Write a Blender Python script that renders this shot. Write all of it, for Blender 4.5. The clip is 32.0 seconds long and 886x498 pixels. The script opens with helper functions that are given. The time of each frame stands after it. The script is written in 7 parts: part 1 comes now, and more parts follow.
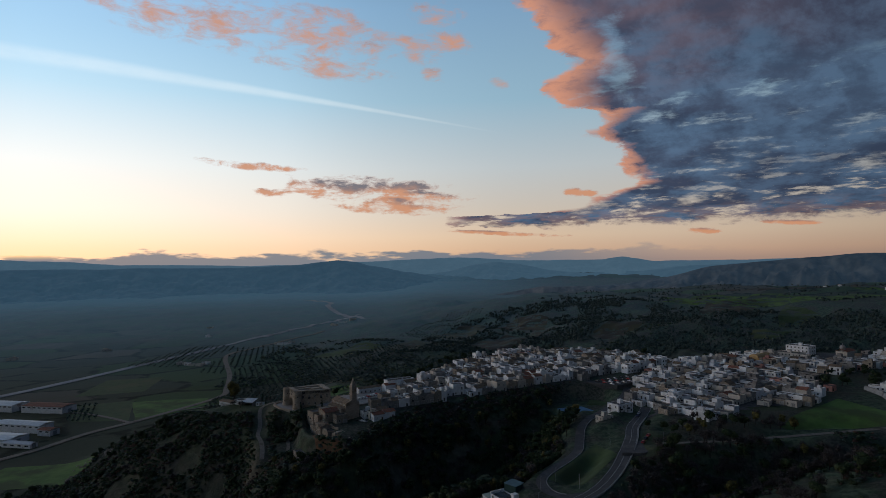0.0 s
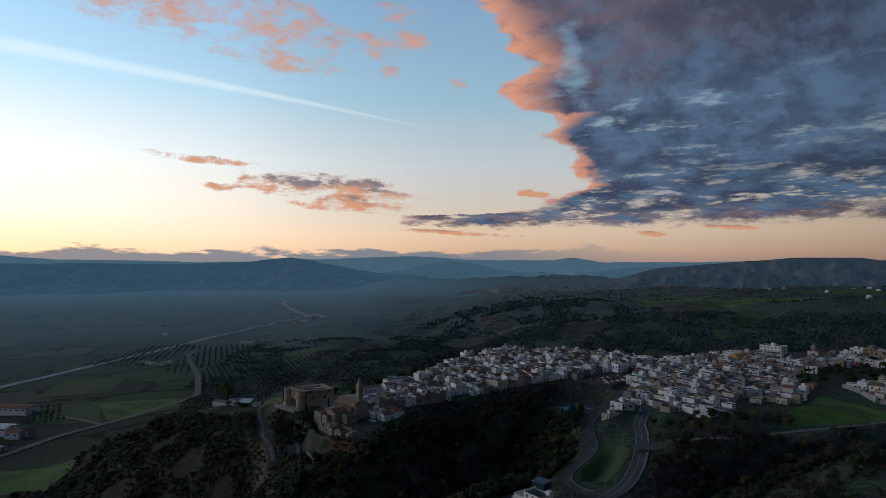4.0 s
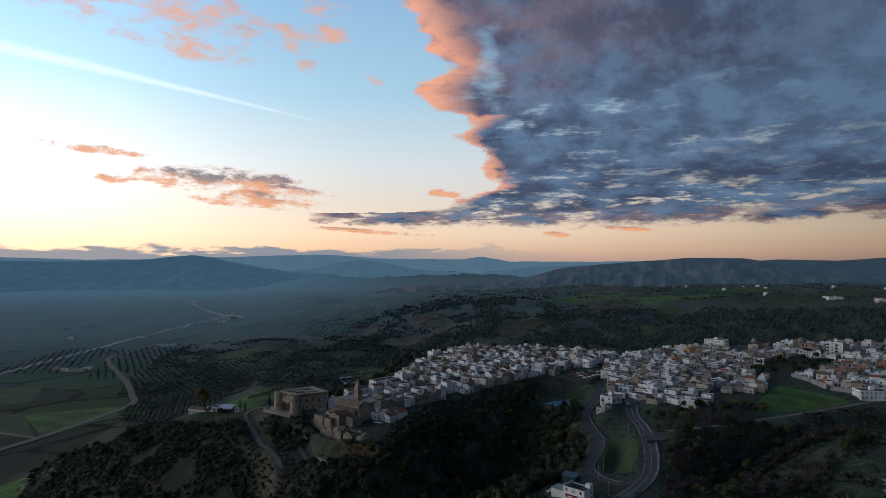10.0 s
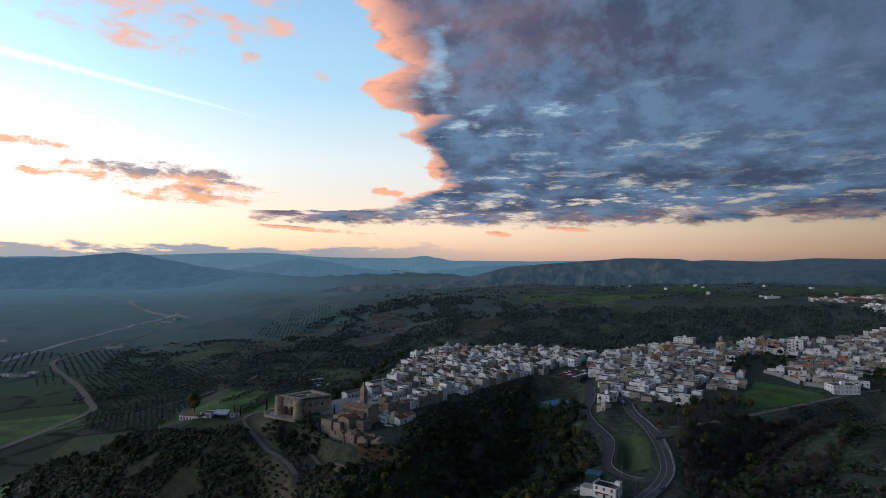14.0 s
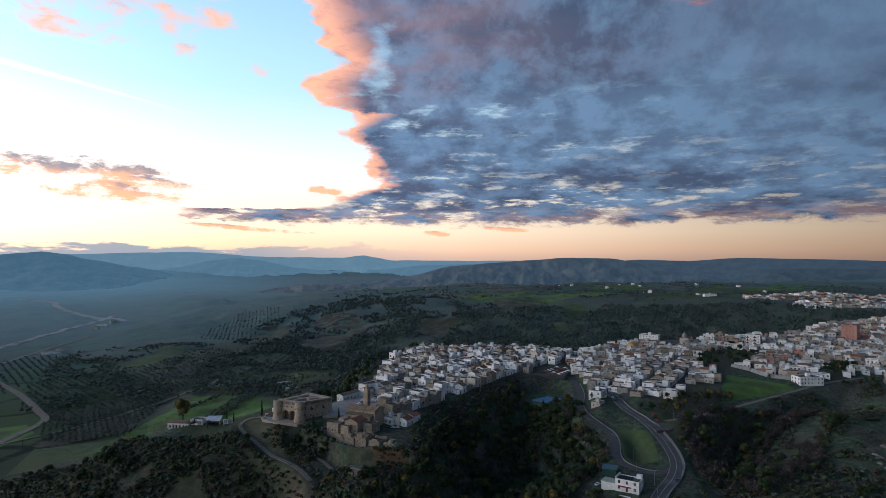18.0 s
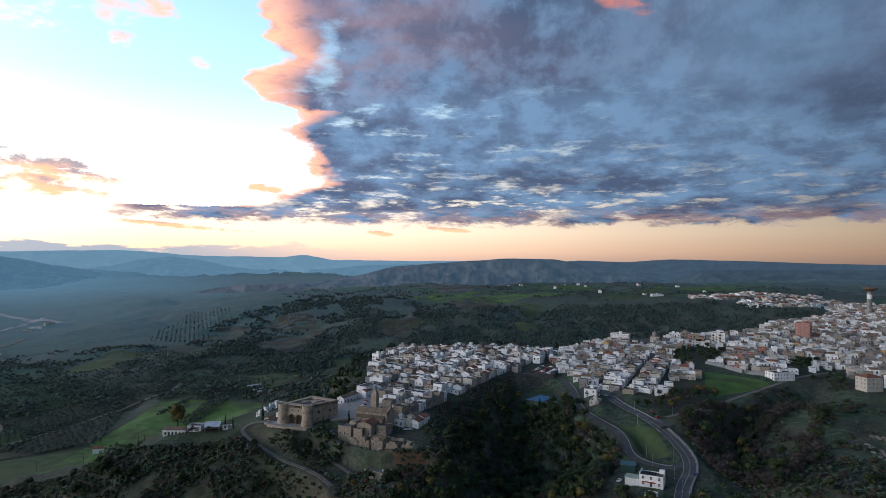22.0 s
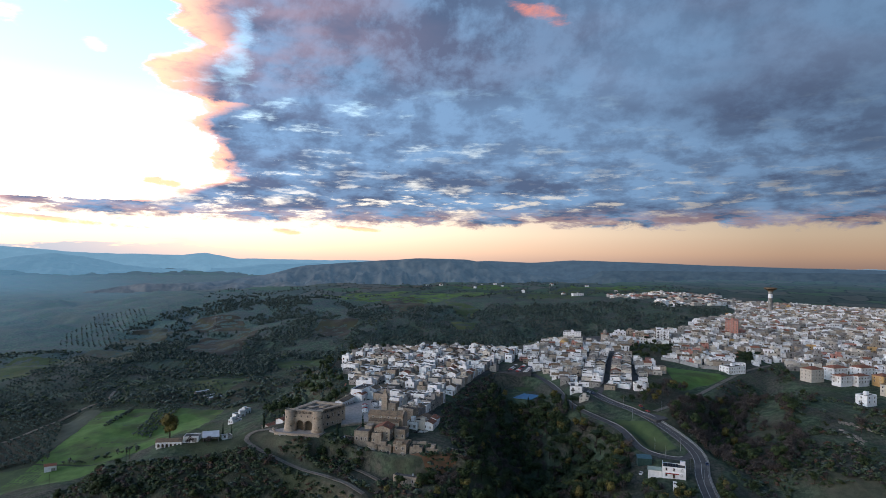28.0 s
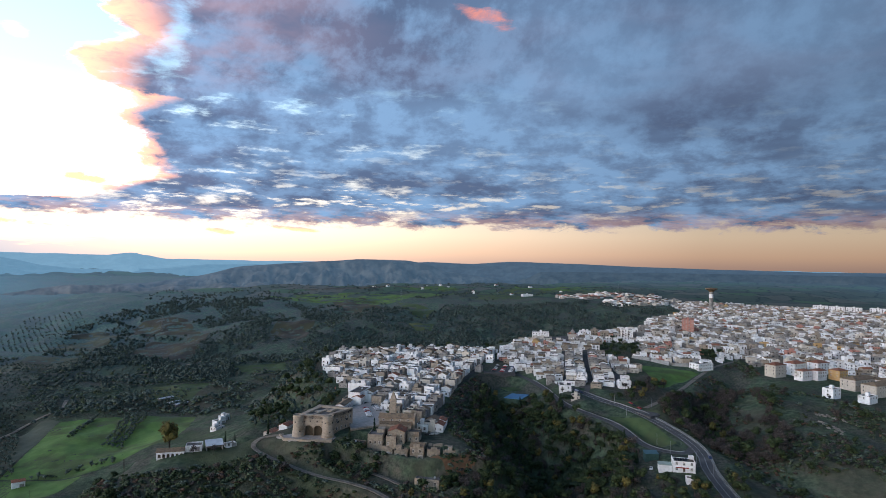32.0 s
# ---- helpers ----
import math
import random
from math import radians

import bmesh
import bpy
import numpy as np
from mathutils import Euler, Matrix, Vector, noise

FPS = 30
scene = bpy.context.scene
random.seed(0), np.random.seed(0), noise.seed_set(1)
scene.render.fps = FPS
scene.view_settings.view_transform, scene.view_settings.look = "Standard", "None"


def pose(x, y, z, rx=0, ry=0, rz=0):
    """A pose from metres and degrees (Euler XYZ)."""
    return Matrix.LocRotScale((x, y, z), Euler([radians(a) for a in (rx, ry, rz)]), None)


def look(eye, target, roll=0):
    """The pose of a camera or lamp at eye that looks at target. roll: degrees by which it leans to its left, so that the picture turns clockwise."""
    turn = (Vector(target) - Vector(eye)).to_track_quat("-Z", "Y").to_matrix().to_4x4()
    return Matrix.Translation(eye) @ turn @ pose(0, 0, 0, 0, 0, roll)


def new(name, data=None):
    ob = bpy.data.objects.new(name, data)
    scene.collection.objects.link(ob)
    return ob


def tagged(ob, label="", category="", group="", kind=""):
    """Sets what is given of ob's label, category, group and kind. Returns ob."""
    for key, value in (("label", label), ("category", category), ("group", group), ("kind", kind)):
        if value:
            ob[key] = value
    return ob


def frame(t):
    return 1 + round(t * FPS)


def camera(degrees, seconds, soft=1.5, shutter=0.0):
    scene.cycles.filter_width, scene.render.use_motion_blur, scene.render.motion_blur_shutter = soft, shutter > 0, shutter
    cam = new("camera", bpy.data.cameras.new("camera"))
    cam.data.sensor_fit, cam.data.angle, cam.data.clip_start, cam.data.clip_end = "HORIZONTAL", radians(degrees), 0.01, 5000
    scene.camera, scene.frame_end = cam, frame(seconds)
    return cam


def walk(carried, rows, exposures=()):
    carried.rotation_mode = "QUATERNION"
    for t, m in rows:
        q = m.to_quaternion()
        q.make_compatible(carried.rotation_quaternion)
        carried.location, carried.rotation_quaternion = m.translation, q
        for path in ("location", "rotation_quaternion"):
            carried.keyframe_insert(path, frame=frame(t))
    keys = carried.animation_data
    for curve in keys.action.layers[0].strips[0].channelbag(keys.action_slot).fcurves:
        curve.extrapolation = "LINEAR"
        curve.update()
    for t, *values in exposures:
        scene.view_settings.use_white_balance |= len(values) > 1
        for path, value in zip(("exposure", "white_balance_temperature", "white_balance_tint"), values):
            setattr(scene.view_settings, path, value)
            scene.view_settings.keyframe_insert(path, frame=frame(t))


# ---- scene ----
# ---------------------------------------------------------------- camera
cam = camera(71.2, 32.0, soft=0.75)
ROWS = [
    (0, 0.00, 0.00, 200.00, 91.618, 1.025, -0.043),
    (1, -10.48, -0.34, 200.19, 91.502, 0.715, -1.348),
    (2, -21.28, -0.46, 200.44, 91.483, 0.506, -2.825),
    (3, -32.40, -0.36, 200.76, 91.485, 0.417, -3.765),
    (6, -68.61, 3.38, 202.04, 91.374, 0.110, -7.950),
    (7, -79.77, 5.18, 201.87, 91.359, 0.251, -9.518),
    (8, -91.01, 7.27, 201.70, 91.347, 0.255, -10.743),
    (9, -102.50, 9.67, 201.66, 91.293, 0.150, -12.326),
    (10, -114.28, 12.53, 201.78, 91.310, 0.079, -13.992),
    (11, -126.17, 15.91, 202.09, 91.276, -0.009, -15.557),
    (12, -138.02, 19.81, 202.53, 91.246, -0.086, -16.727),
    (13, -149.81, 23.98, 203.01, 91.213, -0.216, -18.171),
    (14, -161.58, 28.25, 203.37, 91.203, -0.207, -19.855),
    (17, -195.97, 42.57, 203.55, 91.192, -0.152, -24.543),
    (18, -206.97, 48.30, 203.46, 91.183, -0.178, -26.117),
    (19, -217.78, 54.21, 203.35, 91.170, -0.188, -27.498),
    (20, -228.44, 60.65, 203.27, 91.193, -0.261, -28.947),
    (21, -239.02, 67.56, 203.16, 91.245, -0.244, -30.579),
    (22, -249.44, 74.80, 203.00, 91.227, -0.461, -31.986),
    (23, -259.71, 82.28, 202.85, 91.254, -0.475, -33.662),
    (24, -269.94, 90.11, 202.71, 91.267, -0.661, -35.446),
    (25, -279.99, 98.05, 202.59, 91.284, -0.808, -37.175),
    (28, -307.47, 122.27, 202.41, 91.298, -0.865, -41.256),
    (29, -316.11, 131.38, 202.33, 91.315, -1.163, -42.645),
    (30, -324.70, 140.47, 202.17, 91.383, -1.056, -44.132),
    (31, -333.29, 149.47, 201.87, 91.425, -1.137, -45.787),
    (32, -341.80, 158.36, 201.44, 91.498, -1.005, -47.456),
]
EXPOSURES = [(0, -1.55), (3, -1.47), (6, -1.3), (9, -1.1), (13, -0.85), (17, -0.53), (21, -0.25), (25, -0.02), (28, 0.12), (32, 0.25)]
walk(cam, [(t, pose(x, y, z, rx, ry, rz)) for t, x, y, z, rx, ry, rz in ROWS], EXPOSURES)

# ---------------------------------------------------------------- world: dusk sky with clouds
SUN_AZ = -34.0
world = bpy.data.worlds.new("dusk_sky")
scene.world = world
world.use_nodes = True
WT = world.node_tree
WT.nodes.clear()


class Nodes:
    """Small helper to write node maths as calls."""

    def __init__(self, tree):
        self.t = tree

    def node(self, kind, **props):
        n = self.t.nodes.new(kind)
        for k, v in props.items():
            setattr(n, k, v)
        return n

    def put(self, socket, v):
        if isinstance(v, bpy.types.NodeSocket):
            self.t.links.new(v, socket)
        elif isinstance(v, (tuple, list)):
            socket.default_value = (*v, 1.0) if len(v) == 3 and len(socket.default_value) == 4 else v
        else:
            socket.default_value = v

    def m(self, op, a, b=0.0, c=0.0, clamp=False):
        n = self.node("ShaderNodeMath", operation=op, use_clamp=clamp)
        for i, v in enumerate((a, b, c)):
            self.put(n.inputs[i], v)
        return n.outputs[0]

    def step(self, v, lo, hi, a=0.0, b=1.0):
        n = self.node("ShaderNodeMapRange", interpolation_type="SMOOTHSTEP")
        for i, w in enumerate((v, lo, hi, a, b)):
            self.put(n.inputs[i], w)
        return n.outputs[0]

    def mix(self, f, a, b, blend="MIX"):
        n = self.node("ShaderNodeMix", data_type="RGBA", blend_type=blend)
        self.put(n.inputs[0], f)
        self.put(n.inputs[6], a)
        self.put(n.inputs[7], b)
        return n.outputs[2]

    def ramp(self, v, stops, mode="LINEAR"):
        n = self.node("ShaderNodeValToRGB")
        r = n.color_ramp
        r.interpolation = mode
        while len(r.elements) < len(stops):
            r.elements.new(0.5)
        for e, (p, c) in zip(r.elements, stops):
            e.position = p
            e.color = (*c, 1.0) if isinstance(c, tuple) else (c, c, c, 1.0)
        self.put(n.inputs[0], v)
        return n.outputs[0]

    def noise(self, vec, scale, detail=5.0, rough=0.55, lac=2.0, dist=0.0):
        n = self.node("ShaderNodeTexNoise", noise_dimensions="3D")
        self.put(n.inputs["Vector"], vec)
        for k, v in (("Scale", scale), ("Detail", detail), ("Roughness", rough), ("Lacunarity", lac), ("Distortion", dist)):
            self.put(n.inputs[k], v)
        return n.outputs["Fac"]

    def xyz(self, x, y, z=0.0):
        n = self.node("ShaderNodeCombineXYZ")
        for i, v in enumerate((x, y, z)):
            self.put(n.inputs[i], v)
        return n.outputs[0]

    def split(self, v):
        n = self.node("ShaderNodeSeparateXYZ")
        self.put(n.inputs[0], v)
        return n.outputs


SKY_EYE = (-165.0, 30.0, 203.0)  # the middle of the flight, from which bearings in the sky are counted
DEG = 180 / math.pi


def wrapped(w, az, zero):
    """Bearing counted from another bearing, within half a turn."""
    n = w.node("ShaderNodeMath", operation="WRAP")
    for i, v in enumerate((w.m("SUBTRACT", az, zero), 180.0, -180.0)):
        w.put(n.inputs[i], v)
    return n.outputs[0]


class SkyFields:
    """Bearing, height and the noise fields that sky and clouds share, from a direction."""

    def __init__(self, w, way):
        sx, sy, sz = w.split(way)
        self.az = w.m("MULTIPLY", w.m("ARCTAN2", sx, sy), DEG)
        self.el = w.m("MULTIPLY", w.m("ARCSINE", sz), DEG)
        self.up = w.m("MAXIMUM", self.el, 0.0)
        # from the sun the light dies fast towards the clouded east, slowly round the clear west
        turn = wrapped(w, self.az, SUN_AZ)
        self.away = w.m("ABSOLUTE", turn)
        self.dim = w.m("MULTIPLY", self.away, w.step(turn, -12.0, 0.0, 0.62, 1.0))
        near = w.m("ADD", w.m("MAXIMUM", sz, 0.0), 0.07)
        self.flat = w.xyz(w.m("DIVIDE", sx, near), w.m("DIVIDE", sy, near), 3.1)
        self.fine = w.noise(w.xyz(w.m("MULTIPLY", self.az, 0.4), self.el, 7.0), 0.85, 8.0, 0.66, 2.1, 0.3)
        self.edge = w.noise(w.xyz(w.m("MULTIPLY", self.az, 0.55), self.el, 0.0), 0.33, 6.0, 0.6)
        self.sheet = w.noise(w.xyz(w.m("MULTIPLY", self.az, 0.17), w.m("MULTIPLY", w.m("LOGARITHM", w.m("ADD", self.up, 3.0), 2.718), 4.4), 1.3), 1.7, 9.0, 0.60, 2.1, 0.1)
        self.soft = w.noise(self.flat, 0.62, 4.0, 0.5)


def deck_shade(w, f):
    """Cover and colour of the great cloud deck: its ragged western rim glows salmon, thin places let the sky through."""
    az, el, up = f.az, f.el, f.up
    stops = [(3.3, 12), (3.7, 2), (4.6, 3), (4.75, 13.0), (5.4, 15.3), (6.0, 16.4), (7.0, 19.8), (8.0, 18.9), (9.6, 18.5), (11.4, 16.2), (12.6, 17.2), (13.4, 17.6), (13.8, 13.4), (15.8, 12.6), (17.0, 14.2), (17.8, 15.4), (19.2, 14.0), (20.9, 12.9), (23.1, 11.6), (27.0, 9.0), (40.0, -10.0)]
    rim = w.m("SUBTRACT", w.m("MULTIPLY", w.ramp(w.m("DIVIDE", w.m("ADD", up, w.m("MULTIPLY", w.m("SUBTRACT", f.fine, 0.5), 0.9)), 45.0), [(e / 45.0, (a + 40) / 100.0) for e, a in stops]), 100.0), 40.0)
    lobe = w.node("ShaderNodeTexVoronoi", voronoi_dimensions="2D", feature="SMOOTH_F1")
    w.put(lobe.inputs["Vector"], w.xyz(w.m("ADD", w.m("MULTIPLY", az, 0.8), w.m("MULTIPLY", f.fine, 2.6)), w.m("ADD", w.m("MULTIPLY", el, 1.3), w.m("MULTIPLY", f.edge, 2.0)), 0.0))
    lobe.inputs["Scale"].default_value = 0.42
    lobe.inputs["Smoothness"].default_value = 0.3
    puff = w.m("SUBTRACT", 0.42, lobe.outputs["Distance"])
    depth = w.m("ADD", w.m("ADD", w.m("SUBTRACT", az, rim), w.m("MULTIPLY", puff, 2.6)), w.m("MULTIPLY", w.m("SUBTRACT", f.fine, 0.5), 4.6))
    cover = w.m("MULTIPLY", w.step(depth, -0.3, 0.9), w.step(w.m("ADD", up, w.m("MULTIPLY", w.m("SUBTRACT", f.fine, 0.5), 3.0)), 3.2, 3.9))
    # thin places: streaks low over the horizon, a cleft behind the rim, rare rifts higher up
    streak = w.noise(w.xyz(w.m("MULTIPLY", az, 0.24), w.m("MULTIPLY", el, 1.2), 2.0), 1.0, 9.0, 0.66)
    low = w.m("MULTIPLY", w.step(streak, 0.52, 0.64), w.m("MULTIPLY", w.step(az, 68.0, 34.0, 0.5, 1.0), w.step(w.m("ADD", up, w.m("MULTIPLY", w.m("SUBTRACT", f.soft, 0.5), 9.0)), 9.5, 6.0)))
    rift = w.m("MULTIPLY", w.m("MULTIPLY", w.step(w.noise(w.xyz(w.m("MULTIPLY", az, 0.16), w.m("MULTIPLY", el, 0.62), 9.0), 1.0, 9.0, 0.64), 0.54, 0.70), w.step(az, 62.0, 34.0, 0.2, 0.85)), w.step(up, 17.0, 13.0))
    cleft = w.m("SUBTRACT", 1.0, w.m("ADD", w.m("POWER", w.m("DIVIDE", w.m("SUBTRACT", az, w.m("ADD", 19.3, w.m("MULTIPLY", w.m("SUBTRACT", f.edge, 0.5), 5.0))), 1.25), 2.0), w.m("POWER", w.m("DIVIDE", w.m("SUBTRACT", el, 18.0), 3.6), 2.0)))
    cleft = w.m("MULTIPLY", w.step(w.m("ADD", cleft, w.m("MULTIPLY", w.m("SUBTRACT", f.fine, 0.5), 4.5)), -0.3, 1.5), 0.6)
    thin = w.m("MAXIMUM", cleft, w.m("MAXIMUM", low, rift))
    cover = w.m("MULTIPLY", cover, w.m("SUBTRACT", 1.0, w.m("MULTIPLY", thin, 0.9)))
    # folds of the underside
    calm = w.m("MULTIPLY", w.step(az, 30.0, 62.0), w.step(up, 9.0, 15.0))
    shade = w.m("ADD", w.m("ADD", w.m("MULTIPLY", w.step(f.sheet, 0.34, 0.64, -0.42, 0.42), w.m("SUBTRACT", 1.0, w.m("MULTIPLY", calm, 0.62))), 0.42), w.step(f.soft, 0.36, 0.62, -0.2, 0.36))
    body = w.mix(shade, (0.22, 0.375, 0.61), (0.096, 0.142, 0.250))
    mauve = w.m("MULTIPLY", w.m("MULTIPLY", w.step(az, 38.0, 21.0, 0.10, 0.85), w.step(up, 13.0, 18.0, 0.08, 1.0)), w.step(w.noise(f.flat, 1.3, 5.0, 0.55), 0.40, 0.60))
    body = w.mix(mauve, body, (0.36, 0.255, 0.32))
    wide = w.step(up, 12.0, 14.5, 2.0, 5.4)
    lit = w.m("MULTIPLY", w.m("SUBTRACT", 1.0, w.step(w.m("DIVIDE", w.m("SUBTRACT", depth, w.m("MULTIPLY", puff, 3.0)), wide), 0.12, 1.05)), w.step(up, 4.2, 6.5, 0.4, 1.0))
    lit = w.m("MULTIPLY", lit, w.step(f.fine, 0.28, 0.58, 0.45, 1.0))
    body = w.mix(lit, body, (1.42, 0.66, 0.44))
    under = w.m("MULTIPLY", w.m("MULTIPLY", w.step(up, 5.4, 3.8), w.step(streak, 0.40, 0.50)), 0.45)
    body = w.mix(under, body, (0.62, 0.36, 0.30))
    tuft = w.m("ADD", w.m("POWER", w.m("DIVIDE", w.m("SUBTRACT", az, 46.0), 3.4), 2.0), w.m("POWER", w.m("DIVIDE", w.m("SUBTRACT", w.m("ADD", el, w.m("MULTIPLY", w.m("SUBTRACT", az, 46.0), 0.26)), 22.4), 0.85), 2.0))
    tuft = w.step(w.m("ADD", w.m("SUBTRACT", 1.0, tuft), w.m("MULTIPLY", w.m("SUBTRACT", f.fine, 0.5), 4.0)), 0.0, 1.6)
    body = w.mix(w.m("MULTIPLY", tuft, 0.8), body, (0.95, 0.33, 0.25))
    fall = w.m("MULTIPLY", w.ramp(w.m("DIVIDE", f.dim, 180.0), [(0.0, 0.85), (0.25, 0.66), (0.36, 0.53), (0.48, 0.44), (0.62, 0.32), (1.0, 0.16)]), 2.0)
    return cover, w.mix(1.0, body, w.xyz(fall, fall, fall), "MULTIPLY")


def puff_shade(w, f, blobs):
    """Cover and colour of small scattered clouds: (bearing, height, half width, half height, warmth)."""
    cover, colour = 0.0, (1.5, 0.8, 0.6)
    for a, e, ra, re, warm in blobs:
        high = e > 10
        du = w.m("DIVIDE", w.m("SUBTRACT", f.az, a), ra)
        dv = w.m("DIVIDE", w.m("SUBTRACT", f.el, w.m("ADD", e, w.m("MULTIPLY", w.m("SUBTRACT", f.az, a), -0.07))), re)
        d = w.m("SUBTRACT", 1.0, w.m("ADD", w.m("MULTIPLY", du, du), w.m("MULTIPLY", dv, dv)))
        dens = w.step(w.m("ADD", d, w.m("MULTIPLY", w.m("SUBTRACT", f.fine, 0.44 if high else 0.49), 8.0 if high else 6.0)), 0.0, 2.8 if high else 1.1)
        dens = w.m("MULTIPLY", dens, w.step(d, -1.2, 0.1))
        shade = w.step(w.m("ADD", dv, w.m("MULTIPLY", w.m("SUBTRACT", f.edge, 0.5), 4.0)), -0.7 + warm, 0.1 + warm * 1.6)
        lit, dark = ((1.75, 0.86, 0.55), (0.95, 0.62, 0.58)) if high else ((1.75, 0.78, 0.42), (0.40, 0.37, 0.46))
        colour = w.mix(dens, colour, w.mix(shade, lit, dark))
        cover = w.m("MAXIMUM", dens, cover)
    return w.m("MULTIPLY", cover, 0.9), colour


def build_sky():
    w = Nodes(WT)
    f = SkyFields(w, w.node("ShaderNodeTexCoord").outputs["Generated"])
    az, el, up, away = f.az, f.el, f.up, f.away
    # clear sky: dusk gradient over the height, brighter towards the set sun
    clear = w.ramp(w.m("DIVIDE", up, 60.0), [
        (0.0, (0.66, 0.45, 0.38)), (0.018, (0.98, 0.66, 0.48)), (0.045, (1.12, 0.87, 0.66)), (0.085, (1.02, 0.90, 0.78)),
        (0.15, (0.86, 0.95, 1.0)), (0.25, (0.50, 0.80, 1.02)), (0.38, (0.36, 0.63, 0.94)), (0.55, (0.12, 0.24, 0.44)), (1.0, (0.05, 0.105, 0.22))])
    glow = w.m("MULTIPLY", w.ramp(w.m("DIVIDE", f.dim, 180.0), [(0.0, 0.94), (0.11, 0.72), (0.16, 0.60), (0.22, 0.54), (0.30, 0.50), (0.36, 0.46), (0.46, 0.28), (0.58, 0.13), (1.0, 0.05)], "B_SPLINE"), 3.0)
    clear = w.mix(1.0, clear, w.xyz(glow, glow, glow), "MULTIPLY")
    halo = w.m("MULTIPLY", w.step(away, 44.0, 0.0), w.step(up, 20.0, 3.0))
    clear = w.mix(w.m("MULTIPLY", halo, 0.42), clear, (3.2, 3.2, 3.0))
    warm = w.m("MULTIPLY", w.step(up, 5.5, 0.5), w.step(away, 60.0, 0.0))
    clear = w.mix(w.m("MULTIPLY", warm, 0.55), clear, (3.0, 1.75, 0.75))
    air = w.node("ShaderNodeTexSky", sky_type="NISHITA", sun_disc=False, sun_elevation=radians(1.5), sun_rotation=radians(SUN_AZ), altitude=200.0)
    clear = w.mix(1.0, clear, w.mix(1.0, air.outputs[0], (0.03, 0.03, 0.03), "MULTIPLY"), "ADD")
    # overhead and in the east the deck closes the sky
    east = w.m("MULTIPLY", w.step(w.m("ADD", f.dim, w.m("MULTIPLY", up, 0.6)), 62.0, 96.0), w.m("MAXIMUM", w.step(up, 24.0, 30.0), w.m("MULTIPLY", w.step(away, 126.0, 140.0), w.step(up, 3.0, 6.0))))
    sky = w.mix(w.m("MULTIPLY", east, 0.9), clear, w.mix(w.step(f.sheet, 0.36, 0.66), (0.075, 0.14, 0.28), (0.035, 0.065, 0.14)))
    # low bank along the western horizon, gilded over the set sun
    bank_top = w.m("ADD", 1.05, w.m("MULTIPLY", w.m("SUBTRACT", w.noise(w.xyz(w.m("MULTIPLY", az, 0.22), el, 4.0), 0.9, 8.0, 0.6), 0.45), 3.0))
    bank = w.m("MULTIPLY", w.step(w.m("SUBTRACT", bank_top, el), -0.16, 0.2), w.step(az, 30.0, 4.0))
    gild = w.m("MULTIPLY", w.step(away, 7.5, 1.0), w.step(el, 1.0, 1.7))
    sky = w.mix(w.m("MULTIPLY", bank, 0.85), sky, w.mix(gild, (0.30, 0.48, 0.68), (5.0, 3.0, 1.1)))
    # an old vapour trail
    u = w.m("ADD", az, 11.3)
    line = w.m("SUBTRACT", w.m("SUBTRACT", 15.0, w.m("MULTIPLY", u, 0.128)), w.m("MULTIPLY", w.m("MULTIPLY", u, u), 0.0026))
    half = w.step(az, 6.0, -36.0, 0.12, 0.85)
    off = w.m("DIVIDE", w.m("ABSOLUTE", w.m("SUBTRACT", el, line)), half)
    trail = w.m("MULTIPLY", w.m("MULTIPLY", w.step(off, 1.0, 0.15), w.step(az, 7.0, -8.0)), w.step(f.edge, 0.2, 0.6, 0.45, 0.9))
    sky = w.mix(w.m("MULTIPLY", trail, 0.22), sky, (3.6, 3.5, 3.3))
    # below the horizon: dim earth light
    sky = w.mix(w.step(el, -0.6, -6.0), sky, (0.05, 0.07, 0.09))
    bg = w.node("ShaderNodeBackground")
    w.put(bg.inputs[0], sky)
    bg.inputs[1].default_value = 1.0
    out = w.node("ShaderNodeOutputWorld")
    WT.links.new(bg.outputs[0], out.inputs[0])


def cloud_material(name, shader):
    mat = bpy.data.materials.new(name)
    mat.use_nodes = True
    mat.node_tree.nodes.clear()
    mat.cycles.emission_sampling = "NONE"
    w = Nodes(mat.node_tree)
    to = w.node("ShaderNodeVectorMath", operation="SUBTRACT")
    w.put(to.inputs[0], w.node("ShaderNodeNewGeometry").outputs["Position"])
    to.inputs[1].default_value = SKY_EYE
    way = w.node("ShaderNodeVectorMath", operation="NORMALIZE")
    w.put(way.inputs[0], to.outputs[0])
    cover, colour = shader(w, SkyFields(w, way.outputs[0]))
    glow = w.node("ShaderNodeEmission")
    w.put(glow.inputs[0], colour)
    mix = w.node("ShaderNodeMixShader")
    w.put(mix.inputs[0], cover)
    w.put(mix.inputs[1], w.node("ShaderNodeBsdfTransparent").outputs[0])
    w.put(mix.inputs[2], glow.outputs[0])
    w.put(w.node("ShaderNodeOutputMaterial").inputs[0], mix.outputs[0])
    return mat


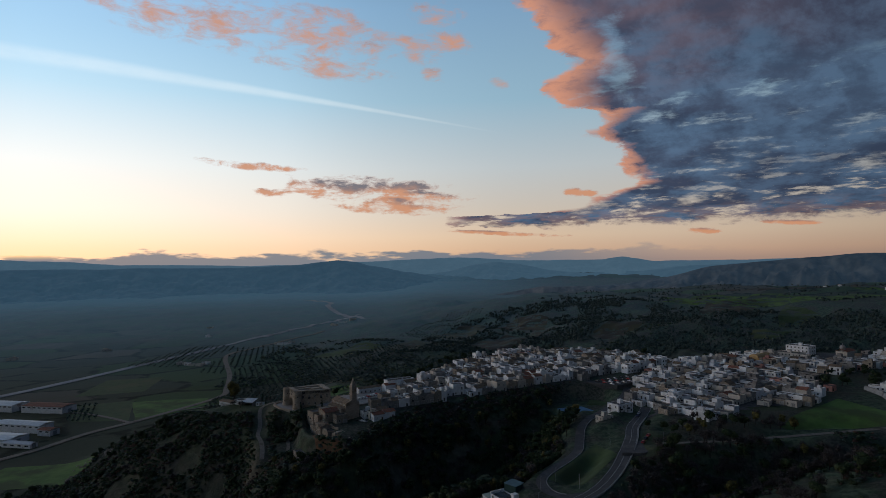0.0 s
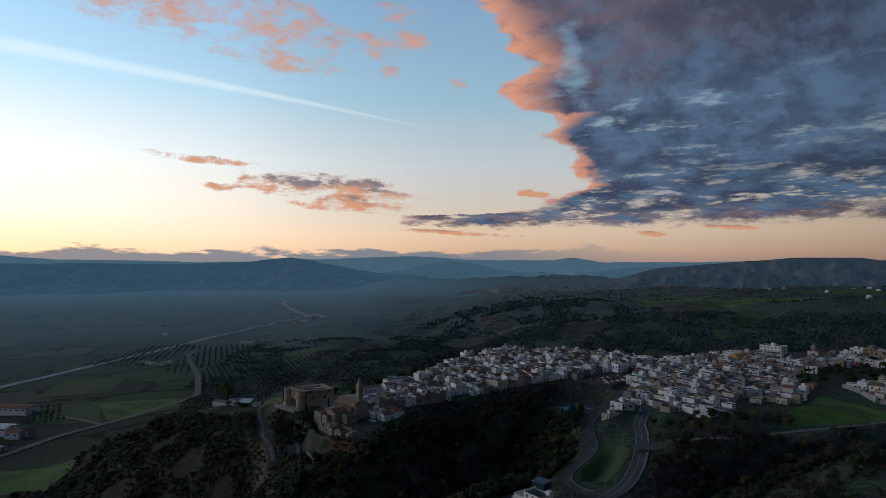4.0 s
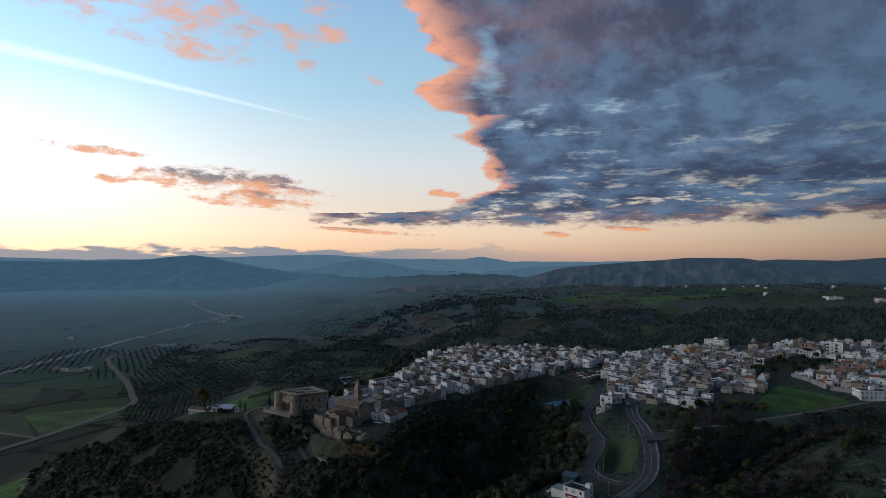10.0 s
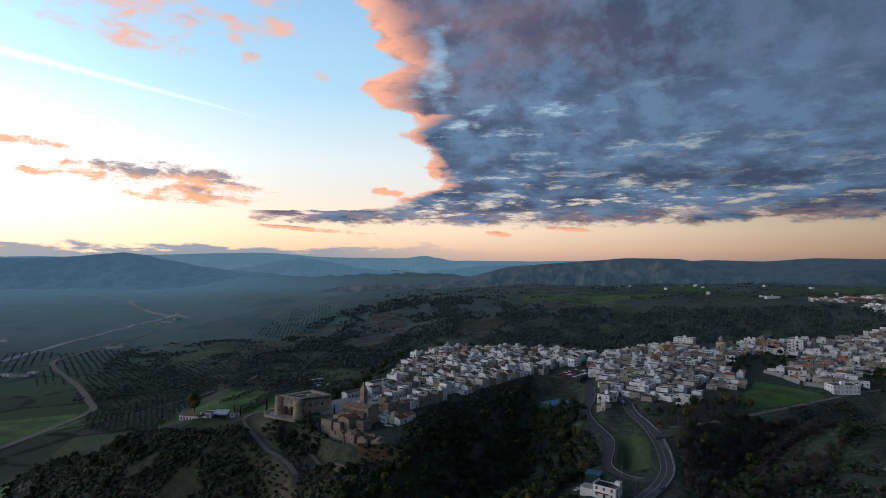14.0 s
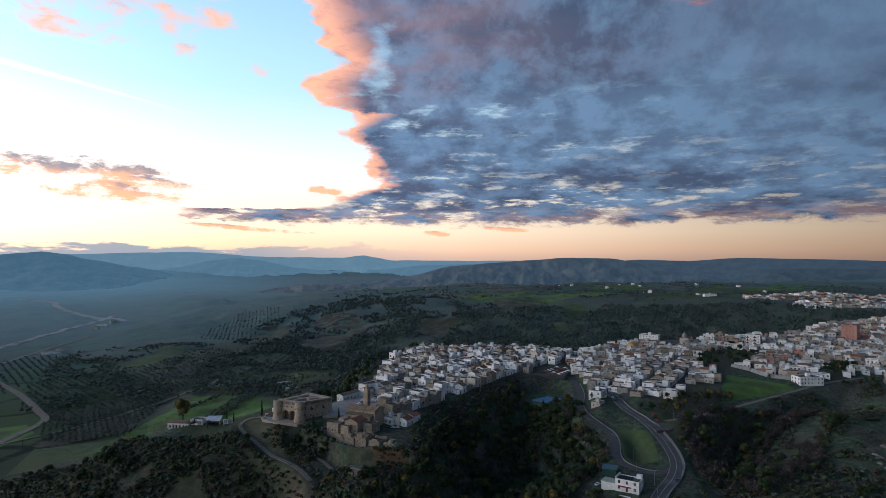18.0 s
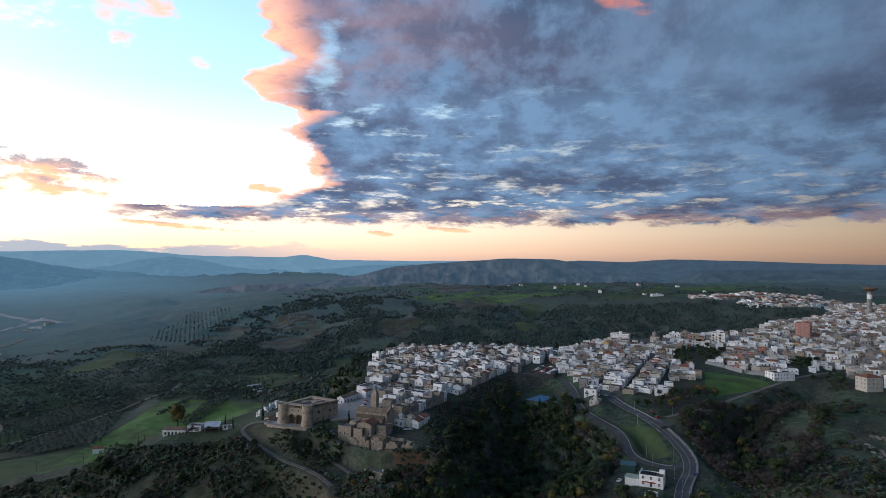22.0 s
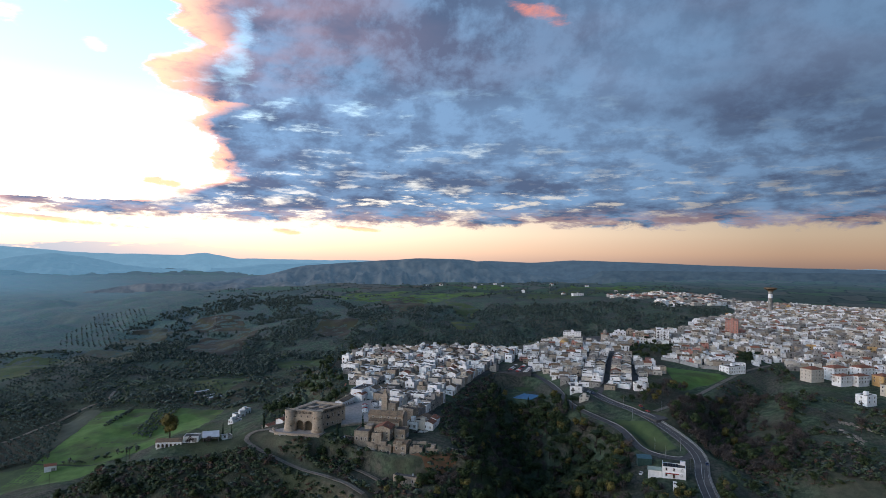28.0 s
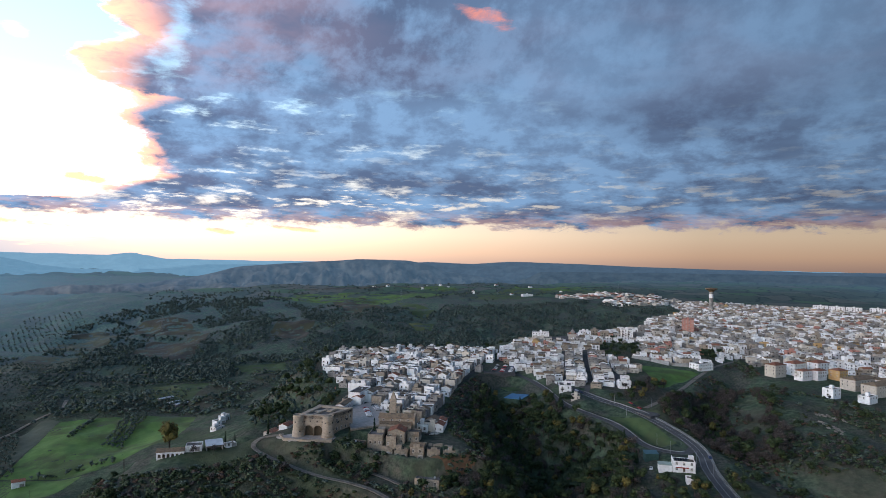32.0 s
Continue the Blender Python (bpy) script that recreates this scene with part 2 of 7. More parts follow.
def cloud_layer(name, label, mat, west, east, low, high, step=1.0):
    """A stretch of the cloud layer some 950 m overhead, sinking to the horizon far out; west: its rim's bearing for a height."""
    verts, faces, rows = [], [], []
    els = np.arange(low, high + 0.01, step * 0.5)
    count = 60
    for e in els:
        s = math.sin(radians(e))
        far = 1 / (1 / (950 / s) ** 6 + 1 / 4790.0 ** 6) ** (1 / 6)
        for i in range(count + 1):
            a = radians(west(e) + (east - west(e)) * i / count)
            verts.append((SKY_EYE[0] + far * math.cos(radians(e)) * math.sin(a), SKY_EYE[1] + far * math.cos(radians(e)) * math.cos(a), SKY_EYE[2] + far * s))
    n = count + 1
    for j in range(len(els) - 1):
        faces += [(j * n + i, j * n + i + 1, (j + 1) * n + i + 1, (j + 1) * n + i) for i in range(count)]
    me = bpy.data.meshes.new(name)
    me.from_pydata(verts, [], faces)
    me.materials.append(mat)
    me.polygons.foreach_set("use_smooth", [True] * len(me.polygons))
    return tagged(new(name, me), label, "clouds", kind="structure")


build_sky()
HIGH_PUFFS = [(-16.5, 21.4, 9.0, 2.0, 1.0), (-8.0, 21.2, 7.0, 2.1, 0.9), (-7.5, 18.2, 5.5, 1.0, 1.0), (-2.5, 19.6, 2.5, 0.9, 1.0), (1.8, 19.8, 2.2, 1.2, 0.9), (4.6, 20.2, 2.6, 0.9, 0.9), (4.0, 22.6, 2.2, 1.0, 0.8), (2.8, 17.4, 1.2, 0.6, 1.0), (8.6, 16.5, 0.9, 0.45, 1.0), (-24.5, 21.8, 2.2, 0.5, 1.0)]
LOW_PUFFS = [(-4.5, 7.0, 8.2, 1.35, 0.42), (-2.5, 5.6, 5.5, 0.75, 0.7), (1.8, 6.5, 3.4, 0.6, 0.2), (-15.0, 9.3, 4.2, 0.42, 0.75), (-13.5, 6.9, 2.2, 0.4, 0.9), (14.6, 6.4, 1.6, 0.38, 0.9), (25.0, 2.6, 1.4, 0.25, 0.7), (31.5, 3.0, 2.2, 0.22, 0.7), (8.0, 2.9, 6.0, 0.22, 0.6)]
cloud_layer("backdrop_cloud_deck", "great blue-grey evening cloud deck with a salmon western rim", cloud_material("evening_cloud_deck", deck_shade), lambda e: 8.0 if e > 5.0 else 0.5, 112.0, 3.0, 27.0)
cloud_layer("backdrop_cloud_tufts", "scattered salmon cloud tufts high in the west", cloud_material("salmon_tufts", lambda w, f: puff_shade(w, f, HIGH_PUFFS)), lambda e: -28.0, 10.5, 15.5, 25.0)
cloud_layer("backdrop_cloud_streaks", "small grey and orange cloud streaks above the horizon", cloud_material("orange_streaks", lambda w, f: puff_shade(w, f, LOW_PUFFS)), lambda e: -21.0, 36.0, 2.1, 10.2)
sun = new("sun", bpy.data.lights.new("sun", "SUN"))
sun.data.energy, sun.data.angle, sun.data.color = 1.95, radians(50), (1.0, 0.77, 0.64)
GLOW_AZ = SUN_AZ - 40.0  # the afterglow is broad, its middle south of the set sun, where no cloud stands before it
sun.matrix_world = look((0, 0, 500), (-math.sin(radians(GLOW_AZ)) * 100, -math.cos(radians(GLOW_AZ)) * 100, 480))
# ---------------------------------------------------------------- materials


def material(name, col_a, col_b, scale=0.3, rough=0.85, bump=0.0, bump_scale=None, spots=None, spot_scale=0.05, spot_lo=0.52, spot_hi=0.62, vary=0.0, island=False, metal=0.0, detail=6.0, stretch=(1, 1, 1)):
    """Two tones mixed by fine noise, a third in larger patches, tone varied per object or per island."""
    mat = bpy.data.materials.new(name)
    mat.use_nodes = True
    t = mat.node_tree
    w = Nodes(t)
    bsdf = t.nodes["Principled BSDF"]
    geo = w.node("ShaderNodeNewGeometry")
    pos = geo.outputs["Position"]
    if stretch != (1, 1, 1):
        mp = w.node("ShaderNodeMapping")
        w.put(mp.inputs[0], pos)
        mp.inputs["Scale"].default_value = stretch
        pos = mp.outputs[0]
    n1 = w.noise(pos, scale, detail, 0.62)
    col = w.mix(w.step(n1, 0.35, 0.65), col_a, col_b)
    if spots:
        n2 = w.noise(pos, spot_scale, 5.0, 0.6)
        col = w.mix(w.step(n2, spot_lo, spot_hi), col, spots)
    if vary:
        r = geo.outputs["Random Per Island"] if island else w.node("ShaderNodeObjectInfo").outputs["Random"]
        f = w.m("ADD", 1.0 - vary, w.m("MULTIPLY", r, 2 * vary))
        col = w.mix(1.0, col, w.xyz(f, f, f), "MULTIPLY")
    w.put(bsdf.inputs["Base Color"], col)
    bsdf.inputs["Roughness"].default_value = rough
    bsdf.inputs["Metallic"].default_value = metal
    if "Specular IOR Level" in bsdf.inputs:
        bsdf.inputs["Specular IOR Level"].default_value = 0.25
    if bump:
        b = w.node("ShaderNodeBump")
        b.inputs["Strength"].default_value = 0.6
        b.inputs["Distance"].default_value = bump
        w.put(b.inputs["Height"], w.noise(pos, bump_scale or scale * 2, 6.0, 0.65))
        w.put(bsdf.inputs["Normal"], b.outputs[0])
    return mat


# ---------------------------------------------------------------- the lie of the land


def smooth(x):
    x = np.clip(x, 0.0, 1.0)
    return x * x * (3 - 2 * x)


def hash01(i, j, k=0):
    v = np.sin(i * 127.1 + j * 311.7 + k * 74.7) * 43758.5453
    return v - np.floor(v)


def vnoise(x, y, k=0):
    i, j = np.floor(x), np.floor(y)
    u, v = smooth(x - i), smooth(y - j)
    a, b, c, d = hash01(i, j, k), hash01(i + 1, j, k), hash01(i, j + 1, k), hash01(i + 1, j + 1, k)
    return (a * (1 - u) + b * u) * (1 - v) + (c * (1 - u) + d * u) * v


def fbm(x, y, s, octaves=4, k=0):
    out, amp = 0.0, 0.5
    for o in range(octaves):
        out = out + amp * (vnoise(x / s, y / s, k + o) - 0.5)
        s, amp = s * 0.49, amp * 0.52
    return out


def segment(x, y, a, b):
    """Distance to the segment a-b and the share of the way along it."""
    dx, dy = b[0] - a[0], b[1] - a[1]
    s = np.clip(((x - a[0]) * dx + (y - a[1]) * dy) / (dx * dx + dy * dy), 0, 1)
    return np.hypot(x - a[0] - s * dx, y - a[1] - s * dy), s


def line_dist(x, y, pts):
    """Distance to a polyline and its height at the nearest place."""
    best, zz = np.full(np.shape(x), 1e9), np.zeros(np.shape(x))
    for a, b in zip(pts, pts[1:]):
        d, s = segment(x, y, a, b)
        z = a[2] + (b[2] - a[2]) * s
        zz = np.where(d < best, z, zz)
        best = np.minimum(d, best)
    return best, zz


def poly_dist(x, y, poly):
    """Signed distance to a polygon, minus inside."""
    best, inside = np.full(np.shape(x), 1e9), np.zeros(np.shape(x), bool)
    for a, b in zip(poly, poly[1:] + poly[:1]):
        best = np.minimum(best, segment(x, y, a, b)[0])
        hit = (a[1] > y) != (b[1] > y)
        xx = a[0] + (y - a[1]) / (b[1] - a[1] + 1e-9) * (b[0] - a[0])
        inside ^= hit & (x < xx)
    return np.where(inside, -best, best)


OLD_TOWN = [(-128, 470), (-116, 456), (-102, 456), (-91, 440), (-86, 420), (-79, 402), (-66, 400), (-50, 422), (-42, 432), (0, 470), (57, 503), (110, 525), (150, 540), (225, 590), (200, 650), (148, 692), (92, 716), (30, 660), (4, 615), (-28, 545), (-88, 492), (-118, 488)]
NEW_TOWN = [(98, 410), (112, 436), (144, 484), (152, 540), (225, 590), (262, 612), (335, 636), (400, 625), (470, 590), (560, 575), (720, 640), (860, 650), (1020, 690), (1180, 790), (1500, 790), (1900, 700), (1900, 150), (1200, 120), (700, 150), (420, 200), (300, 215), (238, 235), (300, 300), (340, 345), (400, 386), (300, 396), (250, 425), (214, 428), (172, 400), (140, 428)]
NORTH = [(250, 1640), (440, 1380), (600, 1240), (800, 1090), (920, 985), (950, 900), (990, 820), (1080, 770), (1180, 820), (1500, 830), (2000, 760), (4900, 700), (4900, 2300), (2700, 1650), (1900, 1780), (1350, 2020), (900, 2120), (420, 2080)]
ROAD = [(146, 452, 95.0), (138, 436, 94.0), (122, 406, 93.5), (114, 383, 93.0), (104, 360, 91.5), (92, 337, 88.6), (77, 316, 86.0), (60, 302, 84.3), (38, 290, 82.4), (10, 270, 80.0), (-30, 236, 76.0), (-80, 180, 70.0)]
BRANCH = [(70, 312, 85.2), (59, 311, 84.4), (52, 317, 84.6), (50, 330, 85.0), (55, 342, 85.7), (70, 360, 87.2), (79, 374, 88.2), (84, 392, 89.4), (90, 414, 91.0), (100, 433, 92.5), (123, 461, 94.2), (140, 488, 96.0), (150, 512, 97.5)]
PATH = [(124, 369, 92.8), (160, 371, 93.0), (200, 374, 94.0), (245, 381, 94.6), (291, 388, 95.5), (350, 394, 97.0), (410, 388, 98.5)]
TRACK = [(-124, 489, 95.6), (-136, 495, 94.2), (-144, 490, 91.6), (-142, 477, 88.4), (-138, 465, 86.0), (-135, 453, 84.4), (-132, 439, 83.6), (-126, 426, 82.6), (-121, 412, 81.2), (-119, 404, 79.4), (-118, 400, 78.4)]
FOOTPATH = [(-120, 443, 84.7), (-111, 433, 84.0), (-106, 420, 82.4), (-103, 407, 80.4)]
TERRACE = [(-98, 452, 88.4), (-94.5, 440, 88.4), (-91, 426, 88.4), (-85, 411, 88.4), (-73, 399.5, 88.2)]
FIELD_SLOPE = [(-40, 600, 82.0), (-70, 665, 60.0), (-100, 730, 48.0)]
LEDGE = [(-118, 446, 84.8), (-111, 434, 84.0), (-107, 420, 82.4), (-103, 406, 80.0), (-93, 389, 78.6), (-70, 380, 80.0)]
SPUR = [(-124, 482, 95.2), (-150, 492, 91.5), (-180, 510, 89.0), (-205, 524, 82.0), (-240, 560, 55.0)]
LOWLAND = [(-60, 190, 74.0), (10, 262, 79.0), (40, 300, 83.0)]
EAST_HILL = [(130, 215, 90.0), (200, 225, 94.0), (250, 260, 97.0)]


def old_z(x, y):
    return 98.8 + 0.014 * (x + 60) - 2.6 * smooth((-96 - x) / 18) - 3.5 * smooth((452 - y) / 24) * smooth((-20 - x) / 30)


def new_z(x, y):
    return np.clip(93.6 + 0.015 * (x + 110) + 0.036 * (y - 440), 92.0, 107.0)


def ground_z(x, y, rough=True):
    x, y = np.asarray(x, float), np.asarray(y, float)
    r = np.hypot(x + 150, y - 60)
    base = 28 + 16 * smooth((x + 330) / 330) + 22 * smooth((x - 40) / 320) * smooth((700 - y) / 300) + 14 * smooth((x - 100) / 500)
    base = base + 0.013 * np.clip(y - 900, 0, 1500) * smooth((500 - x) / 600) - 14 * smooth((x - 300) / 500) * smooth((y - 1700) / 600) + 125 * smooth((r - 3100) / 2200) ** 1.2
    base = base + 12 * smooth((x - 60) / 120) * smooth((360 - y) / 60) * smooth((y - 230) / 80)
    n_big, n_mid = fbm(x, y, 160, 4, 3), fbm(x, y, 45, 4, 9)
    parts = [base]

    def blend(z, d, fall, p=1.0):
        return base + (z - base) * smooth(1 - np.clip(d, 0, None) / fall) ** p

    d_old = poly_dist(x, y, OLD_TOWN)
    parts.append(blend(old_z(x, y), d_old - 2, 95 + 50 * n_big, 1.25))
    d_new = poly_dist(x, y, NEW_TOWN)
    parts.append(blend(new_z(x, y), d_new - 2, 105 + 60 * n_big, 1.2))
    d_n = poly_dist(x, y, NORTH)
    north_z = 108 + 10 * smooth((x - 500) / 500) + 0.008 * np.clip(r - 1800, 0, 3200) * smooth((r - 1800) / 1000) + 10 * n_big
    parts.append(blend(north_z, d_n, 520 + 500 * n_big, 1.1))
    for pts, wide, fall in ((ROAD, 9, 75), (BRANCH, 5, 45), (PATH, 4, 50), (SPUR, 10, 105), (LEDGE, 4, 62), (FIELD_SLOPE, 45, 110), (LOWLAND, 26, 95), (EAST_HILL, 40, 130)):
        d, z = line_dist(x, y, pts)
        parts.append(blend(z, d - wide, fall + 25 * n_mid))
    k = 2.2
    top = np.maximum.reduce(parts)
    z = top + k * np.log(sum(np.exp((p - top) / k) for p in parts)) - k * 0.25
    flat = np.minimum.reduce([smooth(d_old / 25 + 0.2), smooth(d_new / 30 + 0.2)])
    if rough:
        gully = 1 - 2 * np.abs(fbm(x, y, 70, 3, 21))
        fold = np.abs(fbm(x + 60 * fbm(x, y, 190, 2, 41), y, 300, 4, 33))
        side = smooth((y - 760) / 220) * smooth((z - 40) / 30) * smooth((118 - z) / 14) * smooth((2600 - y) / 500)
        z = z + flat * side * (46 * fold - 9)
        z = z + flat * (9 * n_mid + 14 * n_big + 5 * (gully - 0.9)) * smooth((z - 32) / 15) + 0.6 * n_mid
    tz = np.where(d_old < d_new, old_z(x, y), new_z(x, y))
    z = z * flat + np.minimum(z, tz + 0.5) * (1 - flat)
    f = smooth(1 - (np.hypot(x - 108, y - 483) - 24) / 12)
    z = z * (1 - f) + 89.0 * f
    for pts, wide in ((ROAD, 5.5), (BRANCH, 4.0), (PATH, 3.0), (LEDGE, 5.0), (TRACK, 2.2), (TERRACE, 4.2)):
        d, rz = line_dist(x, y, pts)
        f = smooth(1 - (d - wide) / {5.0: 4.0, 4.2: 1.0}.get(wide, 9.0))
        z = z * (1 - f) + rz * f
    return z


class Raster:
    """Heights on an even raster, read between its points."""

    def __init__(self, x0, x1, y0, y1, step):
        self.x0, self.y0, self.s = x0, y0, step
        X, Y = np.meshgrid(np.arange(x0, x1 + step, step), np.arange(y0, y1 + step, step), indexing="ij")
        self.z = ground_z(X, Y).tolist()

    def at(self, x, y):
        u, v = (x - self.x0) / self.s, (y - self.y0) / self.s
        i, j = int(u), int(v)
        if u < 0 or v < 0 or i + 1 >= len(self.z) or j + 1 >= len(self.z[0]):
            return None
        u, v = u - i, v - j
        a, b = self.z[i], self.z[i + 1]
        return (a[j] * (1 - v) + a[j + 1] * v) * (1 - u) + (b[j] * (1 - v) + b[j + 1] * v) * u


NEAR_GROUND = Raster(-340, 470, 190, 730, 1.8)
FAR_GROUND = Raster(-1250, 2000, 180, 2150, 7.0)


def gz(x, y):
    for r in (NEAR_GROUND, FAR_GROUND):
        z = r.at(x, y)
        if z is not None:
            return z
    return float(ground_z(np.array([x]), np.array([y]))[0])


def near_line(x, y, pts, wide):
    """Whether a place lies within a distance of a line."""
    for a, b in zip(pts, pts[1:]):
        dx, dy = b[0] - a[0], b[1] - a[1]
        s = min(1.0, max(0.0, ((x - a[0]) * dx + (y - a[1]) * dy) / (dx * dx + dy * dy)))
        if (x - a[0] - s * dx) ** 2 + (y - a[1] - s * dy) ** 2 < wide * wide:
            return True
    return False


def mesh_object(name, verts, faces, mat, parent=None, smooth_shade=False):
    me = bpy.data.meshes.new(name)
    me.from_pydata([tuple(v) for v in verts], [], faces)
    me.materials.append(mat)
    if smooth_shade:
        me.polygons.foreach_set("use_smooth", [True] * len(me.polygons))
    me.update()
    ob = new(name, me)
    if parent:
        ob.parent = parent
    return ob


def grid_sheet(name, X, Y, Z, mat):
    n, m = X.shape
    verts = np.stack([X, Y, Z], -1).reshape(-1, 3)
    idx = np.arange(n * m).reshape(n, m)
    faces = np.stack([idx[:-1, :-1], idx[1:, :-1], idx[1:, 1:], idx[:-1, 1:]], -1).reshape(-1, 4)
    me = bpy.data.meshes.new(name)
    me.vertices.add(len(verts))
    me.vertices.foreach_set("co", verts.ravel())
    me.loops.add(faces.size)
    me.loops.foreach_set("vertex_index", faces.ravel())
    me.polygons.add(len(faces))
    me.polygons.foreach_set("loop_start", np.arange(0, faces.size, 4))
    me.polygons.foreach_set("use_smooth", np.ones(len(faces), bool))
    me.materials.append(mat)
    me.update(calc_edges=True)
    me.validate()
    return new(name, me)


def ground_material(name, airlight=False):
    mat = bpy.data.materials.new(name)
    mat.use_nodes = True
    w = Nodes(mat.node_tree)
    bsdf = mat.node_tree.nodes["Principled BSDF"]
    pos = w.node("ShaderNodeNewGeometry").outputs["Position"]
    px, py, pz = w.split(pos)
    fine = w.noise(pos, 0.22, 8.0, 0.68)
    mid = w.noise(pos, 0.035, 6.0, 0.6)
    big = w.noise(pos, 0.006, 5.0, 0.55)
    grass = w.mix(w.step(fine, 0.40, 0.60), (0.034, 0.054, 0.034), (0.084, 0.114, 0.070))
    scrub = w.mix(w.step(w.noise(pos, 0.5, 6.0, 0.7), 0.4, 0.6), (0.040, 0.044, 0.034), (0.098, 0.096, 0.076))
    col = w.mix(w.step(mid, 0.42, 0.58), grass, scrub)
    col = w.mix(w.m("MULTIPLY", w.step(big, 0.54, 0.62), 0.6), col, (0.088, 0.076, 0.054))
    col = w.mix(w.m("MULTIPLY", w.step(w.noise(pos, 0.011, 6.0, 0.62), 0.55, 0.63), 0.55), col, (0.050, 0.074, 0.032))
    slope = w.split(w.node("ShaderNodeNewGeometry").outputs["Normal"])[2]
    scar = w.m("MULTIPLY", w.step(slope, 0.86, 0.72), w.step(w.noise(pos, 0.03, 6.0, 0.65), 0.52, 0.64))
    col = w.mix(w.m("MULTIPLY", scar, 0.7), col, (0.17, 0.145, 0.11))
    # single shrubs and tussocks where no plant stands by itself
    shrub = w.node("ShaderNodeTexVoronoi", voronoi_dimensions="2D", feature="F1")
    w.put(shrub.inputs["Vector"], w.xyz(px, py, 0.0))
    shrub.inputs["Scale"].default_value = 0.16
    size = w.m("MULTIPLY", w.step(w.noise(pos, 0.012, 4.0, 0.6), 0.38, 0.62, 0.12, 0.55), w.m("ADD", 0.6, w.m("MULTIPLY", w.split(shrub.outputs["Color"])[0], 0.7)))
    spot = w.step(w.m("SUBTRACT", w.m("ADD", shrub.outputs["Distance"], w.m("MULTIPLY", w.m("SUBTRACT", fine, 0.5), 0.5)), size), 0.06, -0.10)
    col = w.mix(w.m("MULTIPLY", spot, 0.3), col, w.mix(fine, (0.020, 0.032, 0.020), (0.044, 0.058, 0.036)))
    # ploughed and green parcels on the flat land
    vor = w.node("ShaderNodeTexVoronoi", voronoi_dimensions="2D", feature="F1")
    warp = w.xyz(w.m("ADD", px, w.m("MULTIPLY", py, 0.35)), w.m("SUBTRACT", w.m("MULTIPLY", py, 1.4), w.m("MULTIPLY", px, 0.6)), 0.0)
    w.put(vor.inputs["Vector"], warp)
    vor.inputs["Scale"].default_value = 0.0062
    vor.inputs["Randomness"].default_value = 0.8
    cell = w.split(vor.outputs["Color"])[0]
    parcel = w.ramp(cell, [(0.0, (0.050, 0.066, 0.044)), (0.22, (0.046, 0.086, 0.034)), (0.40, (0.046, 0.058, 0.042)), (0.56, (0.100, 0.094, 0.074)), (0.70, (0.058, 0.072, 0.046)), (0.88, (0.058, 0.104, 0.040))], "CONSTANT")
    parcel = w.mix(w.m("MULTIPLY", fine, 0.6), parcel, (0.03, 0.035, 0.02))
    hedge = w.node("ShaderNodeTexVoronoi", voronoi_dimensions="2D", feature="DISTANCE_TO_EDGE")
    w.put(hedge.inputs["Vector"], warp)
    hedge.inputs["Scale"].default_value = 0.0062
    hedge.inputs["Randomness"].default_value = 0.8
    parcel = w.mix(w.m("MULTIPLY", w.step(hedge.outputs["Distance"], 0.07, 0.02), w.step(mid, 0.40, 0.52)), parcel, (0.012, 0.018, 0.010))
    flatland = w.m("MAXIMUM", w.step(pz, 44.0, 36.0), w.m("MULTIPLY", w.step(pz, 100.0, 106.0), w.step(w.m("ADD", px, py), 1900.0, 2300.0)))
    col = w.mix(flatland, col, parcel)
    w.put(bsdf.inputs["Base Color"], col)
    bsdf.inputs["Roughness"].default_value = 0.95
    bsdf.inputs["Specular IOR Level"].default_value = 0.1
    b = w.node("ShaderNodeBump")
    b.inputs["Strength"].default_value = 0.8
    b.inputs["Distance"].default_value = 1.2
    w.put(b.inputs["Height"], fine)
    w.put(bsdf.inputs["Normal"], b.outputs[0])
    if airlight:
        # haze over the far land, put in as blue emission that grows with distance
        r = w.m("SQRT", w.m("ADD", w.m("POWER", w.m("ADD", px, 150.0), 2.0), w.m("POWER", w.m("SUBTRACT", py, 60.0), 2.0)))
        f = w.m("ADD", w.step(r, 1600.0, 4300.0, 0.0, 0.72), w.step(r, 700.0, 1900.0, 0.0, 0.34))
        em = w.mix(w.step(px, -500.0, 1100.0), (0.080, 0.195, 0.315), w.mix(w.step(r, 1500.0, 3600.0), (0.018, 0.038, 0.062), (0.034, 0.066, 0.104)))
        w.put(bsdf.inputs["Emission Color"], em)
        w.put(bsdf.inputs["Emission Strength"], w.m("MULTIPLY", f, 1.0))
    return mat


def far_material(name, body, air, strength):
    """Distant hills: their own dark scrub, and the haze before them put in as blue emission."""
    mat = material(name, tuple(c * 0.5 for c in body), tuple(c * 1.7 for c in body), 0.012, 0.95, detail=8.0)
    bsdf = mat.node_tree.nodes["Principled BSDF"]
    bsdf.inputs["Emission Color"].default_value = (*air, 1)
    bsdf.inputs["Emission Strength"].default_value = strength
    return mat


M_GROUND = ground_material("hill_scrub_and_fields")
M_DISTANT = ground_material("distant_plain_painted_haze", True)
columns = np.radians(np.concatenate([np.arange(-46, 92, 0.3), np.arange(92, 314, 6.0), [314.0]]))
radii_near = 120 * 1.0062 ** np.arange(0, 321)
radii_far = radii_near[-1] * 1.0125 ** np.arange(0, 142)


def polar(radii):
    R, A = np.meshgrid(radii, columns, indexing="ij")
    return -150 + R * np.sin(A), 60 + R * np.cos(A)


